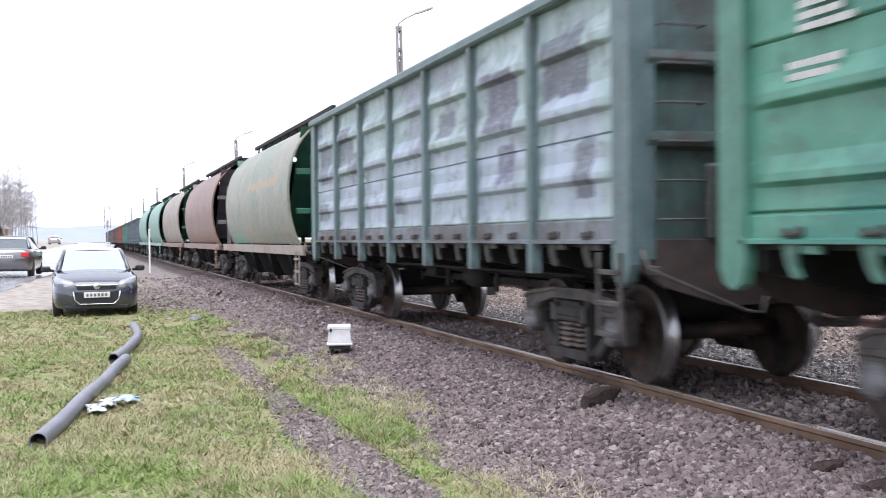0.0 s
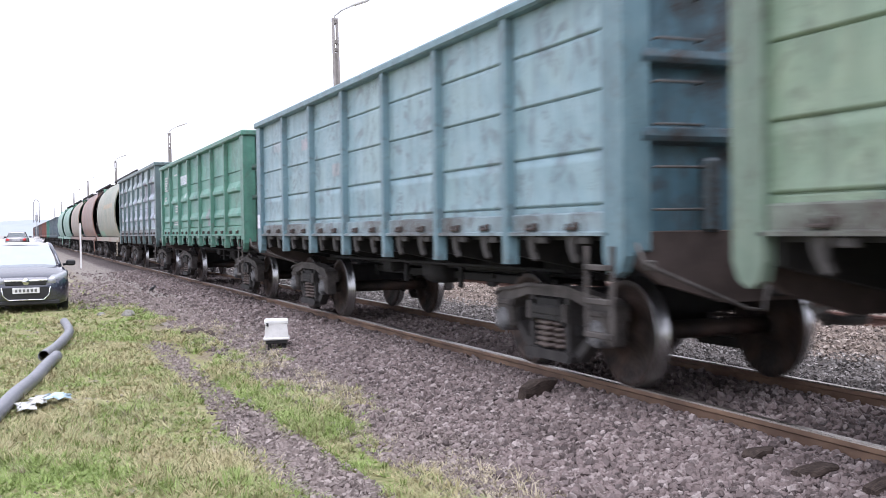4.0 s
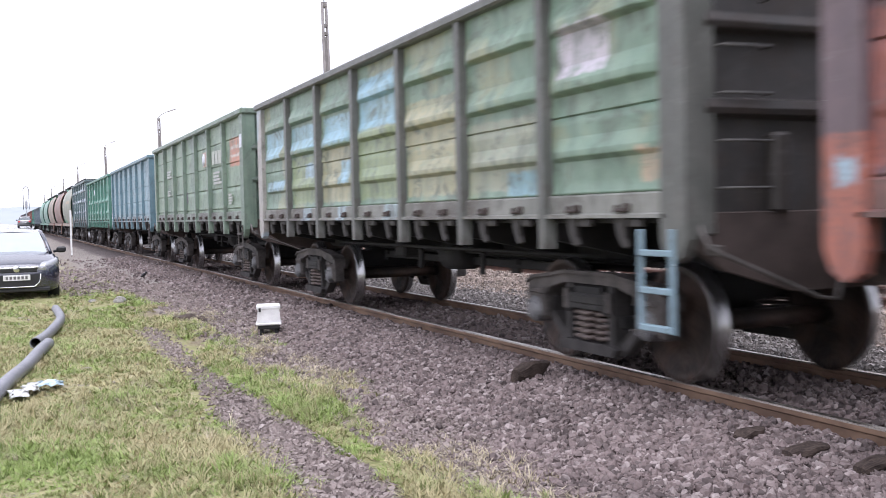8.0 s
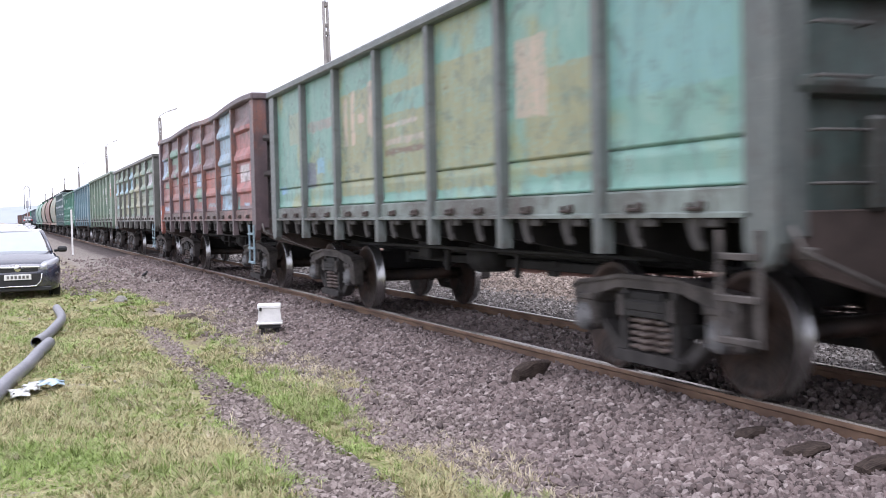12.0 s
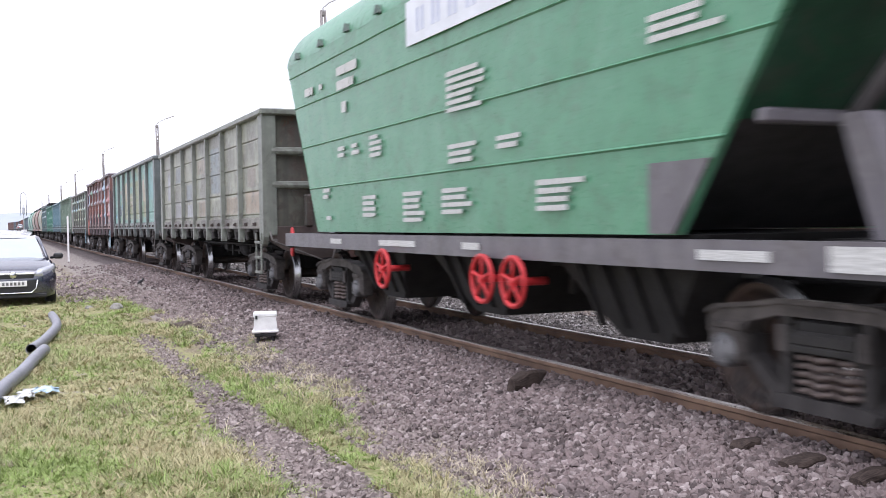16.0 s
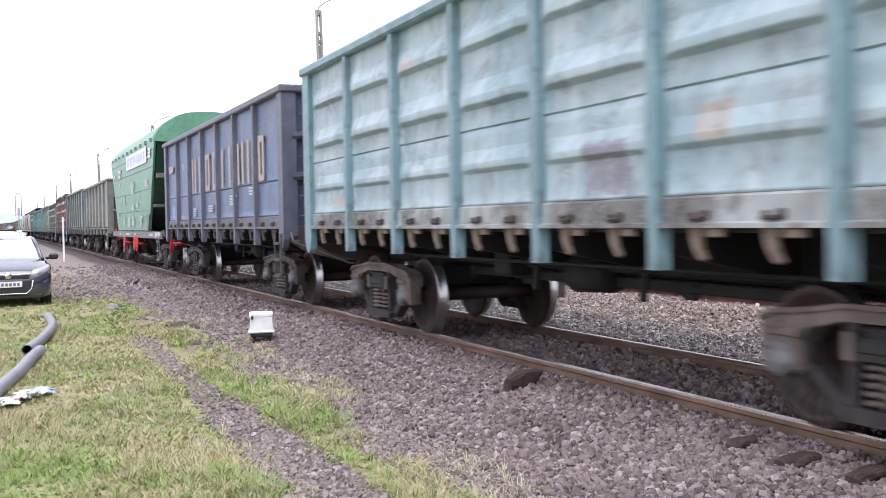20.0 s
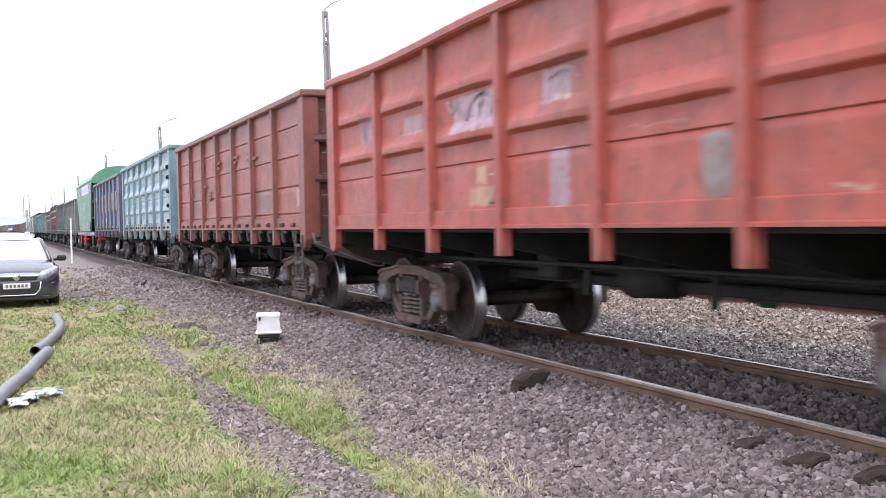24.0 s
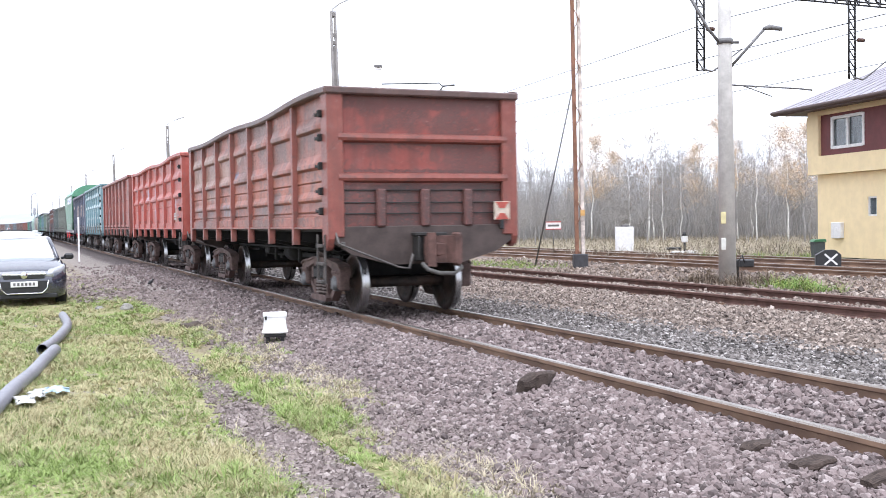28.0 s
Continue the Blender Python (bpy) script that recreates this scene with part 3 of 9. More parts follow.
def build_gondola_meshes():
    for kind in ("ribbed", "seamed", "planked", "smooth", "half_ribbed", "high_ribbed", "one_seam"):
        for b in range(BAYS):
            MESH[kind, b] = side_panel(b, kind)
    # upright hat-section post
    bm = bmesh.new()
    prism(bm, [(-HALF_W + 0.10, -0.095), (-HALF_W + 0.09, -0.095), (-HALF_W + 0.085, -0.072), (-HALF_W, -0.055), (-HALF_W, 0.055),
               (-HALF_W + 0.085, 0.072), (-HALF_W + 0.09, 0.095), (-HALF_W + 0.10, 0.095)], 2, 1.09, 3.37)
    MESH["post"] = mesh_of(bm, "side_post", DARK_STEEL)
    # broad corner post with a rounded foot
    bm = bmesh.new()
    foot = [(BODY - 0.30, 1.40), (BODY - 0.30, 1.2), (BODY - 0.26, 1.08), (BODY - 0.16, 1.03), (BODY - 0.06, 1.08), (BODY, 1.2), (BODY, 3.37), (BODY - 0.30, 3.37)]
    prism(bm, foot, 0, -HALF_W + 0.012, -HALF_W + 0.11)
    box(bm, (-HALF_W + 0.16, BODY - 0.04, 2.3), (0.22, 0.075, 2.15), 0.015)
    MESH["corner"] = mesh_of(bm, "corner_post", DARK_STEEL)
    for key, wave in (("rail_top", 0.0), ("rail_top_bent", 0.028)):
        bm = bmesh.new()
        sec = [(-0.005, 0.0), (-0.03, 0.02), (-0.03, 0.085), (-0.005, 0.11), (0.12, 0.11), (0.14, 0.09), (0.14, 0.0)]
        rows = []
        for i in range(37):
            y = -BODY - 0.02 + (2 * BODY + 0.04) * i / 36
            dz = wave * (math.sin(y * 1.05 + 0.6) - 0.6 * abs(math.sin(y * 0.55)))
            dx = wave * 0.8 * math.sin(y * 0.8 + 2.0)
            rows.append([(-HALF_W + a + dx, y, 3.35 + b + dz) for a, b in sec])
        vs = loft(bm, rows, close=True, smooth=False)
        bm.faces.new(vs[0]), bm.faces.new(vs[-1])
        MESH[key] = mesh_of(bm, "top_rail", DARK_STEEL)
    bm = bmesh.new()
    prism(bm, [(-HALF_W + 0.06, 1.35), (-HALF_W + 0.012, 1.352), (-HALF_W + 0.012, 1.378), (-HALF_W + 0.052, 1.39), (-HALF_W + 0.052, 1.53), (-HALF_W + 0.075, 1.545), (-HALF_W + 0.2, 1.545), (-HALF_W + 0.2, 1.35)], 1, -BODY + 0.25, BODY - 0.25)
    MESH["side_sill"] = mesh_of(bm, "side_sill", DARK_STEEL)
    # hatch latch: a bent flat hook and a hinge lug below the sill
    bm = bmesh.new()
    prism(bm, [(-0.05, 1.352), (0.12, 1.352), (0.115, 1.30), (0.085, 1.22), (0.03, 1.14), (-0.02, 1.12), (-0.05, 1.14), (-0.01, 1.20), (0.0, 1.27), (-0.02, 1.31)], 0, -HALF_W + 0.045, -HALF_W + 0.085)
    box(bm, (-HALF_W + 0.06, -0.16, 1.315), (0.05, 0.17, 0.065), 0.01)
    MESH["latch"] = mesh_of(bm, "hatch_latch", plain("grimy_latch_steel", (0.05, 0.046, 0.044), 0.8, 0.05, 0.45, 2.0, 0.3))
    bm = bmesh.new()
    box(bm, (-HALF_W + 0.040, 0.02, 1.41), (0.04, 0.20, 0.03), 0.01)
    box(bm, (-HALF_W + 0.035, -0.06, 1.435), (0.05, 0.05, 0.06), 0.012)
    box(bm, (-HALF_W + 0.04, 0.08, 1.435), (0.04, 0.035, 0.04), 0.01)
    MESH["lug"] = mesh_of(bm, "hatch_lug", plain("rusty_lug_steel", (0.06, 0.046, 0.042), 0.85, 0.05, 0.45, 4.0, 0.3))
    bm = bmesh.new()
    box(bm, (-HALF_W + 0.02, 0.09, 0), (0.08, 0.30, 0.04), 0.008)
    box(bm, (-HALF_W + 0.0, -0.05, 0.0), (0.10, 0.09, 0.11), 0.012)
    tube(bm, [(-HALF_W - 0.03, -0.06, -0.03), (-HALF_W - 0.03, 0.16, 0.02)], 0.014, 6)
    MESH["hinge"] = mesh_of(bm, "door_hinge", DARK_STEEL)
    # end wall, at the rear (-y)
    bm = bmesh.new()
    zs, xs = np.linspace(1.36, 3.42, 22), np.linspace(-HALF_W + 0.2, HALF_W - 0.2, 19)
    rows = [[(x, -BODY + 0.10 - 0.022 * noise.noise(Vector((x * 1.3, z * 1.5, 9))), z) for x in xs] for z in zs]
    loft(bm, rows)
    loft(bm, [[(x, -BODY + 0.15, z) for x in (xs[0], xs[-1])] for z in (1.36, 3.42)])
    MESH["end_panel"] = mesh_of(bm, "end_panel", DARK_STEEL)
    bm = bmesh.new()
    prism(bm, [(-BODY + 0.12, -0.085), (-BODY + 0.0, -0.05), (-BODY - 0.015, -0.01), (-BODY + 0.0, 0.05), (-BODY + 0.12, 0.075)], 0, -HALF_W + 0.19, HALF_W - 0.19)
    MESH["end_rib"] = mesh_of(bm, "end_rib", DARK_STEEL)
    bm = bmesh.new()
    box(bm, (0, -BODY + 0.06, 1.66), (0.15, 0.13, 0.58), 0.025)
    MESH["end_stay"] = mesh_of(bm, "end_stay", DARK_STEEL)
    bm = bmesh.new()
    box(bm, (0, -BODY + 0.05, 3.405), (2 * HALF_W + 0.02, 0.2, 0.11), 0.02)
    MESH["end_top"] = mesh_of(bm, "end_rail", DARK_STEEL)
    bm = bmesh.new()
    tube(bm, [(-1.28, -BODY + 0.02, 0), (-1.26, -BODY - 0.04, 0), (-0.86, -BODY - 0.04, 0), (-0.84, -BODY + 0.06, 0)], 0.012, 6)
    MESH["rung"] = mesh_of(bm, "rung", plain("worn_rung_steel", (0.085, 0.08, 0.078), 0.7, 0.1, 0.3))
    # head stock: deep plate, narrower below
    bm = bmesh.new()
    prism(bm, [(-1.50, 1.36), (1.50, 1.36), (1.50, 1.16), (1.2, 0.97), (0.6, 0.80), (-0.6, 0.80), (-1.2, 0.97), (-1.50, 1.16)], 1, -BODY + 0.03, -BODY + 0.10)
    box(bm, (0, -BODY + 0.14, 1.36), (3.0, 0.2, 0.05), 0.01)
    MESH["headstock"] = mesh_of(bm, "headstock", plain("soiled_brown_steel", (0.07, 0.052, 0.047), 0.85, 0.05, 0.35, 3, 0.3))
    # underframe
    bm = bmesh.new()
    box(bm, (0, 0, 1.335), (2.9, 2 * BODY - 0.3, 0.05))
    MESH["floor"] = mesh_of(bm, "floor_plate", DARK_STEEL)
    bm = bmesh.new()
    box(bm, (0, 0, 1.09), (0.5, 2 * BODY - 0.1, 0.46), 0.02)
    MESH["sill_beam"] = mesh_of(bm, "centre_sill", DARK_STEEL)


def build_running_gear():
    bm = bmesh.new()
    prism(bm, [(-1.45, 1.31), (1.45, 1.31), (1.45, 1.22), (0.3, 0.92), (-0.3, 0.92), (-1.45, 1.16)], 1, -0.06, 0.06)
    MESH["cross_bearer"] = mesh_of(bm, "cross_bearer", DARK_STEEL)
    # cast side frame of a bogie, near side; y = 0 at the bogie's middle
    bm = bmesh.new()
    x0, x1 = -1.13, -0.95
    chord = [(-1.13, 0.74), (-1.02, 0.79), (-0.62, 0.83), (-0.40, 0.865), (0.40, 0.865), (0.62, 0.83), (1.02, 0.79), (1.13, 0.74)]
    prism(bm, chord + [(1.13, 0.60), (0.76, 0.60), (0.70, 0.70), (0.42, 0.765), (-0.42, 0.765), (-0.70, 0.70), (-0.76, 0.60), (-1.13, 0.60)], 0, x0, x1)
    prism(bm, [(y, z + 0.014) for y, z in chord] + [(y, z - 0.018) for y, z in reversed(chord)], 0, x0 - 0.025, x0 + 0.02)
    for s in (-1, 1):
        box(bm, (-1.05, s * 1.09, 0.50), (0.17, 0.07, 0.26), 0.02)
        box(bm, (-1.06, s * 0.925, 0.54), (0.19, 0.36, 0.30), 0.035)
        box(bm, (-1.165, s * 0.925, 0.66), (0.03, 0.22, 0.05), 0.01)
        box(bm, (-1.15, s * 0.80, 0.66), (0.03, 0.10, 0.07), 0.01)
        box(bm, (-1.15, s * 0.35, 0.62), (0.03, 0.07, 0.18), 0.01)
    MESH["side_frame"] = mesh_of(bm, "side_frame", BOGIE)
    bm = bmesh.new()
    for s in (-1, 1):
        prism(bm, [(s * 0.30, 0.77), (s * 0.39, 0.77), (s * 0.40, 0.20), (s * 0.31, 0.20)], 0, x0 + 0.01, x1)
        prism(bm, [(s * 0.36, 0.165), (s * 0.46, 0.165), (s * 0.775, 0.42), (s * 0.78, 0.605), (s * 0.71, 0.605), (s * 0.71, 0.47), (s * 0.38, 0.25)], 0, x0 + 0.05, x1)
    prism(bm, [(-0.40, 0.255), (-0.47, 0.225), (-0.42, 0.16), (0.42, 0.16), (0.47, 0.225), (0.40, 0.255)], 0, x0 - 0.03, x1)
    # Lower frame near black: the shade under the chord is put in the colour.
    MESH["frame_truss"] = mesh_of(bm, "lower_frame", plain("shade_dark_casting", (0.042, 0.038, 0.037), 0.85, 0.1, 0.5, 5, 0.4))
    bm = bmesh.new()
    lathe(bm, [(-1.20, 0.005), (-1.20, 0.07), (-1.185, 0.085), (-1.18, 0.115), (-1.16, 0.125), (-1.00, 0.13), (-0.99, 0.05)], "x", 14, (0, 0, 0.48))
    for k in range(4):
        q = math.tau * (k + 0.5) / 4
        box(bm, (-1.19, 0.095 * math.cos(q), 0.48 + 0.095 * math.sin(q)), (0.03, 0.028, 0.028))
    MESH["axle_cap"] = mesh_of(bm, "axle_box_cover", AXLE_BOX)
    bm = bmesh.new()
    coil = [(0.082 * math.cos(k * math.tau / 10), 0.082 * math.sin(k * math.tau / 10), 0.265 + 0.0054 * k) for k in range(51)]
    tube(bm, coil, 0.020, 6)
    MESH["spring"] = mesh_of(bm, "coil_spring", SPRING)
    bm = bmesh.new()
    box(bm, (-1.05, 0, 0.63), (0.24, 0.54, 0.10), 0.02)
    box(bm, (-1.09, 0, 0.565), (0.16, 0.46, 0.05), 0.01)
    for s in (-1, 1):
        prism(bm, [(s * 0.19, 0.58), (s * 0.30, 0.72), (s * 0.30, 0.50)], 0, -1.16, -1.0)
    # Bolster end blackened to carry the shade of the frame's window.
    MESH["bolster_end"] = mesh_of(bm, "bolster_end", SEAT_DARK)
    bm = bmesh.new()
    prism(bm, [(-1.14, 0.64), (-1.14, 0.74), (-0.8, 0.82), (0.8, 0.82), (1.14, 0.74), (1.14, 0.64), (0.7, 0.55), (-0.7, 0.55)], 1, -0.22, 0.22)
    lathe(bm, [(0.80, 0.25), (0.94, 0.2)], "z", 14)
    # Bolster black too, so the openings before it read as shaded.
    MESH["bolster"] = mesh_of(bm, "bogie", DARK_STEEL)
    bm = bmesh.new()
    box(bm, (0, 0, 0), (2.1, 0.07, 0.11), 0.015)
    for s in (-1, 1):
        box(bm, (s * 0.8, 0.05 , 0.0), (0.09, 0.07, 0.34), 0.02)
    MESH["brake_beam"] = mesh_of(bm, "brake_beam", DARK_STEEL)
    # wheelset round its own axle
    bm = bmesh.new()
    for s in (-1, 1):
        prof = [(0.85, 0.10), (0.84, 0.13), (0.80, 0.17), (0.79, 0.30), (0.82, 0.40), (0.85, 0.415), (0.85, 0.470), (0.84, 0.4765), (0.765, 0.480),
                (0.752, 0.498), (0.735, 0.507), (0.72, 0.495), (0.72, 0.41), (0.76, 0.37), (0.75, 0.2), (0.70, 0.14), (0.69, 0.09)]
        lathe(bm, [(s * a, r) for a, r in prof], "x", 36, mats=[0] * 6 + [1, 1, 1, 1] + [0] * 6)
    tube(bm, [(-1.0, 0, 0), (1.0, 0, 0)], 0.085, 12)
    MESH["wheelset"] = mesh_of(bm, "wheelset", WHEEL, TREAD)
    # automatic coupler head at the rear (-y), reaching to its pulling line
    bm = bmesh.new()
    box(bm, (0, 0.36, 1.03), (0.17, 0.60, 0.20), 0.02)
    prism(bm, [(-0.22, 0.0), (-0.23, 0.16), (-0.12, 0.27), (0.13, 0.27), (0.28, 0.12), (0.28, -0.07), (0.17, -0.08), (0.09, 0.06), (-0.07, 0.08), (-0.13, -0.04)], 2, 0.83, 1.23)
    prism(bm, [(-0.23, 0.02), (-0.13, -0.05), (-0.10, 0.10), (-0.20, 0.14)], 2, 0.78, 1.28)
    box(bm, (0.23, 0.02, 1.03), (0.10, 0.20, 0.50), 0.03)
    MESH["coupler"] = mesh_of(bm, "coupler", COUPLER_RUST, smooth=False)
    bm = bmesh.new()
    box(bm, (0, 0.60, 1.04), (0.46, 0.10, 0.40), 0.02)
    box(bm, (0, 0.54, 1.255), (0.52, 0.20, 0.05), 0.01)
    box(bm, (-0.20, 0.50, 1.04), (0.05, 0.14, 0.36), 0.01)
    box(bm, (0.20, 0.50, 1.04), (0.05, 0.14, 0.36), 0.01)
    MESH["draft_pocket"] = mesh_of(bm, "coupler_pocket", SEAT_DARK)
    bm = bmesh.new()
    tube(bm, [(0.34, 0.55, 1.02), (0.36, 0.32, 0.90), (0.33, 0.08, 0.74), (0.16, -0.04, 0.67), (-0.08, -0.05, 0.68), (-0.24, 0.02, 0.74), (-0.30, 0.08, 0.83)], 0.032, 6)
    MESH["hose"] = mesh_of(bm, "brake_hose", plain("worn_grey_hose", (0.09, 0.085, 0.08), 0.75, 0, 0.35, 12, 0.2))
    bm = bmesh.new()
    tube(bm, [(-1.45, 0.02, 1.32), (-1.43, -0.08, 1.14), (-1.36, -0.11, 1.10), (-0.50, -0.12, 0.76), (-0.34, -0.13, 0.74), (-0.28, -0.13, 0.96)], 0.017, 6)
    box(bm, (-1.36, -0.04, 1.12), (0.05, 0.14, 0.08), 0.01)
    MESH["lever"] = mesh_of(bm, "uncoupling_lever", DUST_LEVER)
    bm = bmesh.new()
    lathe(bm, [(-0.55, 0.02), (-0.54, 0.18), (0.1, 0.21), (0.12, 0.02)], "y", 14, (-0.35, 0.3, 0.87))
    MESH["brake_cylinder"] = mesh_of(bm, "brake_cylinder", DARK_STEEL)
    bm = bmesh.new()
    lathe(bm, [(-0.5, 0.02), (-0.45, 0.14), (0.45, 0.14), (0.5, 0.02)], "y", 14, (0.7, -1.0, 0.78))
    MESH["air_tank"] = mesh_of(bm, "air_tank", DARK_STEEL)
    bm = bmesh.new()
    box(bm, (-0.5, 1.6, 0.99), (0.3, 0.4, 0.38), 0.03)
    MESH["valve_box"] = mesh_of(bm, "valve_box", DARK_STEEL)
    bm = bmesh.new()
    box(bm, (0, 0, 0.82), (0.05, 0.09, 0.27), 0.01)
    MESH["brake_lever"] = mesh_of(bm, "brake_lever", DARK_STEEL)
    bm = bmesh.new()
    tube(bm, [(0, -4.0, 0), (0, 4.0, 0)], 0.022, 6)
    MESH["brake_rod"] = mesh_of(bm, "brake_rod", DARK_STEEL)
    # Brake gear with extra bars added to block bright ballast beyond the wagon.
    bm = bmesh.new()
    for x in (-0.30, 0.26):
        box(bm, (x, 0, 0.80), (0.07, 6.2, 0.10), 0.01)
    for k in range(13):
        y = -2.95 + 0.49 * k
        box(bm, (-0.05 + 0.12 * (k % 3), y, 0.83), (0.62, 0.09, 0.07), 0.01)
        box(bm, (-0.30 + 0.28 * (k % 3), y + 0.12, 0.775), (0.05, 0.16 + 0.06 * (k % 2), 0.17), 0.01)
    MESH["rigging"] = mesh_of(bm, "brake_rigging", DARK_STEEL)
    # foot ladder at the rear near corner
    bm = bmesh.new()
    for y in (-0.19, 0.19):
        box(bm, (-HALF_W + 0.0, y, 0.90), (0.02, 0.06, 0.74), 0.004)
    for z in (0.56, 0.83, 1.10):
        box(bm, (-HALF_W - 0.005, 0, z), (0.06, 0.38, 0.045), 0.006)
    MESH["step_ladder"] = mesh_of(bm, "step_ladder", BOGIE)
    bm = bmesh.new()
    box(bm, (0, 0, 0), (0.006, 1, 1))
    MESH["bar"] = mesh_of(bm, "marking", MARKING)


build_gondola_meshes()
build_running_gear()
FLIP = pose(0, 0, 0, 0, 0, 180)
WHEELSETS = []


def running_gear(w, pivots, half, spin=True, dusty=None):
    """Two bogies, brake gear and couplers under a wagon of half coupled length `half`."""
    for py in (-pivots, pivots):
        bogie = hang("bogie", MESH["bolster"], w, "dusty cast-steel bogie", m=pose(0, py, 0))
        for turn in (Matrix(), FLIP):
            hang("side_frame", MESH["side_frame"], bogie, m=turn, mat=dusty)
            hang("lower_frame", MESH["frame_truss"], bogie, m=turn, mat=dusty if dusty is RUSTY_BOGIE else None)
            hang("bolster_end", MESH["bolster_end"], bogie, m=turn)
            for y in (-0.18, 0.0, 0.18):
                hang("coil_spring", MESH["spring"], bogie, m=turn @ pose(-1.05 if y else -1.09, y, 0))
        for s in (-1, 1):
            for turn in (Matrix(), FLIP):
                hang("axle_box_cover", MESH["axle_cap"], bogie, m=turn @ pose(0, s * 0.925, 0))
            hang("brake_beam", MESH["brake_beam"], bogie, m=pose(0, s * 0.40, 0.45, 0, 0, 0 if s > 0 else 180))
            ws = hang("wheelset", MESH["wheelset"], bogie, "dark wheels with a polished tread", m=pose(0, s * 0.925, 0.4785))
            if spin:
                WHEELSETS.append((ws, s * 0.925))
    for turn in (Matrix(), FLIP):
        hang("coupler", MESH["coupler"], w, m=turn @ pose(0, -half, 0))
        hang("coupler_pocket", MESH["draft_pocket"], w, m=turn @ pose(0, -half, 0))
        hang("brake_hose", MESH["hose"], w, m=turn @ pose(0, -half, 0))
    hang("uncoupling_lever", MESH["lever"], w, m=pose(0, -half + 0.64, 0))
    hang("brake_cylinder", MESH["brake_cylinder"], w)
    hang("air_tank", MESH["air_tank"], w)
    hang("valve_box", MESH["valve_box"], w)
    hang("brake_rigging", MESH["rigging"], w)
    for x, y in ((-0.62, 0.95), (-0.62, -1.0), (0.3, -2.4), (0.3, 2.6)):
        hang("brake_lever", MESH["brake_lever"], w, m=pose(x, y, 0, 8))
    for x, z in ((-0.75, 0.98), (-0.42, 0.92), (0.6, 0.95)):
        hang("brake_rod", MESH["brake_rod"], w, m=pose(x, 0, z))


def bars(w, rows, paint=None, name="marking", label=""):
    """Flat painted bars on the near side: rows of x, y, z, length, height."""
    for x, y, z, ly, lz in rows:
        hang(name, MESH["bar"], w, label, mat=paint, m=Matrix.Translation((x, y, z)) @ Matrix.Diagonal((1, ly, lz, 1)))


def gondola(label, paint, frame_paint=None, kind="ribbed", latches=True, bent=False, hinges=(), spin=True, end_paint=None, dusty=None, taller=0.0, ladder_paint=None, latch_paint=None, rail_paint=None, sill_paint=None, dark_end=None, front_post=None):
    """An open high-sided wagon."""
    w = thing("open_wagon", label, "freight wagon", "wagons of the goods train")
    fp = frame_paint or paint
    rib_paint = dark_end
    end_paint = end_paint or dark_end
    k = 1 + taller / 2.06
    lift = pose(0, 0, 1.4 * (1 - k)) @ Matrix.Diagonal((1, 1, k, 1))
    for side, turn in enumerate((lift, FLIP @ lift)):
        for b in range(BAYS):
            hang("side_panel", MESH[kind, b], w, mat=paint, m=turn)
        for y in bay_edges()[1:-1]:
            hang("side_post", MESH["post"], w, mat=fp, m=turn @ pose(0, y, 0))
        hang("corner_post", MESH["corner"], w, mat=(front_post or fp) if side == 0 else fp, m=turn)
        hang("corner_post", MESH["corner"], w, mat=fp, m=turn @ Matrix.Diagonal((1, -1, 1, 1)))
        hang("top_rail", MESH["rail_top_bent" if bent else "rail_top"], w, mat=rail_paint or fp, m=turn)
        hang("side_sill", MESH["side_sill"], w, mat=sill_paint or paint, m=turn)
        if latches and side == 0:
            e = bay_edges()
            for b in range(BAYS):
                for u in (0.3, 0.72):
                    hang("hatch_lug", MESH["lug"], w, m=pose(0, e[b] + u * (e[b + 1] - e[b]), 0))
                    hang("hatch_latch", MESH["latch"], w, mat=latch_paint, m=pose(0, e[b] + u * (e[b + 1] - e[b]), 0))
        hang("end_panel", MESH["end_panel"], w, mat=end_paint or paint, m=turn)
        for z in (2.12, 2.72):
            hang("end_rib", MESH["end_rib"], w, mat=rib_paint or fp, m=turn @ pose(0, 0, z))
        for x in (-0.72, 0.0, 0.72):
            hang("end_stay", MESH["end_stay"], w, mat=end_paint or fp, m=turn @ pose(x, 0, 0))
        hang("end_rail", MESH["end_top"], w, mat=rail_paint or fp, m=turn)
        hang("headstock", MESH["headstock"], w, "dark soiled headstock", m=FLIP if side else Matrix())
    for z in hinges:
        hang("door_hinge", MESH["hinge"], w, m=pose(0, -BODY + 0.32, z))
    if dark_end:
        for k in range(6):
            hang("rung", MESH["rung"], w, "thin worn steel rung", m=pose(0, 0, 1.55 + 0.33 * k))
    hang("floor_plate", MESH["floor"], w)
    hang("centre_sill", MESH["sill_beam"], w)
    for y in bay_edges():
        hang("cross_bearer", MESH["cross_bearer"], w, m=pose(0, y, 0))
    hang("step_ladder", MESH["step_ladder"], w, mat=ladder_paint, m=pose(0, -BODY + 0.34, 0))
    running_gear(w, 4.325, 6.96, spin, dusty)
    return w


# ---- hopper wagons ----
def arch(points, n=4):
    """Points with finer ones between them, on a smooth curve."""
    out = []
    P = [Vector((*p, 0)) for p in points]
    for i in range(len(P) - 1):
        a, b, c, d = P[max(i - 1, 0)], P[i], P[i + 1], P[min(i + 2, len(P) - 1)]
        for k in range(n):
            t = k / n
            q = 0.5 * ((2 * b) + (c - a) * t + (2 * a - 5 * b + 4 * c - d) * t * t + (3 * b - a - 3 * c + d) * t ** 3)
            out.append((q.x, q.y))
    return out + [points[-1]]


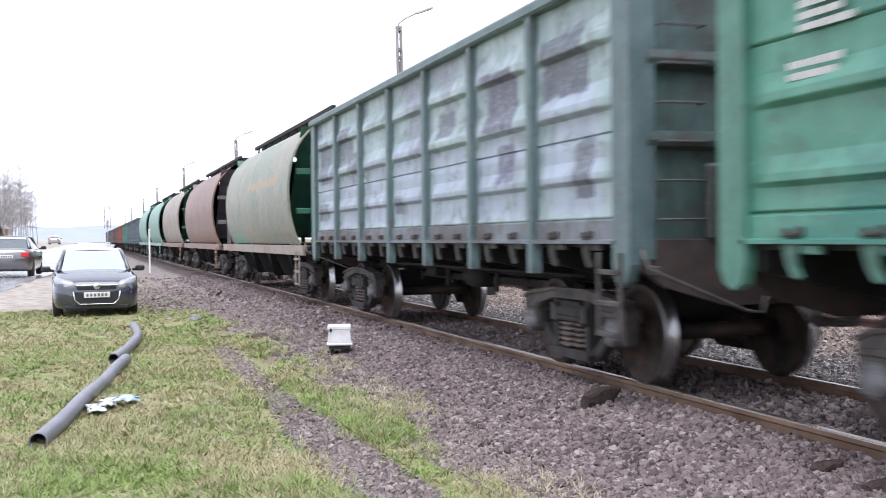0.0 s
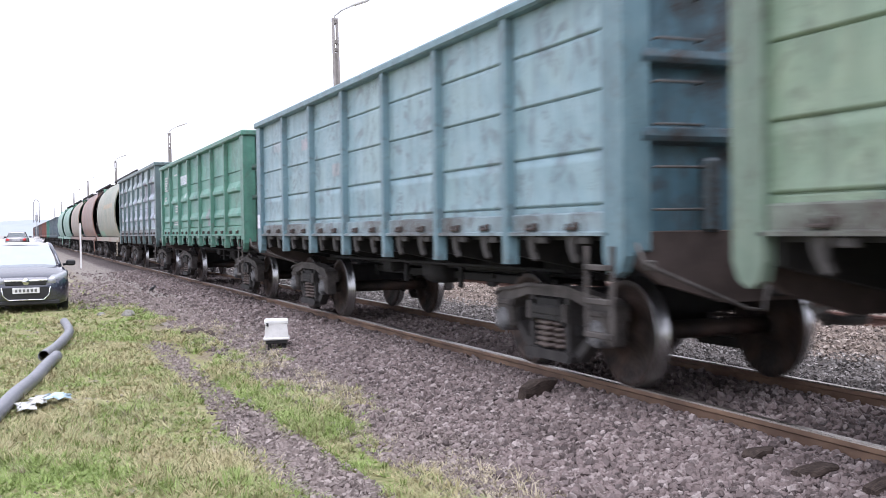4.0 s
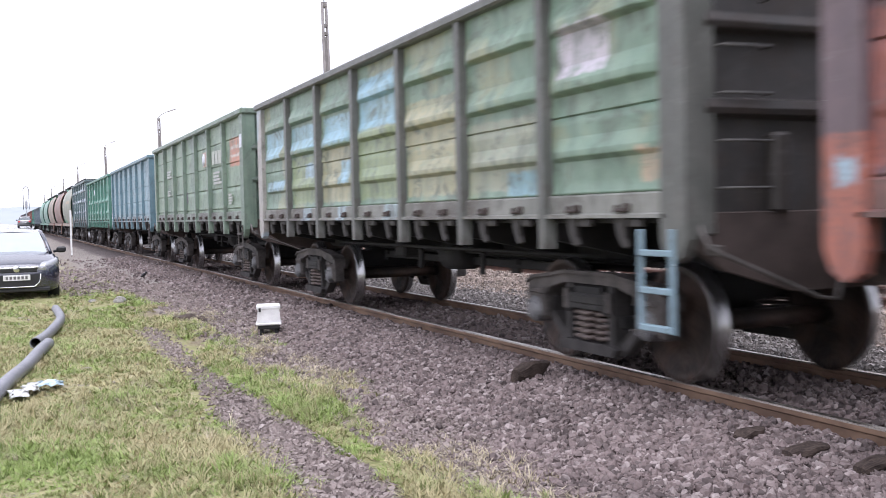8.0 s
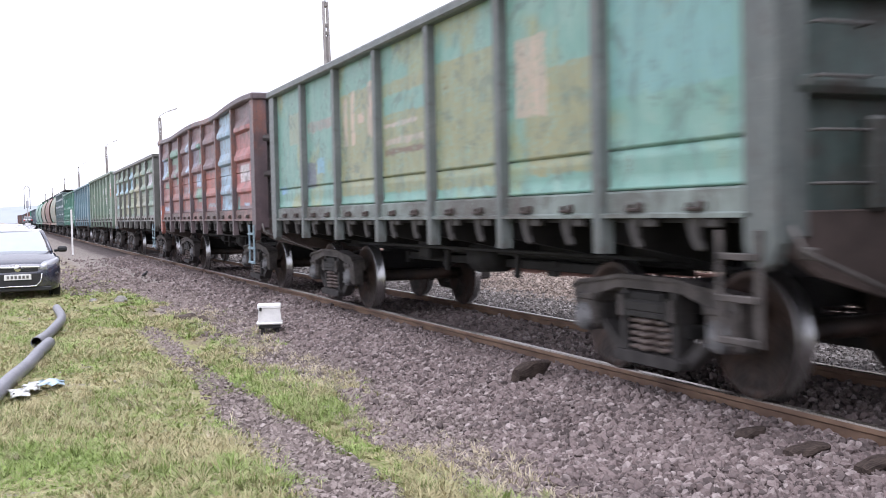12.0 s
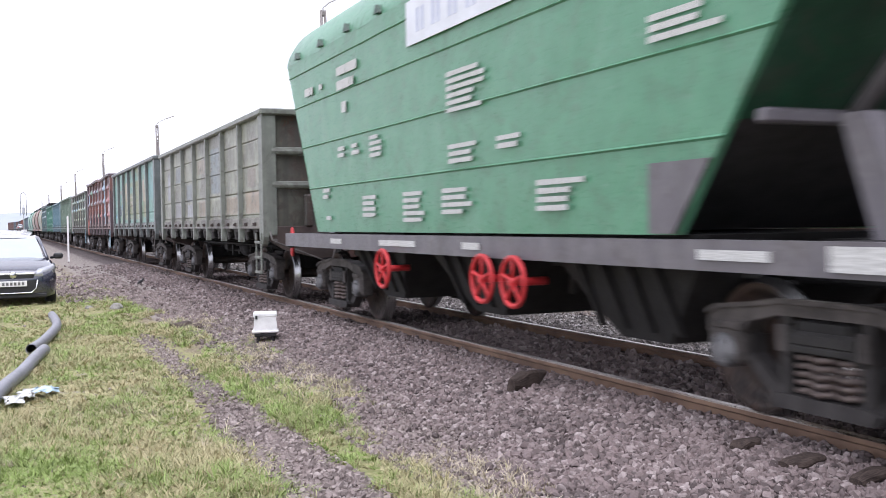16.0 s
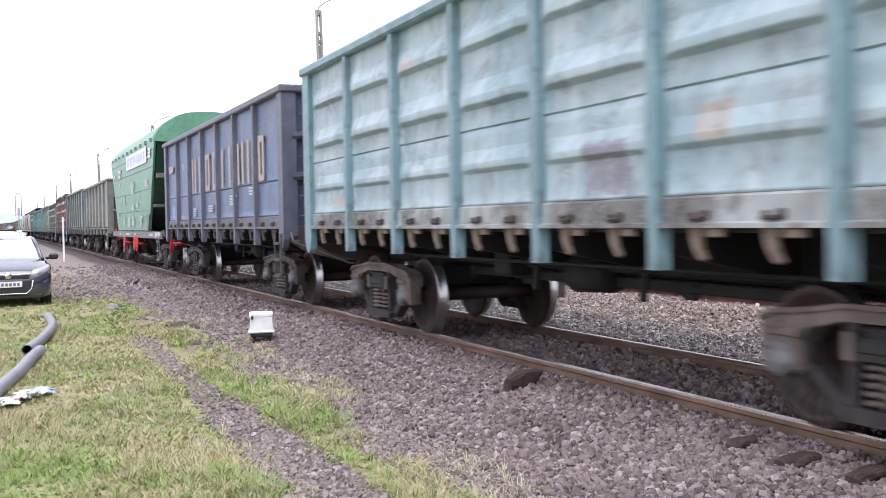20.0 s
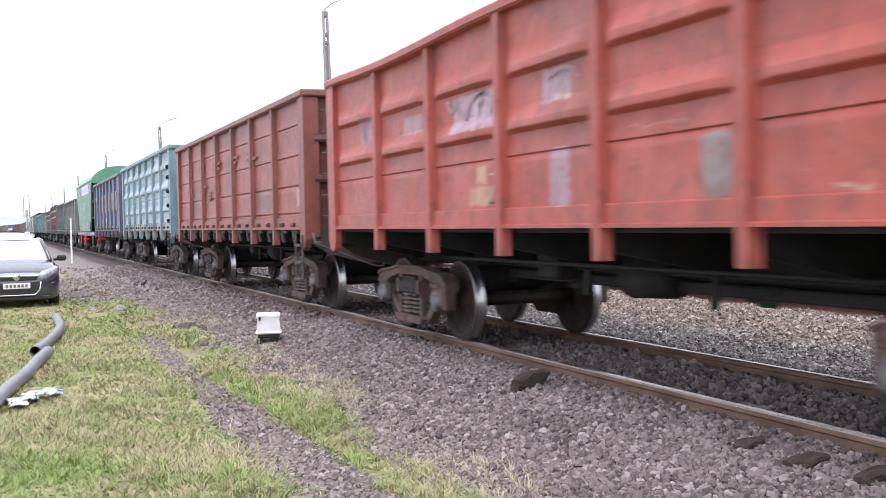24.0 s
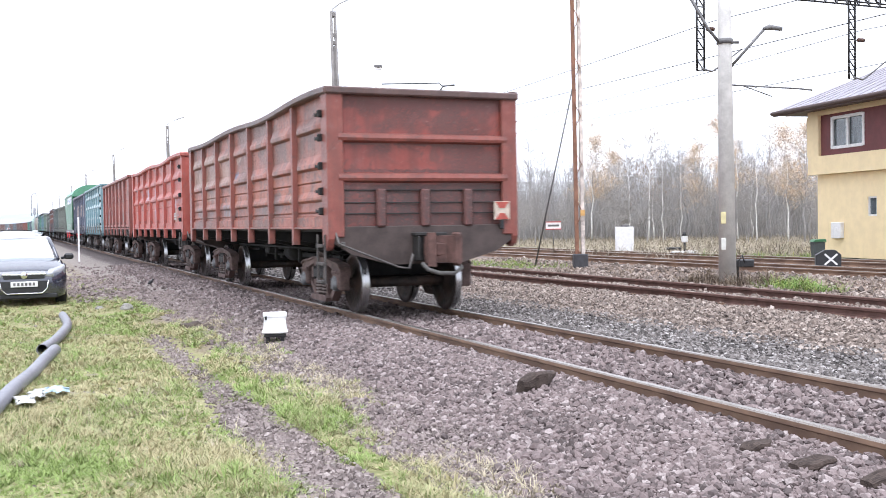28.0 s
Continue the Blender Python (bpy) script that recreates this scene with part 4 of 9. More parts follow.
def build_hopper_meshes():
    side = arch([(-1.30, 1.27), (-1.45, 1.62), (-1.545, 2.1), (-1.57, 2.6), (-1.50, 3.1), (-1.33, 3.55), (-1.05, 3.9)], 3)
    L = 5.35
    bm = bmesh.new()
    ys = np.linspace(-L, L, 25)
    loft(bm, [[(x + 0.012 * noise.noise(Vector((y * 0.7, z, 2))), y, z) for y in ys] for x, z in side])
    loft(bm, [[(x + 0.05, y, z) for y in (L, -L)] for x, z in side])
    for s in (-L, L):
        loft(bm, [[(x, s, z), (x + 0.05, s, z)] for x, z in side])
    MESH["curved_side"] = mesh_of(bm, "side_sheet", DARK_STEEL)
    roof = arch([(-1.05, 3.9), (-0.62, 4.18), (0.0, 4.28), (0.62, 4.18), (1.05, 3.9)], 3)
    bm = bmesh.new()
    loft(bm, [[(x, y, z) for y in ys] for x, z in roof])
    MESH["curved_roof"] = mesh_of(bm, "roof", DARK_STEEL)
    bm = bmesh.new()
    for s in (-1, 1):
        box(bm, (s * 0.52, 0, 4.40), (0.10, 2 * L + 0.5, 0.10), 0.01)
        for k in range(9):
            box(bm, (s * 0.52, -L + 0.3 + k * (2 * L - 0.6) / 8, 4.29), (0.05, 0.05, 0.16))
    box(bm, (0, 0, 4.36), (0.8, 2 * L - 0.2, 0.14), 0.03)
    MESH["walkway"] = mesh_of(bm, "roof_walkway", DARK_STEEL)
    # slanted end wall with stiffeners, at the rear
    bm = bmesh.new()
    a, b = (-L + 0.12, 3.98), (-L + 2.3, 1.45)
    loft(bm, [[(x, a[0], a[1]), (x, b[0], b[1])] for x in (-1.2, 0.0, 1.2)], smooth=False)
    for x in (-0.62, 0.05, 0.7):
        prism(bm, [(a[0] - 0.08, a[1] - 0.1), (b[0] - 0.08, b[1]), (b[0] + 0.02, b[1]), (a[0] + 0.02, a[1])], 0, x - 0.03, x + 0.03)
    MESH["end_slope"] = mesh_of(bm, "end_slope", DARK_STEEL)
    bm = bmesh.new()
    for z in (2.05, 2.95):
        box(bm, (0, -L + 0.10, z), (2.7, 0.08, 0.14), 0.015)
    for x in (-0.95, 0.95):
        box(bm, (x, -L + 0.05, 2.3), (0.13, 0.1, 2.1), 0.02)
    MESH["end_frame"] = mesh_of(bm, "end_frame", DARK_STEEL)
    bm = bmesh.new()
    prism(bm, [(-1.50, 1.06), (-1.50, 1.27), (-1.36, 1.27), (-1.36, 1.22), (-1.45, 1.21), (-1.45, 1.12), (-1.36, 1.11), (-1.36, 1.06)], 1, -6.72, 6.72)
    MESH["long_sill"] = mesh_of(bm, "side_sill", DARK_STEEL)
    bm = bmesh.new()
    box(bm, (0, 0, 1.08), (0.55, 13.4, 0.34), 0.02)
    for s in (-1, 1):
        box(bm, (0, s * 6.66, 1.15), (2.95, 0.12, 0.24), 0.02)
        box(bm, (0, s * 5.9, 1.25), (2.6, 1.3, 0.04))
    MESH["hopper_frame"] = mesh_of(bm, "underframe", DARK_STEEL)
    bm = bmesh.new()
    top = [(-1.35, -1.25, 1.3), (-1.35, 1.25, 1.3), (1.35, 1.25, 1.3), (1.35, -1.25, 1.3)]
    low = [(-1.0, -0.35, 0.42), (-1.0, 0.35, 0.42), (1.0, 0.35, 0.42), (1.0, -0.35, 0.42)]
    vs = loft(bm, [top, low], close=True, smooth=False)
    bm.faces.new(vs[0]), bm.faces.new(vs[1])
    for y in (-0.9, -0.3, 0.3, 0.9):
        prism(bm, [(-1.42, 1.25), (-1.36, 1.25), (-1.02, 0.5), (-1.08, 0.5)], 1, y * 0.62 - 0.02, y * 0.62 + 0.02)
    MESH["chute"] = mesh_of(bm, "chute", DARK_STEEL)
    # handwheel facing out, round its own hub
    bm = bmesh.new()
    R, r = 0.225, 0.026
    rows = []
    for k in range(25):
        a = k * math.tau / 24
        rows.append([(r * math.cos(j * math.tau / 6), (R + r * math.sin(j * math.tau / 6)) * math.cos(a), (R + r * math.sin(j * math.tau / 6)) * math.sin(a)) for j in range(6)])
    loft(bm, rows, close=True)
    for k in range(5):
        a = k * math.tau / 5 + 0.3
        tube(bm, [(0, 0, 0), (0, R * math.cos(a), R * math.sin(a))], 0.02, 5)
    tube(bm, [(-0.04, 0, 0), (0.35, 0, 0)], 0.04, 8)
    MESH["handwheel"] = mesh_of(bm, "handwheel", RED_PAINT)
    # tall straight-sided hopper: side sheet longer above than below, with welded seams
    bm = bmesh.new()
    zs = [1.3, 1.62, 1.94, 1.955, 1.97, 2.3, 2.58, 2.595, 2.61, 2.9, 3.22, 3.235, 3.25, 3.5, 3.72, 3.735, 3.75, 3.95]

    def along(u, z):
        k = (z - 1.3) / 2.65
        rear, front = -3.98 - 2.12 * k, 4.91 + 1.27 * k
        return (rear + front) / 2 + u * (front - rear) / 2

    def face_x(z):
        seam = 0.018 if any(abs(z - s) < 0.004 for s in (1.955, 2.595, 3.235, 3.735)) else 0.0
        return -1.47 - 0.09 * (z - 1.3) / 2.65 - seam
    us = np.linspace(-1, 1, 31)
    loft(bm, [[(face_x(z) + 0.012 * noise.noise(Vector((u * 9, z, 7))), along(u, z), z) for u in us] for z in zs], smooth=False)
    loft(bm, [[(face_x(z) + 0.06, along(u, z), z) for u in (1, -1)] for z in (zs[0], zs[-1])], smooth=False)
    for s in (-1, 1):
        loft(bm, [[(face_x(z), along(s, z), z), (face_x(z) + 0.06, along(s, z), z)] for z in zs], smooth=False)
    MESH["tall_side"] = mesh_of(bm, "side_sheet", DARK_STEEL)
    roof = arch([(-1.56, 3.93), (-1.51, 4.12), (-1.26, 4.46), (-0.72, 4.76), (0, 4.84), (0.72, 4.76), (1.26, 4.46), (1.51, 4.12), (1.56, 3.93)], 3)
    bm = bmesh.new()
    yl = np.linspace(-6.11, 6.19, 17)
    vs = loft(bm, [[(x, y, z) for y in yl] for x, z in roof])
    bm.faces.new([r[0] for r in vs]), bm.faces.new([r[-1] for r in vs])
    MESH["tall_roof"] = mesh_of(bm, "roof", DARK_STEEL)
    bm = bmesh.new()
    prism(bm, [(-0.09, 3.97), (0.09, 3.97), (0.01, 4.08)], 0, -1.61, -1.45)
    MESH["roof_gusset"] = mesh_of(bm, "roof_gusset", DARK_STEEL)
    bm = bmesh.new()
    a, b = (-6.02, 3.9), (-3.0, 1.32)
    mid = (-4.6, 2.06)
    loft(bm, [[(x, p[0], p[1]) for p in (a, mid)] for x in (-1.45, 0.0, 1.45)], smooth=False)
    MESH["tall_end"] = mesh_of(bm, "end_slope", DARK_STEEL)
    bm = bmesh.new()
    loft(bm, [[(x, p[0], p[1]) for p in (mid, b)] for x in (-1.42, 0.0, 1.42)], smooth=False)
    MESH["tall_end_low"] = mesh_of(bm, "lower_slope", DARK_STEEL)
    bm = bmesh.new()
    box(bm, (0, -5.55, 2.95), (2.9, 0.12, 0.16), 0.02)
    box(bm, (0, -4.8, 2.06), (2.9, 0.10, 0.10), 0.02)
    for x in (-0.55, 0.55):
        tube(bm, [(x, -5.6, 2.95), (x * 1.3, -4.8, 2.0)], 0.075, 6)
    MESH["tall_end_frame"] = mesh_of(bm, "end_frame", DARK_STEEL)


build_hopper_meshes()
_b = bmesh.new()
prism(_b, [(-5.30, 2.05), (-5.08, 2.05), (-5.38, 1.2), (-5.66, 1.2)], 0, -0.07, 0.07)
MESH["end_strut"] = mesh_of(_b, "end_strut", DARK_STEEL)
_b = bmesh.new()
tube(_b, [(-1.25, -6.1, 1.2), (-1.25, -6.1, 2.2), (-0.9, -5.5, 2.4)], 0.02, 6)
MESH["hand_rail"] = mesh_of(_b, "hand_rail", DARK_STEEL)


def hopper_base(w, frame_paint, spin):
    for turn in (Matrix(), FLIP):
        hang("side_sill", MESH["long_sill"], w, mat=frame_paint, m=turn)
    hang("underframe", MESH["hopper_frame"], w)
    for y in (-2.9, 0.0, 2.9):
        hang("chute", MESH["chute"], w, m=pose(0, y, 0))
    hang("step_ladder", MESH["step_ladder"], w, mat=frame_paint, m=pose(0.03, -6.35, -0.12))
    running_gear(w, 5.0, 7.36, spin)


def curved_hopper(label, paint, end_paint, sill_paint, roof_paint, spin=False):
    """A grain hopper with barrel-shaped sides and a roof walkway."""
    w = thing("hopper_wagon", label, "hopper wagon", "wagons of the goods train")
    for turn in (Matrix(), FLIP):
        hang("side_sheet", MESH["curved_side"], w, mat=paint, m=turn)
        hang("end_slope", MESH["end_slope"], w, mat=end_paint, m=turn)
        hang("end_frame", MESH["end_frame"], w, mat=end_paint, m=turn)
    hang("roof", MESH["curved_roof"], w, mat=roof_paint)
    hang("roof_walkway", MESH["walkway"], w, "dark roof walkway")
    hopper_base(w, sill_paint, spin)
    return w


def tall_hopper(label, paint, end_paint, grey):
    w = thing("hopper_wagon", label, "hopper wagon", "wagons of the goods train")
    for turn in (Matrix(), FLIP):
        hang("side_sheet", MESH["tall_side"], w, mat=paint, m=turn if turn != FLIP else Matrix.Diagonal((-1, 1, 1, 1)))
        hang("end_slope", MESH["tall_end"], w, mat=end_paint, m=turn)
        # Sheet across the opening below, with the opening's shade as its grey.
        hang("lower_slope", MESH["tall_end_low"], w, "dark grey sheet for the shaded opening", mat=plain("shade_grey_sheet", (0.05, 0.048, 0.052), 0.75, 0.05, 0.3, 3, 0.2), m=turn)
        hang("end_frame", MESH["tall_end_frame"], w, "grey end frame", mat=grey, m=turn)
        hang("end_strut", MESH["end_strut"], w, "grey end strut", mat=grey, m=turn @ pose(-1.0, 0, 0))
        hang("end_strut", MESH["end_strut"], w, "grey end strut", mat=grey, m=turn @ pose(1.0, 0, 0))
        hang("hand_rail", MESH["hand_rail"], w, m=turn)
        for k in range(10):
            hang("roof_gusset", MESH["roof_gusset"], w, mat=end_paint, m=turn @ pose(0, -5.5 + 1.22 * k, 0))
    hang("roof", MESH["tall_roof"], w, mat=paint)
    hopper_base(w, grey, True)
    for y, x in ((1.75, -1.60), (-1.0, -1.58), (-1.65, -1.58)):
        hang("handwheel", MESH["handwheel"], w, "red handwheel", m=pose(x, y, 0.86))
    hang("handwheel", MESH["handwheel"], w, "red handwheel", m=pose(-1.35, 6.85, 1.12, 0, 0, -12))
    hang("handwheel", MESH["handwheel"], w, "red handwheel", m=pose(-1.25, -6.95, 0.92, 0, 0, -18))
    return w

# ---- the wagons, from the last one forward ----
TRAIN = []


def couple(w, length):
    """Set a wagon in front of those there already."""
    TRAIN.append((w, length))


P_RUST = wagon_paint("paint_rust_red", (0.30, 0.088, 0.06), (0.37, 0.125, 0.085), 0.6, (0.15, 0.09, 0.078), 0.5,
                     ((-7, 7, 1.78, 2.25, (0.37, 0.115, 0.068)), (2.65, 5.9, 2.35, 3.1, (0.35, 0.245, 0.185)), (0.95, 2.5, 2.3, 3.0, (0.34, 0.205, 0.155)), (3.0, 4.2, 2.0, 2.25, (0.34, 0.22, 0.16)), (-0.7, 0.7, 2.5, 3.0, (0.29, 0.12, 0.095)),
                      (0.15, 0.6, 2.68, 2.84, (0.50, 0.42, 0.36)), (0.3, 0.75, 2.38, 2.55, (0.12, 0.15, 0.22)), (-2.3, -1.7, 1.6, 1.8, (0.12, 0.10, 0.10)), (0.5, 0.9, 1.6, 1.75, (0.13, 0.11, 0.11)), (1.2, 2.0, 1.62, 1.9, (0.17, 0.15, 0.16)),
                      (-3.2, -2.7, 1.6, 2.0, (0.14, 0.11, 0.11)), (-4.3, -3.95, 1.75, 2.0, (0.40, 0.31, 0.25)), (4.6, 5.6, 1.65, 1.9, (0.20, 0.14, 0.125))), 0.75)
# Darker bands: the lower third, along the ribs and under the top rail.
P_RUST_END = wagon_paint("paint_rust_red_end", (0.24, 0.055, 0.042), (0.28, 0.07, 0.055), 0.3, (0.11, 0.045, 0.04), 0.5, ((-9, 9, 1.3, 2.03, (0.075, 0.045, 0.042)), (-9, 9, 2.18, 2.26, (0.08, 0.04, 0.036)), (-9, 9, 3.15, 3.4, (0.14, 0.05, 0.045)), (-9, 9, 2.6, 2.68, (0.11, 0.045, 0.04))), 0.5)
P_RUST_RAIL = wagon_paint("paint_dark_top_rail", (0.09, 0.05, 0.045), (0.13, 0.07, 0.06), 0.4, None, 0.5, (), 0.4)
P_RUST_POST = wagon_paint("paint_rust_posts", (0.215, 0.060, 0.046), (0.26, 0.08, 0.06), 0.3, None, 0.5, (), 0.35)
P_ORANGE = wagon_paint("paint_orange_red", (0.40, 0.082, 0.06), (0.44, 0.115, 0.088), 0.12, (0.32, 0.10, 0.085), 0.3,
                       ((-2.42, -2.08, 1.535, 2.0, (0.24, 0.25, 0.25)), (0.85, 2.05, 2.32, 2.72, (0.44, 0.33, 0.40)), (1.0, 1.5, 2.45, 2.7, (0.55, 0.46, 0.52)), (4.35, 5.05, 2.45, 2.8, (0.44, 0.30, 0.36)),
                        (2.85, 3.45, 2.42, 2.66, (0.42, 0.27, 0.32)), (-0.38, 0.12, 2.42, 2.73, (0.45, 0.36, 0.44)), (-0.40, -0.15, 2.42, 2.5, (0.60, 0.48, 0.38)), (-0.36, 0.0, 1.53, 2.05, (0.40, 0.29, 0.36)),
                        (1.0, 1.65, 1.56, 1.78, (0.50, 0.30, 0.19)), (1.25, 1.5, 1.78, 1.98, (0.50, 0.32, 0.21)), (-3.56, -3.28, 1.55, 1.61, (0.55, 0.38, 0.28)), (-1.95, -1.2, 2.09, 2.125, (0.55, 0.40, 0.30)),
                        (-4.95, -4.45, 1.55, 1.95, (0.50, 0.36, 0.28)), (-4.75, -4.45, 1.95, 2.25, (0.50, 0.44, 0.48))), 0.33)
P_ORANGE_POST = wagon_paint("paint_orange_red_posts", (0.36, 0.075, 0.056), (0.40, 0.105, 0.08), 0.15, None, 0.5, (), 0.35)
P_BROWN = wagon_paint("paint_red_brown", (0.30, 0.079, 0.059), (0.36, 0.11, 0.082), 0.3, (0.20, 0.085, 0.075), 0.4,
                      ((-3.7, -3.0, 1.67, 2.02, (0.17, 0.15, 0.14)), (3.9, 4.6, 1.67, 2.02, (0.16, 0.13, 0.12)), (-6.2, -5.6, 1.7, 2.0, (0.45, 0.30, 0.25))), 0.3)
P_LIGHT = wagon_paint("paint_light_blue", (0.33, 0.43, 0.46), (0.43, 0.52, 0.55), 0.22, (0.25, 0.36, 0.40), 0.4,
                      ((-2.25, -1.55, 1.55, 1.96, (0.21, 0.19, 0.23)), (-3.4, -3.0, 1.85, 2.1, (0.42, 0.36, 0.32)), (1.9, 2.3, 2.9, 3.05, (0.42, 0.38, 0.34)), (4.6, 5.2, 1.6, 1.75, (0.40, 0.36, 0.32))), 0.3)
P_LIGHT_POST = wagon_paint("paint_light_blue_posts", (0.16, 0.27, 0.30), (0.21, 0.33, 0.36), 0.2, None, 0.5, (), 0.35)
P_NAVY = wagon_paint("paint_navy", (0.095, 0.145, 0.255), (0.13, 0.18, 0.30), 0.15, (0.15, 0.16, 0.24), 0.4,
                     ((2.85, 3.3, 1.58, 2.04, (0.17, 0.16, 0.175)), (-3.8, -2.8, 2.5, 2.9, (0.14, 0.17, 0.25)), (5.15, 5.6, 1.60, 1.92, (0.26, 0.40, 0.70)), (4.65, 5.0, 2.2, 2.32, (0.33, 0.24, 0.19)), (3.5, 3.85, 2.66, 2.84, (0.36, 0.28, 0.24)), (3.65, 4.15, 1.58, 1.68, (0.33, 0.26, 0.22)), (4.6, 5.7, 2.35, 2.6, (0.15, 0.15, 0.21))), 0.3)
P_NAVY_POST = wagon_paint("paint_navy_posts", (0.085, 0.093, 0.13), (0.12, 0.125, 0.165), 0.25, None, 0.5, (), 0.35)
P_GREENHOP = wagon_paint("paint_bright_green", (0.085, 0.255, 0.15), (0.105, 0.29, 0.175), 0.0, None, 0.3, (), 0.12, 0.34)
# Body green darkened: shade of the recessed ends and eaves is in the colour.
P_GREENEND = wagon_paint("paint_shaded_green", (0.012, 0.055, 0.03), (0.018, 0.075, 0.04), 0.05, None, 0.3, (), 0.3)
P_SILL = wagon_paint("paint_grey_sill", (0.12, 0.11, 0.125), (0.16, 0.15, 0.16), 0.1, None, 0.3, (), 0.3)
BEIGE_SPOTS = [(4.5, 5.4, 2.1, 2.9, (0.30, 0.31, 0.37)), (2.9, 3.9, 2.5, 2.95, (0.20, 0.235, 0.27)), (1.2, 2.3, 2.0, 2.45, (0.22, 0.25, 0.27)), (1.1, 2.1, 1.62, 1.95, (0.36, 0.37, 0.40)), (-0.6, 0.6, 2.6, 2.95, (0.33, 0.27, 0.21)),
               (-2.4, -1.1, 2.1, 3.1, (0.21, 0.25, 0.275)), (-0.7, 0.5, 1.62, 2.0, (0.28, 0.22, 0.16)), (-4.2, -2.8, 1.62, 2.0, (0.31, 0.25, 0.18)), (-5.9, -4.6, 1.62, 2.05, (0.33, 0.25, 0.18)), (-5.5, -4.8, 2.1, 2.5, (0.24, 0.20, 0.17)), (3.0, 4.0, 1.62, 2.0, (0.29, 0.29, 0.31))]
P_BEIGE = wagon_paint("paint_faded_beige", (0.26, 0.27, 0.21), (0.33, 0.335, 0.265), 0.5, (0.19, 0.185, 0.16), 0.45, BEIGE_SPOTS, 0.5)
P_BEIGE_POST = wagon_paint("paint_grey_sage_posts", (0.165, 0.18, 0.155), (0.21, 0.225, 0.195), 0.25, None, 0.5, (), 0.4)
P_BEIGE_END = wagon_paint("paint_beige_end", (0.085, 0.085, 0.07), (0.13, 0.125, 0.10), 0.6, (0.07, 0.045, 0.04), 0.7, (), 0.7)
P_TURQ = wagon_paint("paint_turquoise_ochre", (0.16, 0.33, 0.28), (0.22, 0.37, 0.32), 0.4, (0.28, 0.30, 0.16), 0.35,
                     ((4.5, 5.3, 2.5, 3.0, (0.30, 0.33, 0.23)), (5.5, 5.9, 1.75, 1.9, (0.20, 0.36, 0.55)), (3.75, 4.25, 1.8, 2.2, (0.13, 0.13, 0.18)), (3.3, 3.7, 2.0, 2.25, (0.20, 0.42, 0.58)),
                      (2.7, 4.2, 2.6, 2.78, (0.33, 0.27, 0.24)), (0.95, 2.5, 1.65, 3.0, (0.31, 0.30, 0.17)), (2.2, 2.38, 2.3, 2.95, (0.55, 0.43, 0.34)), (1.85, 2.05, 2.3, 3.0, (0.55, 0.43, 0.34)),
                      (1.1, 1.35, 2.35, 3.05, (0.52, 0.38, 0.30)), (1.45, 1.75, 2.55, 2.7, (0.50, 0.38, 0.30)), (-2.6, 0.8, 1.65, 2.95, (0.29, 0.29, 0.16)), (-0.6, 0.7, 2.2, 2.3, (0.46, 0.38, 0.32)), (-0.4, 0.75, 2.4, 2.48, (0.50, 0.41, 0.36)),
                      (-0.7, 0.7, 2.08, 2.18, (0.17, 0.10, 0.07)), (-0.9, 0.75, 2.55, 2.8, (0.19, 0.37, 0.33)), (-4.2, -3.0, 1.7, 2.6, (0.29, 0.28, 0.15)), (-3.4, -2.8, 2.2, 2.9, (0.48, 0.38, 0.30)), (-5.9, -4.4, 2.2, 3.2, (0.18, 0.36, 0.36))), 0.3)
P_GREY_POST = wagon_paint("paint_grey_green_posts", (0.10, 0.118, 0.115), (0.14, 0.155, 0.15), 0.2, None, 0.5, (), 0.4)
PALE, TEAL, LEAF = (0.36, 0.53, 0.68), (0.11, 0.36, 0.29), (0.15, 0.35, 0.25)
P_PATCH = wagon_paint("paint_patchwork", (0.15, 0.09, 0.098), (0.19, 0.11, 0.118), 0.4, (0.22, 0.10, 0.09), 0.4,
                      ((-6.2, 6.2, 1.6, 2.36, (0.33, 0.12, 0.095)), (4.4, 5.15, 2.45, 2.95, LEAF), (5.1, 5.9, 2.42, 2.95, (0.42, 0.56, 0.72)), (4.5, 5.6, 2.17, 2.34, LEAF), (5.0, 5.85, 1.6, 1.74, PALE),
                       (2.7, 4.2, 2.72, 3.1, LEAF), (3.05, 3.4, 2.22, 2.5, (0.15, 0.36, 0.27)), (2.6, 3.5, 2.5, 2.8, (0.17, 0.33, 0.24)), (0.75, 1.5, 2.43, 3.25, (0.40, 0.55, 0.70)), (1.2, 1.65, 1.98, 2.34, PALE), (1.7, 2.4, 1.95, 2.15, (0.30, 0.22, 0.23)),
                       (-0.75, -0.05, 2.55, 3.0, TEAL), (-0.7, 0.25, 2.07, 2.38, PALE), (-0.7, 0.25, 1.75, 2.07, LEAF), (0.0, 0.7, 2.5, 3.1, (0.26, 0.26, 0.33)), (-2.45, -1.0, 1.6, 2.34, (0.42, 0.135, 0.105)), (-2.3, -1.2, 1.62, 1.72, (0.32, 0.40, 0.44)),
                       (-4.2, -2.8, 1.5, 3.4, (0.33, 0.51, 0.64)), (-4.0, -3.4, 2.3, 2.6, (0.30, 0.40, 0.46)), (-6.0, -4.42, 1.62, 3.0, (0.42, 0.15, 0.14)), (-5.62, -4.8, 2.02, 2.34, (0.66, 0.64, 0.66)), (-4.7, -4.44, 1.4, 1.8, (0.09, 0.36, 0.32)), (-5.55, -5.05, 1.6, 1.68, PALE)), 0.4)
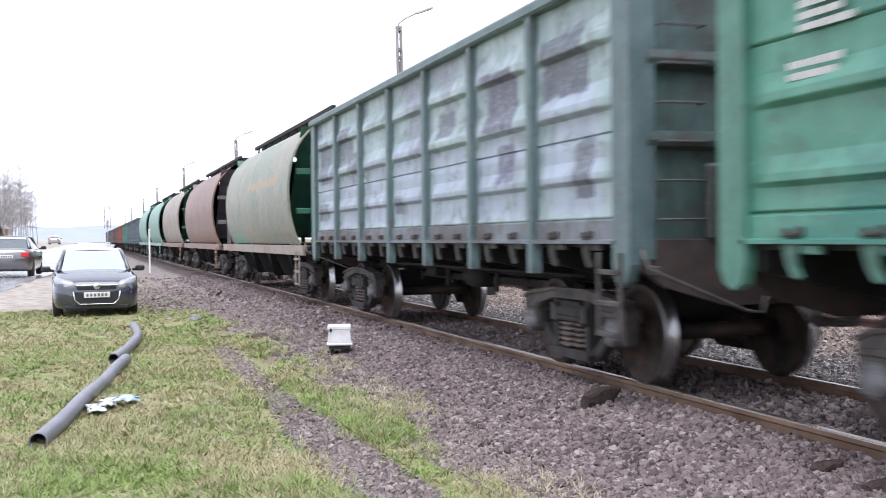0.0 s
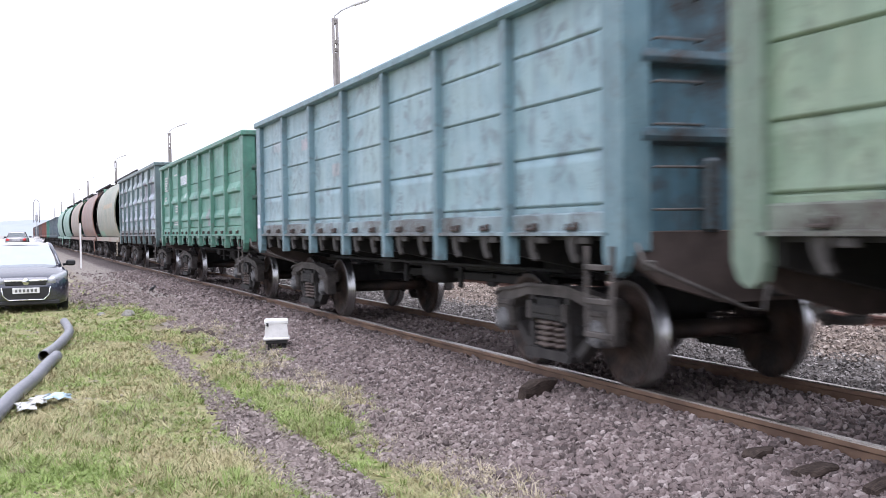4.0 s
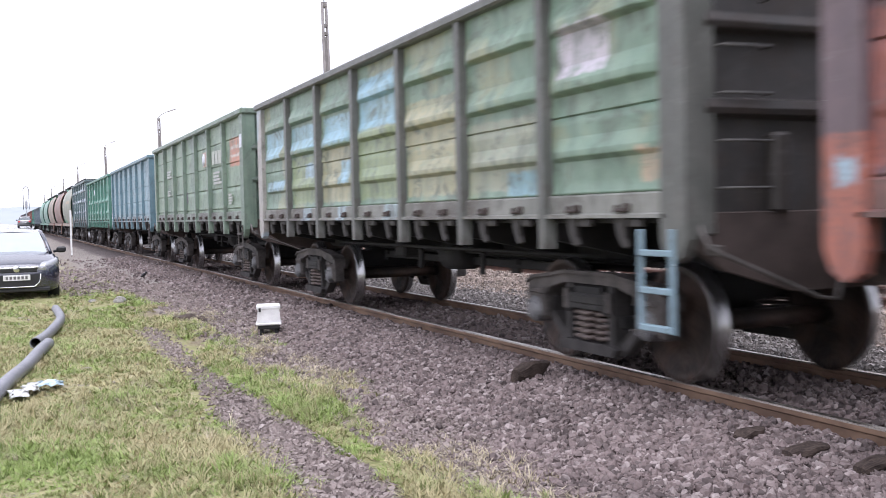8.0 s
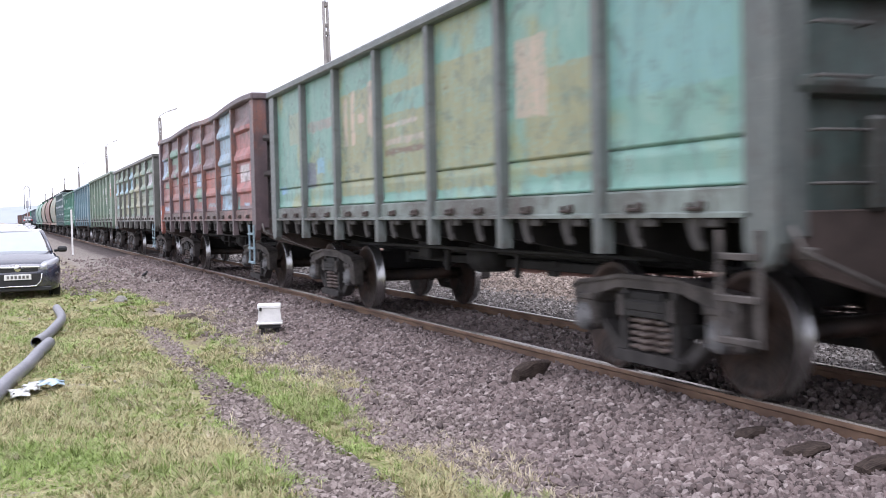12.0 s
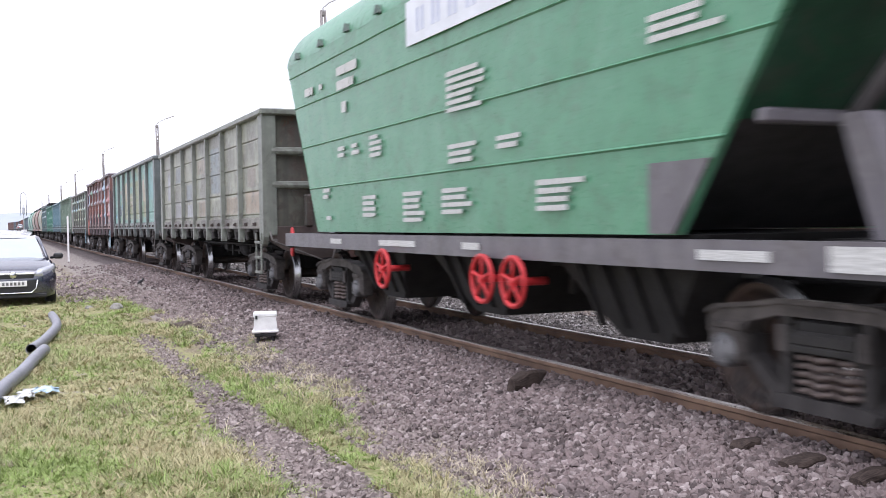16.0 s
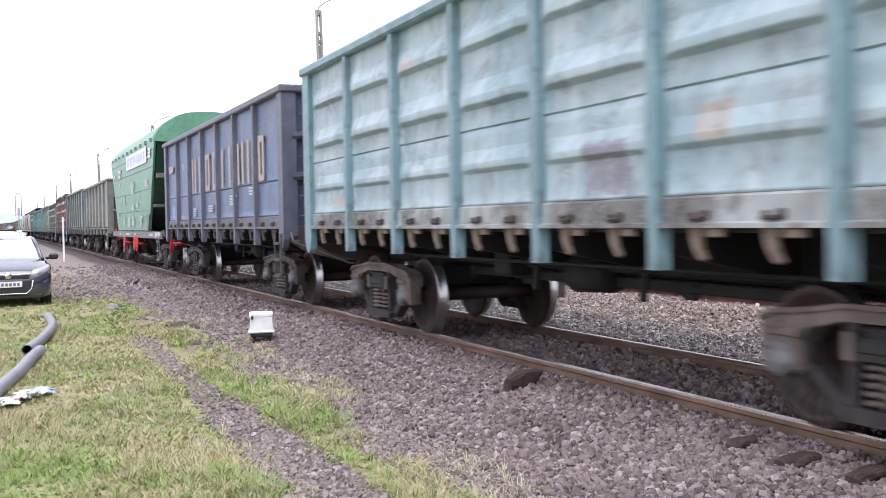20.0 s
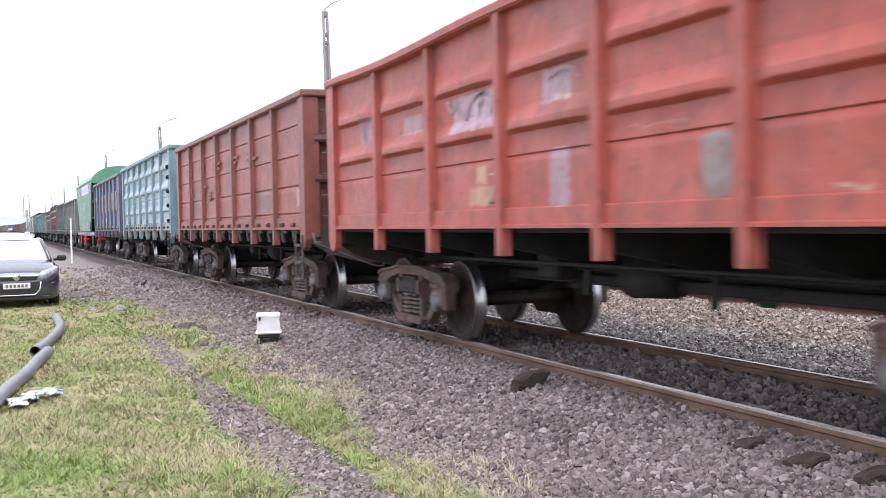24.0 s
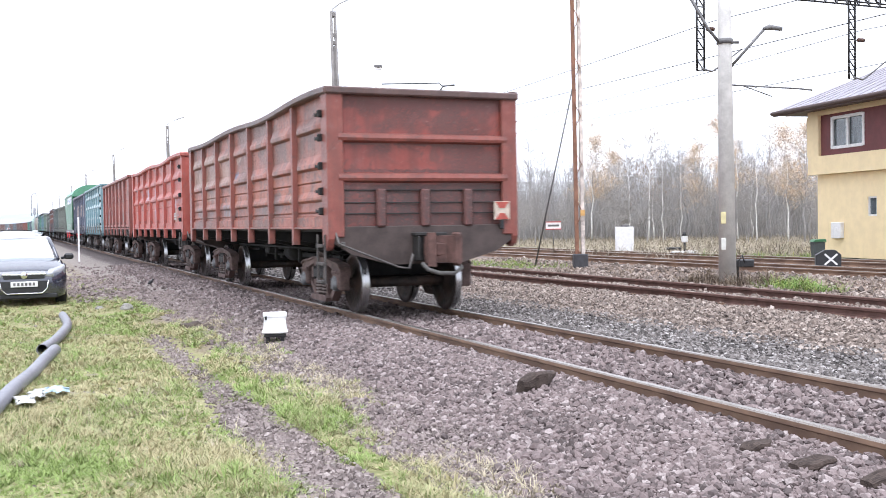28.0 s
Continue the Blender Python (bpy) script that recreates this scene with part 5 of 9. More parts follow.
P_PATCH_FRONT = wagon_paint("paint_two_tone_corner", (0.13, 0.095, 0.11), (0.17, 0.12, 0.13), 0.3, None, 0.5, ((5.8, 6.6, 0.9, 1.78, (0.40, 0.14, 0.10)), (6.05, 6.25, 1.5, 1.66, (0.36, 0.50, 0.60))), 0.4)
P_PATCH_POST = wagon_paint("paint_purple_brown_posts", (0.085, 0.062, 0.07), (0.12, 0.085, 0.092), 0.35, (0.20, 0.085, 0.065), 0.35, (), 0.4)
SKY, OCHRE, LIME = (0.32, 0.52, 0.64), (0.42, 0.39, 0.25), (0.30, 0.36, 0.20)
P_MOSS = wagon_paint("paint_moss_graffiti", (0.17, 0.26, 0.195), (0.23, 0.32, 0.245), 0.3, (0.30, 0.31, 0.20), 0.4,
                     ((-2.5, -0.95, 1.6, 2.7, OCHRE), (-0.8, 0.8, 1.6, 2.5, LIME), (1.0, 2.5, 1.6, 2.4, OCHRE), (2.7, 4.2, 1.6, 2.35, LIME), (-4.2, -2.7, 1.6, 2.3, (0.33, 0.34, 0.26)),
                      (-5.3, -4.5, 2.5, 2.95, (0.58, 0.53, 0.60)), (-0.75, 0.75, 2.5, 3.2, SKY), (0.95, 2.4, 2.42, 2.85, SKY), (2.75, 4.2, 2.45, 2.85, SKY), (4.7, 5.9, 2.4, 2.9, SKY),
                      (1.15, 1.65, 1.85, 2.2, SKY), (2.9, 3.4, 2.0, 2.25, (0.40, 0.55, 0.68)), (4.6, 5.9, 1.85, 2.05, (0.28, 0.45, 0.55)), (-4.3, -3.5, 1.55, 1.8, (0.22, 0.38, 0.45)), (-6.2, -5.7, 1.6, 1.9, (0.48, 0.36, 0.26))), 0.45)
S_MOSS = wagon_paint("dusty_grey_sill", (0.20, 0.205, 0.185), (0.27, 0.27, 0.245), 0.4, (0.10, 0.085, 0.075), 0.5, ((1.3, 1.7, 1.3, 1.6, (0.38, 0.48, 0.54)), (3.0, 3.5, 1.3, 1.6, (0.36, 0.46, 0.52)), (-0.7, -0.2, 1.3, 1.6, (0.36, 0.46, 0.50))), 0.4)
P_PALE_CORNER = wagon_paint("pale_pinkish_corner", (0.36, 0.35, 0.32), (0.44, 0.40, 0.385), 0.2, (0.36, 0.45, 0.52), 0.35, (), 0.35)
P_MOSS_POST = wagon_paint("paint_brown_grey_posts", (0.10, 0.105, 0.095), (0.14, 0.14, 0.13), 0.2, None, 0.5, (), 0.4)
P_LADDER = plain("pale_blue_ladder_paint", (0.22, 0.31, 0.36), 0.6, 0, 0.2)
P_SAGE = wagon_paint("paint_sage", (0.20, 0.285, 0.205), (0.26, 0.34, 0.245), 0.2, (0.13, 0.19, 0.15), 0.4,
                     ((-6.0, -4.72, 2.42, 3.0, (0.55, 0.21, 0.13)), (-5.8, -4.8, 2.60, 2.68, (0.62, 0.55, 0.50)), (-5.7, -4.8, 2.76, 2.85, (0.62, 0.55, 0.50)), (-0.5, 0.3, 2.4, 2.75, (0.20, 0.26, 0.20)),
                      (0.6, 1.3, 1.75, 2.1, (0.17, 0.13, 0.18))), 0.35)
P_SAGE_POST = wagon_paint("paint_sage_posts", (0.15, 0.215, 0.165), (0.19, 0.25, 0.195), 0.2, None, 0.5, (), 0.4)
P_BLUE = wagon_paint("paint_teal_blue", (0.21, 0.33, 0.38), (0.28, 0.40, 0.45), 0.32, (0.28, 0.40, 0.43), 0.4, ((2.7, 4.2, 1.565, 1.60, (0.22, 0.12, 0.08)), (-0.7, 0.6, 1.565, 1.59, (0.22, 0.12, 0.08)), (5.0, 5.9, 1.565, 1.60, (0.20, 0.12, 0.09)), (2.9, 3.3, 2.7, 2.9, (0.42, 0.36, 0.40)), (4.7, 5.2, 2.8, 3.0, (0.40, 0.42, 0.46)), (1.2, 1.6, 2.2, 2.4, (0.36, 0.34, 0.36))), 0.4)
P_BLUE_POST = wagon_paint("paint_teal_blue_posts", (0.12, 0.21, 0.25), (0.16, 0.26, 0.30), 0.2, None, 0.5, (), 0.3)
P_GREEN = wagon_paint("paint_mid_green", (0.085, 0.26, 0.19), (0.12, 0.31, 0.235), 0.1, (0.055, 0.20, 0.16), 0.4, ((-2.3, -1.75, 1.56, 2.0, (0.20, 0.17, 0.20)), (1.4, 1.75, 2.36, 2.5, (0.55, 0.58, 0.56))), 0.3)
ICE_BLOCKS = [(-5.75 + 1.723 * k, -4.55 + 1.723 * k, 1.58, 2.62 - 0.12 * (k % 3), (0.38, 0.43, 0.53)) for k in range(7)]
ICE_BLOTS = [(-5.5, -4.5, 2.55, 3.1, (0.08, 0.08, 0.12)), (-3.9, -3.0, 2.4, 3.0, (0.09, 0.08, 0.13)), (-3.8, -3.3, 1.9, 2.3, (0.10, 0.10, 0.16)), (-1.9, -1.3, 2.5, 2.8, (0.11, 0.11, 0.16)), (2.6, 3.3, 2.2, 2.7, (0.11, 0.11, 0.16)),
             (3.2, 4.3, 2.5, 3.1, (0.08, 0.08, 0.12)), (4.8, 5.8, 2.3, 3.0, (0.08, 0.09, 0.13)), (5.0, 5.9, 1.7, 2.0, (0.10, 0.11, 0.15)), (-5.6, -5.2, 1.7, 2.2, (0.10, 0.10, 0.14)), (0.2, 0.7, 1.7, 1.95, (0.12, 0.11, 0.17))]
P_ICE = wagon_paint("paint_ice_graffiti", (0.29, 0.39, 0.39), (0.43, 0.51, 0.53), 0.3, (0.24, 0.26, 0.33), 0.4, ICE_BLOCKS + ICE_BLOTS, 0.4)
P_ICE_POST = wagon_paint("paint_ice_posts", (0.09, 0.14, 0.145), (0.13, 0.19, 0.19), 0.25, None, 0.5, (), 0.35)
P_HOP_BEIGE = wagon_paint("paint_hopper_beige", (0.27, 0.27, 0.20), (0.33, 0.32, 0.25), 0.1, (0.22, 0.26, 0.20), 0.5,
                          ((2.3, 4.8, 1.27, 1.6, (0.14, 0.40, 0.28)), (-4.0, 1.0, 2.7, 2.95, (0.40, 0.29, 0.16))), 0.25)
P_HOP_RUST = wagon_paint("paint_hopper_rust", (0.24, 0.13, 0.095), (0.29, 0.17, 0.13), 0.25, (0.20, 0.13, 0.11), 0.5, (), 0.35)
P_HOP_TAN = wagon_paint("paint_hopper_tan", (0.29, 0.25, 0.19), (0.35, 0.30, 0.24), 0.12, (0.25, 0.19, 0.14), 0.4, (), 0.3)
P_HOP_MINT = wagon_paint("paint_hopper_mint", (0.19, 0.34, 0.275), (0.25, 0.40, 0.325), 0.08, None, 0.4, (), 0.25)
P_HOP_END = wagon_paint("paint_hopper_end_green", (0.025, 0.11, 0.07), (0.035, 0.14, 0.09), 0.2, None, 0.4, (), 0.3)
P_TANSILL = wagon_paint("paint_tan_sill", (0.30, 0.25, 0.19), (0.35, 0.30, 0.24), 0.3, (0.30, 0.16, 0.11), 0.3, (), 0.3)
P_STEEL = wagon_paint("paint_steel_blue", (0.115, 0.15, 0.175), (0.15, 0.19, 0.215), 0.25, None, 0.4, (), 0.35)
P_FARRED = wagon_paint("paint_far_red", (0.24, 0.085, 0.065), (0.28, 0.11, 0.085), 0.2, None, 0.4, (), 0.35)
P_FARBROWN = wagon_paint("paint_far_brown", (0.15, 0.085, 0.075), (0.19, 0.11, 0.10), 0.3, None, 0.4, (), 0.4)
P_RUSTY_LATCH = plain("tan_rusted_latch", (0.17, 0.13, 0.10), 0.8, 0.05, 0.45, 3.0, 0.3)
CREAM = plain("cream_letter_paint", (0.45, 0.355, 0.295), 0.65, 0, 0.35, 9, 0.05)
PANEL_WHITE = plain("white_painted_board", (0.68, 0.70, 0.76), 0.55, 0, 0.1, 2, 0.05)
FADED_BLUE = plain("faded_blue_paint", (0.47, 0.50, 0.64), 0.6, 0, 0.2, 3, 0.05)
DUSTY_BOGIE = plain("tan_dusted_cast_steel", (0.15, 0.12, 0.108), 0.85, 0.1, 0.5, 5, 0.4)
RUSTY_BOGIE = plain("rust_dusted_cast_steel", (0.125, 0.083, 0.074), 0.85, 0.1, 0.5, 5, 0.4)


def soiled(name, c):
    """The sill strip over the hatches: its paint darkened, with brown grime in blotches."""
    return wagon_paint("darkened_sill_" + name, [0.5 * v + 0.02 for v in c], [0.68 * v + 0.03 for v in c], 0.45, (0.07, 0.058, 0.052), 0.6, (), 0.55)


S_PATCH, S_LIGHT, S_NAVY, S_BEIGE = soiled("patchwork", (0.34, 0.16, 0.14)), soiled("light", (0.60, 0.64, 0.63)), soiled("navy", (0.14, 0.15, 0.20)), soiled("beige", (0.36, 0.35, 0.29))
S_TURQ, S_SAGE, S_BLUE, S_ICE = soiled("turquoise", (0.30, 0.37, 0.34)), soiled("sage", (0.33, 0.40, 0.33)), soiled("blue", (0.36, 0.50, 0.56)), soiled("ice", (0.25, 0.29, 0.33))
P_BROWN_POST = wagon_paint("paint_red_brown_posts", (0.21, 0.062, 0.05), (0.26, 0.085, 0.066), 0.3, None, 0.5, (), 0.4)
P_GREEN_POST = wagon_paint("paint_mid_green_posts", (0.07, 0.20, 0.15), (0.10, 0.25, 0.19), 0.15, None, 0.5, (), 0.35)


# End colours darkened for the shade between wagons, with grime in blotches.
def shaded_end(name, c):
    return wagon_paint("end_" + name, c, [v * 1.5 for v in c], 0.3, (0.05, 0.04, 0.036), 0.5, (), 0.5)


E_BLACK, E_SAGE, E_GREEN, E_ICE = shaded_end("black", (0.045, 0.042, 0.042)), shaded_end("sage", (0.095, 0.15, 0.115)), shaded_end("green", (0.03, 0.11, 0.085)), shaded_end("ice", (0.06, 0.10, 0.095))
E_NAVY, E_BLUE, E_RED, E_TURQ = shaded_end("navy", (0.055, 0.065, 0.11)), shaded_end("blue", (0.07, 0.14, 0.18)), shaded_end("red", (0.13, 0.045, 0.04)), shaded_end("turquoise", (0.06, 0.085, 0.08))

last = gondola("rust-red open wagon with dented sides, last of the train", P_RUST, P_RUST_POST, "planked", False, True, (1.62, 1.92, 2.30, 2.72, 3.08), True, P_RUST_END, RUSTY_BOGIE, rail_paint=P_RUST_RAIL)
couple(last, 13.92)
couple(gondola("bright orange-red open wagon with scrawled pale marks", P_ORANGE, P_ORANGE_POST, "high_ribbed", False, True, (1.62, 1.92, 2.30, 2.72, 3.08), True, None, RUSTY_BOGIE), 13.92)
couple(gondola("red-brown open wagon with rubbed markings", P_BROWN, P_BROWN_POST, "seamed", True, False, dusty=RUSTY_BOGIE, dark_end=E_RED, taller=0.07), 13.92)
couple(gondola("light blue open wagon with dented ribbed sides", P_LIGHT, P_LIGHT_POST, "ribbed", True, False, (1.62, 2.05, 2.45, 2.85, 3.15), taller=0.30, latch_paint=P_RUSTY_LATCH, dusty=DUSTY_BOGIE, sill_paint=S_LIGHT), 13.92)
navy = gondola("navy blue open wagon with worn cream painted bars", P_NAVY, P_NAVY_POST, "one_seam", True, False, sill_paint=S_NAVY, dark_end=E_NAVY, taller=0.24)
couple(navy, 13.92)
green_hopper = tall_hopper("bright green straight-sided hopper wagon with red handwheels", P_GREENHOP, P_GREENEND, P_SILL)
couple(green_hopper, 14.72)
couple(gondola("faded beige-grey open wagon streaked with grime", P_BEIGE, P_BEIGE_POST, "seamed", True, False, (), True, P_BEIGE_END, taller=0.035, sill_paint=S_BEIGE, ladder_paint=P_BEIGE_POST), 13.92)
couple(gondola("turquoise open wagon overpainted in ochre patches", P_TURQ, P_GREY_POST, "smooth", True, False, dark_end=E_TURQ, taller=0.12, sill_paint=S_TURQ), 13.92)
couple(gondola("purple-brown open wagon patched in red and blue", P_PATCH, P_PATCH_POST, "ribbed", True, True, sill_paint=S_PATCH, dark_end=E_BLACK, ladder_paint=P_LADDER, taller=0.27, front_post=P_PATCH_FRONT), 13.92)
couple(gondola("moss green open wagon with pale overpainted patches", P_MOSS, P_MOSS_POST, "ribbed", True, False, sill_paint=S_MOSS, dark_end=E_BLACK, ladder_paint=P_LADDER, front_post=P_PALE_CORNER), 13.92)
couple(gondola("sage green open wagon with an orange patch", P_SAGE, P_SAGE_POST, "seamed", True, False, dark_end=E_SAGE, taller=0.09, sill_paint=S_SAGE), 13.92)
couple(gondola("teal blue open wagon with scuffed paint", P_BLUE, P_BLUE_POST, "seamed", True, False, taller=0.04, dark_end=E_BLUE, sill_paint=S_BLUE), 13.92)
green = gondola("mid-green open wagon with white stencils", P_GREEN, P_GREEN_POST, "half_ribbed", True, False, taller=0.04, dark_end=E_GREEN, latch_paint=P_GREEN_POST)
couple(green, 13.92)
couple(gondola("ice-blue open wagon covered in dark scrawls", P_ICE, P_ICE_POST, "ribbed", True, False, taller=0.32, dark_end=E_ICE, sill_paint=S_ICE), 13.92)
couple(curved_hopper("faded beige barrel-sided hopper wagon", P_HOP_BEIGE, P_HOP_END, P_TANSILL, P_HOP_BEIGE), 14.72)
couple(curved_hopper("rusty brown barrel-sided hopper wagon", P_HOP_RUST, P_SILL, P_HOP_RUST, P_FARBROWN), 14.72)
couple(curved_hopper("tan barrel-sided hopper wagon", P_HOP_TAN, P_HOP_END, P_HOP_RUST, P_HOP_TAN), 14.72)
couple(curved_hopper("mint green barrel-sided hopper wagon", P_HOP_MINT, P_HOP_END, P_HOP_MINT, P_HOP_MINT), 14.72)
couple(curved_hopper("mint green barrel-sided hopper wagon", P_HOP_MINT, P_HOP_END, P_HOP_MINT, P_HOP_MINT), 14.72)
for paint, text in ((P_STEEL, "steel-blue open wagon far up the train"), (P_STEEL, "steel-blue open wagon far up the train"), (P_GREEN, "green open wagon far up the train"),
                    (P_FARRED, "red open wagon far up the train"), (P_FARRED, "red open wagon far up the train"), (P_FARBROWN, "dark brown open wagon far up the train"),
                    (P_FARBROWN, "dark brown open wagon far up the train"), (P_STEEL, "steel-blue open wagon far up the train"), (P_FARBROWN, "dark brown open wagon far up the train"),
                    (P_STEEL, "steel-blue open wagon far up the train"), (P_FARBROWN, "dark brown open wagon far up the train"), (P_FARBROWN, "dark brown open wagon far up the train")):
    couple(gondola(text, paint, None, "seamed", False, False, (), False), 13.92)

# ---- marks on the sides: worn stencils as plain bars ----
FACE = -HALF_W + 0.045


def stencil(w, y, z, lines, length, h=0.05, x=FACE, paint=None):
    """A block of small bars, as broken lines of worn writing."""
    rnd = random.Random(int(y * 97 + z * 31))
    rows = []
    for i in range(lines):
        at, end = y + length / 2, y + length / 2 - length * rnd.uniform(0.6, 1.0)
        while at > end:
            l = min(rnd.uniform(1.2, 4.5) * h, at - end + 0.01)
            rows.append((x, at - l / 2, z - i * h * 1.5, l, h * rnd.uniform(0.85, 1.0)))
            at -= l + h * 0.22
    bars(w, rows, paint)


for k in range(9):
    mid = 1.92 - 0.835 * k
    wide = (0.46, 0.44, 0.46, 0.48, 0.22, 0.44, 0.50, 0.48, 0.40)[k]
    rows = [(FACE, mid + 0.5 * wide - 0.065, 2.60, 0.13, 0.80)]
    if k != 4:
        rows.append((FACE, mid - 0.5 * wide + 0.065, 2.60, 0.13, 0.80))
    if k in (1, 2, 3, 8):
        rows += [(FACE, mid, z, wide - 0.26, 0.11) for z in (2.945, 2.255)]
    bars(navy, rows, CREAM, "letter_bar", "cream painted stroke")
stencil(navy, 5.1, 2.93, 1, 1.2, 0.20, paint=plain("worn_pale_letters", (0.40, 0.34, 0.30), 0.7, 0, 0.4, 14, 0.05))
for y, z, n, l in ((1.9, 1.82, 4, 0.45), (-0.1, 1.85, 3, 0.6), (-2.4, 2.0, 4, 0.7), (-4.0, 2.1, 3, 0.5)):
    stencil(navy, y, z, n, l, 0.035)
for y, z, n, l in ((5.2, 3.1, 6, 0.6), (3.2, 3.1, 1, 0.8), (3.1, 2.2, 3, 0.5), (3.2, 1.75, 2, 0.9), (5.3, 2.5, 3, 0.6)):
    stencil(green, y, z, n, l)
bars(green, [(FACE, 2.2 - 0.2 * k, 2.88, 0.13, 0.25) for k in range(7)], PANEL_WHITE, "letter_bar", "worn white letter block")
sage = TRAIN[10][0]
stencil(sage, 3.5, 2.75, 3, 0.8, 0.05)
stencil(sage, -4.9, 1.9, 4, 0.4, 0.04)
bars(sage, [(FACE, -3.12 - 0.36 * k, 2.76 - 0.005 * k, 0.28, 0.29) for k in range(3)], plain("worn_chalk_white", (0.50, 0.52, 0.48), 0.7, 0, 0.3, 14, 0.05), "letter_bar", "worn white letter block")
bars(sage, [(-HALF_W + 0.004, -6.18, 2.92, 0.2, 0.26)], PANEL_WHITE, "marking", "white plate on the corner post")
bars(sage, [(FACE + 0.01, -2.1, 2.78, 0.62, 0.34)], plain("worn_pinkish_sign", (0.46, 0.36, 0.31), 0.7, 0, 0.3, 8, 0.05), "marking", "pinkish painted sign")
stencil(sage, -3.6, 2.42, 4, 1.0, 0.05)
_b = bmesh.new()
lathe(_b, [(FACE - 0.004, 0.02), (FACE - 0.004, 0.14), (FACE + 0.01, 0.14)], "x", 20, (0, -1.92, 2.78))
part("round_sign", _b, PANEL_WHITE, sage, "round white painted sign")
stencil(sage, 3.6, 2.2, 3, 0.5, 0.04)
RUBBED = plain("rubbed_grey_letters", (0.24, 0.115, 0.10), 0.7, 0, 0.45, 12, 0.05)
for y, z in ((4.3, 2.85), (2.55, 2.85), (0.9, 2.8), (-0.9, 2.82), (-2.6, 2.8), (4.3, 2.3), (2.5, 2.35), (0.8, 2.32)):
    stencil(TRAIN[2][0], y, z, 2, 0.9, 0.07, paint=RUBBED)
bars(TRAIN[11][0], [(-HALF_W + 0.004, 6.18, 1.62, 0.18, 0.26)], PANEL_WHITE, "marking", "white stencilled square on the corner post")
stencil(TRAIN[2][0], 1.8, 2.2, 3, 0.6, paint=RUBBED)
stencil(TRAIN[1][0], -4.7, 1.8, 3, 0.5)


def scrawl(w, y0, y1, z0, z1, strokes, width, paint, seed):
    """Loops and zigzags of spray paint, as flat ribbons."""
    rnd = random.Random(seed)
    for _ in range(strokes):
        bm = bmesh.new()
        y, z = rnd.uniform(y0, y1), rnd.uniform(z0, z1)
        a, turn = rnd.uniform(0, 6.28), rnd.uniform(-0.9, 0.9)
        pts = []
        for i in range(rnd.randint(5, 12)):
            pts.append((y, z, a))
            y, z = y + 0.11 * math.cos(a), min(z1, max(z0, z + 0.15 * math.sin(a)))
            a += turn + rnd.uniform(-0.5, 0.5)
        rows = [[(FACE + 0.02, p + width / 2 * s * math.sin(q), r - width / 2 * s * math.cos(q)) for s in (-1, 1)] for p, r, q in pts]
        loft(bm, rows, smooth=False)
        part("spray_mark", bm, paint, w, "faded sprayed stroke")


SCRAWL_PALE = plain("pale_lilac_spray", (0.38, 0.27, 0.31), 0.6, 0, 0.3, 5, 0.05)
SCRAWL_TAN = plain("tan_spray", (0.42, 0.33, 0.26), 0.6, 0, 0.3, 5, 0.05)
scrawl(TRAIN[1][0], 0.95, 2.0, 2.36, 2.68, 5, 0.035, SCRAWL_PALE, 4)
scrawl(TRAIN[1][0], 4.4, 5.0, 2.48, 2.78, 3, 0.03, SCRAWL_PALE, 5)
scrawl(TRAIN[1][0], -0.3, 0.1, 2.45, 2.7, 2, 0.035, SCRAWL_PALE, 6)
scrawl(TRAIN[1][0], 1.05, 1.6, 1.6, 1.95, 2, 0.03, SCRAWL_TAN, 7)
scrawl(TRAIN[1][0], -5.6, -4.6, 1.75, 2.25, 2, 0.04, SCRAWL_PALE, 17)


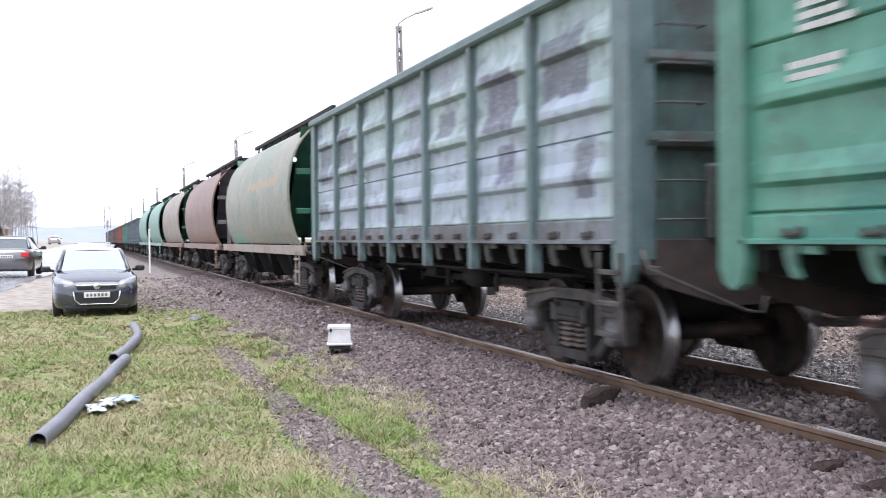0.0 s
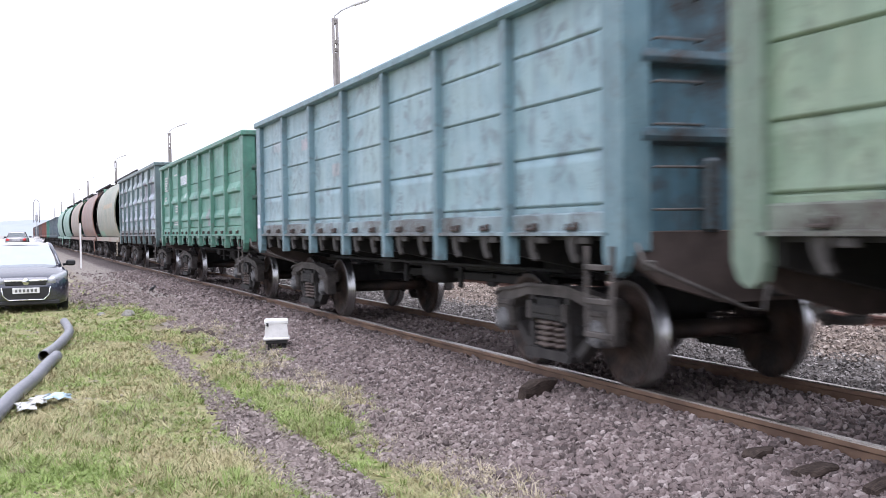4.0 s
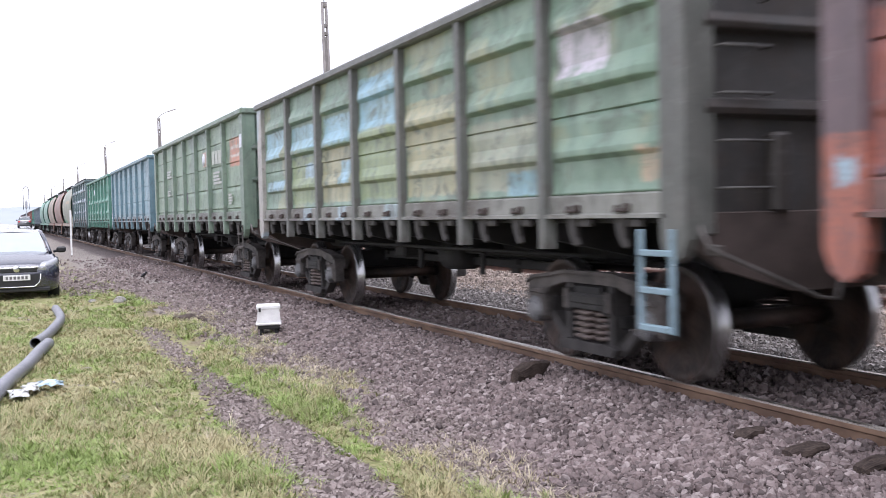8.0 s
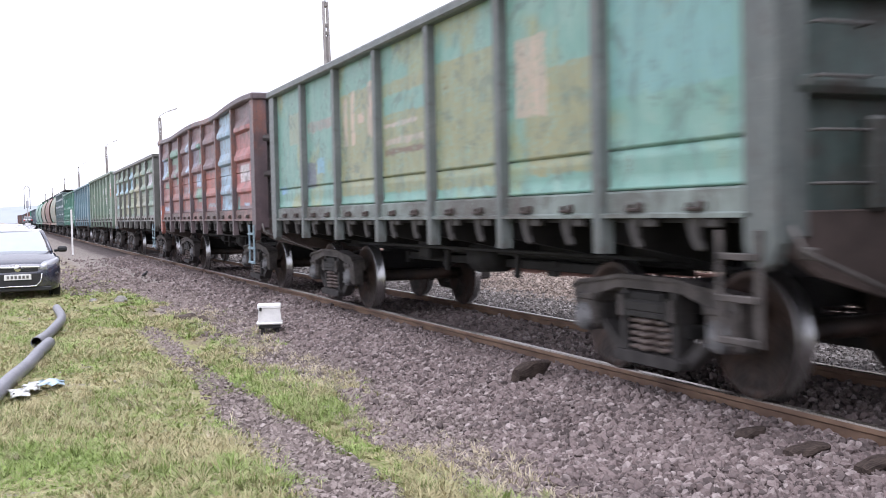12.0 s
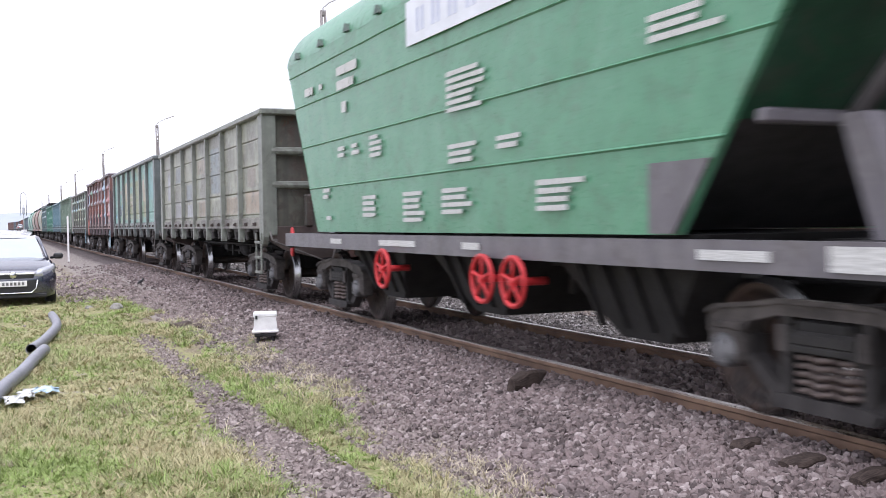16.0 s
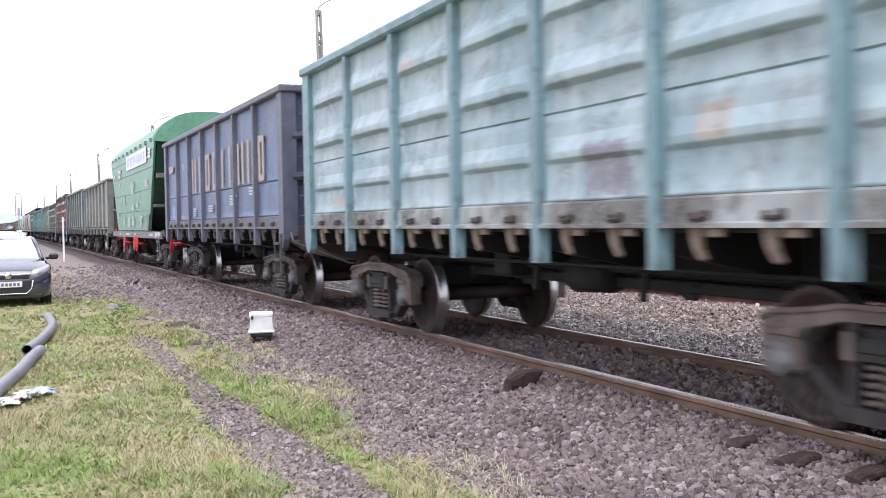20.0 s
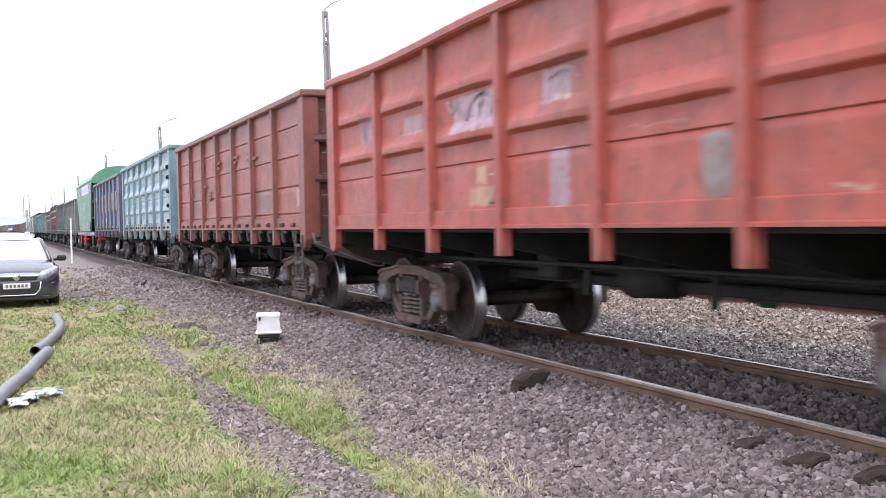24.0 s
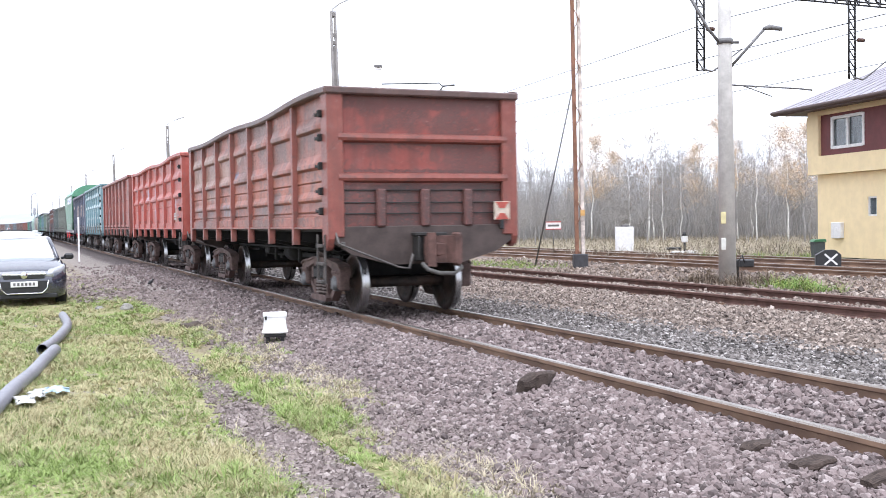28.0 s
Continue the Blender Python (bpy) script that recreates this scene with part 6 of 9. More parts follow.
def hopper_marks():
    w, x = green_hopper, -1.545
    slope = lambda z: -1.47 - 0.09 * (z - 1.3) / 2.65 - 0.012
    bm = bmesh.new()
    box(bm, (0, 0, 0), (0.008, 5.3, 0.5))
    hang("name_board", mesh_of(bm, "name_board", PANEL_WHITE), w, "white painted board with faded blue strokes", m=pose(slope(3.66) - 0.012, -1.75, 3.66, 0, 0, 0))
    for k in range(11):
        bars(w, [(slope(3.5) - 0.024, 0.55 - 0.44 * k, 3.66, 0.055, 0.26), (slope(3.5) - 0.024, 0.41 - 0.44 * k, 3.66, 0.055, 0.26)], FADED_BLUE, "letter_bar", "faded blue letter stroke")
    for y, z, n, l, h in ((3.1, 3.5, 2, 0.9, 0.13), (4.9, 3.4, 1, 0.5, 0.12), (4.3, 3.4, 1, 0.2, 0.08), (3.3, 3.0, 1, 0.2, 0.16), (3.5, 2.45, 2, 0.3, 0.06), (2.9, 2.45, 2, 0.3, 0.06), (2.1, 2.5, 4, 0.45, 0.05),
                         (-0.6, 2.95, 6, 0.9, 0.05), (-0.5, 2.2, 3, 0.75, 0.05), (-1.5, 2.2, 2, 0.5, 0.05), (2.4, 1.75, 4, 0.6, 0.05), (0.9, 1.75, 5, 0.7, 0.05),
                         (-0.3, 1.75, 4, 0.8, 0.05), (-2.4, 1.75, 4, 0.8, 0.05), (-4.7, 3.55, 1, 0.5, 0.07), (4.3, 1.9, 2, 0.3, 0.06), (4.2, 1.5, 1, 0.3, 0.06), (-4.2, 2.85, 3, 0.9, 0.05)):
        stencil(w, y, z, n, l, h, slope(z) - 0.016)
    bars(w, [(slope(3.5) - 0.016, -5.1, 3.66, 0.46, 0.3)], PANEL_WHITE, "marking", "white square with a red frame")
    bars(w, [(slope(3.5) - 0.022, -5.1, 3.62, 0.30, 0.03), (slope(3.5) - 0.022, -5.1, 3.72, 0.30, 0.03)], plain("faded_pink_paint", (0.5, 0.25, 0.25), 0.6), "marking")
    bars(w, [(-1.512, y, 1.17, l, 0.07) for y, l in ((3.9, 0.5), (1.5, 1.2), (-0.6, 0.4), (-4.6, 0.7))], MARKING)
    bars(w, [(-1.515, -6.0, 1.17, 1.1, 0.15)], MARKING)
    bm = bmesh.new()
    prism(bm, [(-3.97, 1.31), (-4.38, 1.82), (-3.68, 1.82), (-3.68, 1.31)], 0, -1.512, -1.49)
    part("corner_sheet", bm, P_SILL, w, "grey painted lower corner")


hopper_marks()


def tail_board():
    """The cream and red tail board on the last wagon, and the joints of its lower end planks."""
    for z in (1.575, 1.74, 1.93):
        bm = bmesh.new()
        box(bm, (0, -BODY + 0.075, z), (2 * HALF_W - 0.42, 0.02, 0.018), 0.003)
        part("end_joint", bm, SEAT_DARK, last)
    bm = bmesh.new()
    box(bm, (0, 0, 0), (0.30, 0.02, 0.32), 0.006)
    b = hang("tail_board", mesh_of(bm, "tail_board", plain("soiled_cream_board", (0.50, 0.42, 0.34), 0.7, 0, 0.3, 12, 0.1)), last, "cream tail board with red wedges", m=pose(1.27, -BODY - 0.04, 1.60) @ Matrix.Scale(0.9, 4))
    for s in (-1, 1):
        bm = bmesh.new()
        prism(bm, [(-0.13, s * 0.155), (0.13, s * 0.155), (0.05, s * 0.045), (-0.05, s * 0.045)], 1, -0.017, -0.008)
        part("red_wedge", bm, plain("faded_red_board", (0.36, 0.075, 0.055), 0.7, 0, 0.25, 9, 0.1), b)
    bm = bmesh.new()
    box(bm, (0, 0, -0.24), (0.07, 0.05, 0.16), 0.01)
    part("bracket", bm, BLACK_PLASTIC, b)


tail_board()


def motions():
    """All that moves: the train and its wheels, and the car on the road."""
    times = [0.0, 0.1] + [float(t) for t in range(1, 28)] + [27.9, 28.0]
    front = -1.71
    for w, length in TRAIN:
        mid = front + length / 2
        front += length
        far = mid + tail(28.0) > 280
        rows = []
        for t in times:
            y = tail(t) + mid
            turn = math.degrees(math.atan((bend(y + 1) - bend(y - 1)) / 2)) if far else 0.0
            rows.append((t, pose(LINE_X + (bend(y) if far else 0.0), y, 0, 0, 0, -turn)))
        walk(w, rows)
    for ws, y in WHEELSETS:
        step = math.degrees(SPEED * 0.1 / 0.4785)
        walk(ws, [(i / 10, pose(0, y, 0.4785, -step * i)) for i in range(281)])
    drive()

# ---- beside the line ----
def relay_box():
    """White cast cover on a dark pedestal beside the track."""
    x, y = 3.34, 13.97
    z = gz(x, y)
    t = thing("trackside_box", "white trackside box with a lidded cover on a dark pedestal", "box", m=pose(x, y, z, 0, 0, -14))
    bm = bmesh.new()
    for dx in (-0.1, 0.1):
        box(bm, (dx, 0, 0.05), (0.05, 0.24, 0.16), 0.01)
    box(bm, (0, 0, 0.11), (0.30, 0.30, 0.05), 0.01)
    part("pedestal", bm, DARK_STEEL, t, "dark iron pedestal")
    bm = bmesh.new()
    prism(bm, [(-0.17, 0.135), (0.17, 0.135), (0.145, 0.36), (-0.145, 0.36)], 1, -0.15, 0.15)
    part("cover", bm, WHITE_PAINT, t)
    bm = bmesh.new()
    box(bm, (0, 0, 0.155), (0.36, 0.34, 0.03), 0.01)
    part("flange", bm, WHITE_PAINT, t)
    bm = bmesh.new()
    box(bm, (0, 0, 0.385), (0.33, 0.31, 0.065), 0.015)
    part("lid", bm, WHITE_PAINT, t)
    bm = bmesh.new()
    box(bm, (-0.12, -0.16, 0.355), (0.03, 0.03, 0.05), 0.005)
    part("hasp", bm, DARK_STEEL, t)


relay_box()
PIPE = plain("grey_plastic_pipe", (0.20, 0.20, 0.225), 0.45, 0, 0.15, 2, 0.1)


def pipe(label, pts, r, open_end):
    """A thick-walled pipe along points on the ground."""
    t = thing("drain_pipe", label, "pipe")
    fine = []
    P = [Vector((x, y, gz(x, y) + r + dz)) for x, y, dz in pts]
    for i in range(len(P) - 1):
        a, b, c, d = P[max(i - 1, 0)], P[i], P[i + 1], P[min(i + 2, len(P) - 1)]
        for k in range(8):
            u = k / 8
            fine.append(0.5 * (2 * b + (c - a) * u + (2 * a - 5 * b + 4 * c - d) * u * u + (3 * b - a - 3 * c + d) * u ** 3))
    fine.append(P[-1])
    bm = bmesh.new()
    tube(bm, fine, r, 20, caps=False)
    tube(bm, fine[::-1], r * 0.9, 20, caps=False)
    bm.verts.ensure_lookup_table()
    n = len(fine)
    for outer, inner in ((0, 2 * n - 1), (n - 1, n)):
        a, b = bm.verts[outer * 20:outer * 20 + 20], bm.verts[inner * 20:inner * 20 + 20]
        for k in range(20):
            near_b = [min(b, key=lambda v: (v.co - a[j].co).length) for j in (k, (k + 1) % 20)]
            if near_b[0] is not near_b[1]:
                bm.faces.new((a[k], a[(k + 1) % 20], near_b[1], near_b[0]))
    part("pipe_wall", bm, PIPE, t, smooth=True)


pipe("long grey plastic pipe lying in the grass", [(-0.39, 8.56, 0.0), (-0.23, 9.65, 0), (-0.05, 10.8, 0), (0.16, 12.15, 0.0), (0.31, 13.1, 0.01), (0.45, 13.83, 0.02)], 0.072, True)
pipe("shorter bent grey plastic pipe lying in the grass", [(0.30, 14.0, 0.01), (0.47, 15.1, 0.0), (0.64, 16.2, 0.0), (0.76, 17.4, 0), (0.79, 18.4, 0), (0.77, 19.3, 0)], 0.072, True)
FILM_WHITE = plain("crumpled_white_film", (0.55, 0.55, 0.53), 0.5, 0, 0.1, 8, 0.3)
FILM_BLUE = plain("crumpled_blue_film", (0.45, 0.58, 0.68), 0.45, 0, 0.15, 8, 0.3)


def litter(x, y, sx, sy, material, seed, label):
    bm = bmesh.new()
    rows = []
    for i in range(9):
        row = []
        for j in range(9):
            px, py = x + (i / 8 - 0.5) * sx, y + (j / 8 - 0.5) * sy
            px += 0.07 * noise.noise(Vector((i * 0.5, j * 0.5, seed)))
            py += 0.10 * noise.noise(Vector((i * 0.5, j * 0.5, seed + 20)))
            row.append((px, py, gz(px, py) + 0.075 + 0.05 * abs(noise.noise(Vector((i * 0.6, j * 0.6, seed + 5)))) - 0.02 * ((i / 4 - 1) ** 2 + (j / 4 - 1) ** 2) * 0.5))
        rows.append(row)
    loft(bm, rows)
    ob = part("plastic_litter", bm, material, None, label)
    m = ob.modifiers.new("thickness", "SOLIDIFY")
    m.thickness = 0.004
    tagged(ob, category="litter")


litter(0.06, 10.22, 0.17, 0.40, FILM_WHITE, 3, "crumpled scrap of white plastic film in the grass")
litter(0.17, 10.50, 0.14, 0.34, FILM_WHITE, 8, "crumpled scrap of white plastic film in the grass")
litter(0.34, 10.60, 0.26, 0.24, FILM_BLUE, 5, "crumpled scrap of pale blue plastic film")



def lump(name, label, category, x, y, s, material, seed, flat=0.6):
    bm = bmesh.new()
    bmesh.ops.create_icosphere(bm, subdivisions=3, radius=1.0)
    for v in bm.verts:
        v.co *= 1 + 0.35 * noise.noise(v.co * 1.3 + Vector((seed, 0, 0))) + 0.12 * noise.noise(v.co * 4 + Vector((seed, 0, 0)))
        v.co = Vector((v.co.x * s[0], v.co.y * s[1], v.co.z * s[2]))
    ob = part(name, bm, material, None, label)
    ob.location = (x, y, gz(x, y) + s[2] * 0.3)
    tagged(ob, category=category)
    return ob


EARTH = plain("dark_turned_earth", (0.075, 0.055, 0.045), 0.95, 0, 0.35, 8, 0.8, 0.02)
STONE = plain("weathered_field_stone", (0.26, 0.25, 0.23), 0.9, 0, 0.25, 6, 0.5, 0.01)
lump("earth_mound", "small mound of dark turned earth on the gravel", "mound", 2.63, 16.6, (0.20, 0.24, 0.10), EARTH, 3)
lump("earth_mound", "small mound of dark turned earth on the gravel", "mound", 2.83, 16.5, (0.12, 0.14, 0.06), EARTH, 7)
lump("stone", "pale rounded stone in the turf", "stone", 2.02, 20.9, (0.11, 0.10, 0.10), STONE, 2)
lump("stone", "small pale stone in the turf", "stone", 1.55, 21.4, (0.08, 0.07, 0.05), STONE, 12)


def old_timber(x, y, l, w, h, rz, seed, label):
    """A worn sleeper end sticking out of the ballast."""
    bm = bmesh.new()
    rows = []
    for i in range(9):
        u = i / 8
        k = 0.35 + 0.65 * math.sin(math.pi * min(1.0, 0.12 + 0.95 * u)) ** 0.6
        row = []
        for j in range(10):
            q = j * math.tau / 10
            c, d = math.cos(q), math.sin(q)
            v = Vector(((u - 0.5) * l, 0.5 * w * k * math.copysign(abs(c) ** 0.6, c), 0.5 * h * k * math.copysign(abs(d) ** 0.6, d)))
            row.append(v + 0.022 * noise.noise_vector(v * 9 + Vector((seed, 0, 0))))
        rows.append(row)
    vs = loft(bm, rows, close=True, smooth=False)
    bm.faces.new(vs[0]), bm.faces.new(vs[-1])
    ob = part("old_sleeper_end", bm, DARK_TIMBER, None, label)
    ob.matrix_basis = pose(x, y, gz(x, y) + h * 0.45 + 0.012, 4, -7, rz)
    tagged(ob, category="timber")


old_timber(4.42, 8.25, 0.50, 0.16, 0.17, 24, 1, "split dark sleeper end lying on the ballast")
old_timber(4.50, 5.34, 0.25, 0.13, 0.07, 13, 4, "dark worn sleeper end in the ballast")
old_timber(4.48, 4.80, 0.28, 0.13, 0.07, -12, 6, "dark worn sleeper end in the ballast")
old_timber(4.56, 4.34, 0.28, 0.13, 0.07, 7, 9, "dark worn sleeper end in the ballast")



def bird(x, y):
    """A black bird on the ballast edge."""
    z = gz(x, y)
    t = thing("black_bird", "small black bird standing on the gravel", "bird", m=pose(x, y, z, 0, 0, 40) @ Matrix.Scale(0.72, 4))
    bm = bmesh.new()
    tube(bm, [(-0.16, 0, 0.12), (-0.08, 0, 0.15), (0.02, 0, 0.19), (0.10, 0, 0.23)], [0.02, 0.06, 0.065, 0.03], 8)
    part("body", bm, BLACK_PLASTIC, t)
    bm = bmesh.new()
    tube(bm, [(0.08, 0, 0.24), (0.12, 0, 0.27), (0.15, 0, 0.26), (0.19, 0, 0.25)], [0.025, 0.04, 0.03, 0.004], 8)
    part("head", bm, BLACK_PLASTIC, t)
    for s in (-0.02, 0.02):
        bm = bmesh.new()
        tube(bm, [(0.0, s, 0.16), (0.01, s, 0.0)], 0.008, 5)
        part("leg", bm, BLACK_PLASTIC, t)


bird(3.42, 28.6)


def marker_post():
    t = thing("marker_post", "slim white marker post beside the line", "post", m=pose(2.86, 51.5, gz(2.86, 51.5)))
    bm = bmesh.new()
    prism(bm, [(-0.04, -0.035), (0.04, -0.035), (0.04, 0.035), (-0.04, 0.035)], 2, 0, 2.05)
    part("post", bm, WHITE_PAINT, t)
    bm = bmesh.new()
    box(bm, (0, 0, 2.1), (0.09, 0.08, 0.12), 0.02)
    part("cap", bm, WHITE_PAINT, t)


marker_post()


# ---- lamp posts along the far side of the track ----
def lamp_post():
    t = thing("street_lamp", "leaning concrete lamp post with a bracket lamp", "street lamp", "lamps along the line")
    bm = bmesh.new()
    for s in (-1, 1):
        tube(bm, [(s * 0.10, 0, -1.6), (s * 0.065, 0, 8.0)], [0.06, 0.045], 6)
    prism(bm, [(-0.11, -1.6), (0.11, -1.6), (0.075, 6.9), (-0.075, 6.9)], 1, -0.03, 0.03)
    for z in (7.0, 7.25, 7.9):
        box(bm, (0, 0, z), (0.13, 0.09, 0.12), 0.01)
    part("post", bm, plain("dark_aged_concrete", (0.20, 0.185, 0.175), 0.9, 0, 0.25, 3, 0.4), t)
    bm = bmesh.new()
    tube(bm, [(0, 0, 7.8), (0, 0, 8.08), (0.2, -0.08, 8.25), (0.55, -0.22, 8.42)], 0.025, 6)
    # Bracket and lamp head are whitened for the sky's glare round them.
    part("bracket", bm, plain("glare_pale_bracket", (0.42, 0.42, 0.42), 0.5, 0, 0.1), t)
    bm = bmesh.new()
    tube(bm, [(0.5, -0.2, 8.4), (0.6, -0.24, 8.45), (0.95, -0.4, 8.58), (1.05, -0.44, 8.6)], [0.03, 0.06, 0.07, 0.03], 8)
    part("lamp_head", bm, plain("glare_pale_lamp_housing", (0.7, 0.7, 0.7), 0.5, 0, 0.1), t)
    return t


first = lamp_post()
first.matrix_basis = pose(9.68, 31.2, gz(9.55, 31.2) + 0.45, 0, -1.2, 8)
for x, y, dz, lean in ((9.5, 68.0, 0.3, -0.9), (9.45, 105.5, 1.0, -1.2), (9.4, 147.5, 1.1, -0.7), (9.4, 186, 1.0, 0), (9.0, 226, 0.6, 0), (9.0, 268, 0.4, 0.5)):
    copy_thing(first, pose(x, y, dz - 0.3, 0, lean, 8))


# ---- signal with its hooped ladder, far along the line ----
def far_signal():
    t = thing("railway_signal", "slim grey railway signal with a hooped ladder", "signal", m=pose(3.35, 186, 0))
    for s in (-1, 1):
        bm = bmesh.new()
        tube(bm, [(s * 0.45, 0, 3.6), (s * 0.45, 0, 7.0), (s * 0.2, 0, 7.45), (0, 0, 7.5)], 0.07, 6)
        part("hoop", bm, plain("pale_grey_steel", (0.36, 0.36, 0.38), 0.6, 0.2, 0.2), t)
    bm = bmesh.new()
    tube(bm, [(0, 0, -0.2), (0, 0, 5.4)], 0.09, 8)
    part("post", bm, plain("galvanised_steel", (0.42, 0.43, 0.44), 0.5, 0.5, 0.1), t)
    bm = bmesh.new()
    box(bm, (0, -0.05, 4.4), (0.42, 0.3, 1.2), 0.05)
    part("signal_head", bm, plain("pale_grey_steel", (0.36, 0.36, 0.38), 0.6, 0.2, 0.2), t)
    bm = bmesh.new()
    box(bm, (0, -0.1, 0.55), (0.85, 0.5, 1.3), 0.03)
    part("cabinet", bm, WHITE_PAINT, t, "white cabinet at its foot")


far_signal()


# ---- across the station: concrete mast, lattice mast, gantry, wires ----
RUSTED = plain("rusty_painted_steel", (0.22, 0.11, 0.07), 0.8, 0.1, 0.45, 3, 0.4)
PALE_STEEL = plain("flaking_white_steel", (0.56, 0.49, 0.44), 0.7, 0.1, 0.55, 4.0, 0.3)
GALV = plain("dull_galvanised_steel", (0.16, 0.155, 0.155), 0.6, 0.5, 0.25, 4, 0.2)


def concrete_mast():
    x, y = 16.87, 21.1
    t = thing("concrete_mast", "tall tapered concrete mast with a lamp arm", "mast", m=pose(x, y, gz(x, y), 0, -0.35, 0))
    bm = bmesh.new()
    tube(bm, [(0, 0, -0.1), (0, 0, 12.0)], [0.225, 0.12], 20)
    part("shaft", bm, CONCRETE, t)
    bm = bmesh.new()
    lathe(bm, [(6.15, 0.19), (6.15, 0.205), (6.28, 0.205), (6.28, 0.19)], "z", 16)
    tube(bm, [(-0.2, 0, 6.2), (0.36, -0.1, 6.2)], 0.035, 6)
    part("clamp", bm, GALV, t)
    bm = bmesh.new()
    tube(bm, [(0.15, 0, 5.55), (1.0, -0.35, 6.55)], 0.035, 6)
    part("lamp_arm", bm, GALV, t)
    bm = bmesh.new()
    tube(bm, [(0.95, -0.33, 6.53), (1.1, -0.4, 6.57), (1.4, -0.52, 6.52)], [0.04, 0.075, 0.05], 8)
    part("lamp_head", bm, GALV, t)
    bm = bmesh.new()
    tube(bm, [(-0.18, 0, 6.2), (-0.45, 0.1, 6.55), (-1.0, 0.3, 7.6)], 0.04, 6)
    part("stay_tube", bm, GALV, t)
    bm = bmesh.new()
    tube(bm, [(0.14, 0.0, 5.12), (1.9, -0.5, 5.02), (2.3, -0.6, 4.98)], 0.022, 5)
    tube(bm, [(0.5, -0.1, 5.09), (1.25, -0.3, 4.82)], 0.014, 5)
    part("steady_arm", bm, GALV, t)
    for z, c in ((1.72, (0.62, 0.55, 0.30)), (1.05, (0.58, 0.57, 0.52))):
        bm = bmesh.new()
        box(bm, (-0.13, -0.175, z), (0.17, 0.03, 0.3), 0.008, pose(0, 0, 0, 0, 0, -20))
        part("plate", bm, plain("plate_paint_%d" % (z * 100), c, 0.6, 0, 0.15), t)
    bm = bmesh.new()
    tube(bm, [(0.24, -0.1, -0.1), (0.27, -0.1, 0.6), (0.36, -0.14, 0.75), (0.42, -0.16, 0.55)], 0.025, 6)
    part("cable", bm, BLACK_PLASTIC, t)


concrete_mast()


def lattice_mast():
    x, y = 18.5, 31.2
    t = thing("lattice_mast", "rusty steel mast of two laced channels", "mast", m=pose(x, y, gz(x, y), 0, -0.5, -20))
    for s, m, lab in ((-1, RUSTED, "dark rusty channel"), (1, PALE_STEEL, "channel with flaking white paint")):
        bm = bmesh.new()
        a = [(-0.06, -0.08), (0.06, -0.08), (0.06, -0.06), (-0.03, -0.06), (-0.03, 0.06), (0.06, 0.06), (0.06, 0.08), (-0.06, 0.08)]
        prism(bm, [(s * 0.11 - s * px, py) for px, py in a], 2, -0.1, 12.5)
        part("channel", bm, m, t, lab)
    for k in range(14):
        bm = bmesh.new()
        z = 0.7 + 0.85 * k
        tube(bm, [(-0.1, -0.085, z), (0.1, -0.085, z + 0.45 * (1 if k % 2 else -1))], 0.018, 4)
        part("lacing_bar", bm, RUSTED, t)
    bm = bmesh.new()
    box(bm, (0, 0, 0.15), (0.5, 0.45, 0.7), 0.04)
    part("foot", bm, plain("dark_tarred_concrete", (0.05, 0.05, 0.055), 0.9), t, "dark tarred foot")
    bm = bmesh.new()
    tube(bm, [(-1.5, 0.9, 0.0), (-0.1, 0.0, 6.6)], 0.028, 5)
    part("guy_rod", bm, GALV, t)
    bm = bmesh.new()
    box(bm, (0.1, -0.1, 1.95), (0.16, 0.02, 0.2), 0.004)
    part("plate", bm, plain("orange_plate_paint", (0.6, 0.35, 0.12), 0.6, 0, 0.2), t)


lattice_mast()


def truss(bm, a, b, w, n, r=0.03):
    """A flat laced girder between two points, standing on edge."""
    a, b = Vector(a), Vector(b)
    up = Vector((0, 0, 1)) if abs((b - a).normalized().z) < 0.9 else Vector((1, 0, 0))
    tube(bm, [a, b], r, 5)
    tube(bm, [a + up * w, b + up * w], r, 5)
    for k in range(n):
        p, q = a.lerp(b, k / n), a.lerp(b, (k + 1) / n)
        tube(bm, [p, p + up * w], r * 0.6, 4)
        tube(bm, [p + up * w, q], r * 0.6, 4)


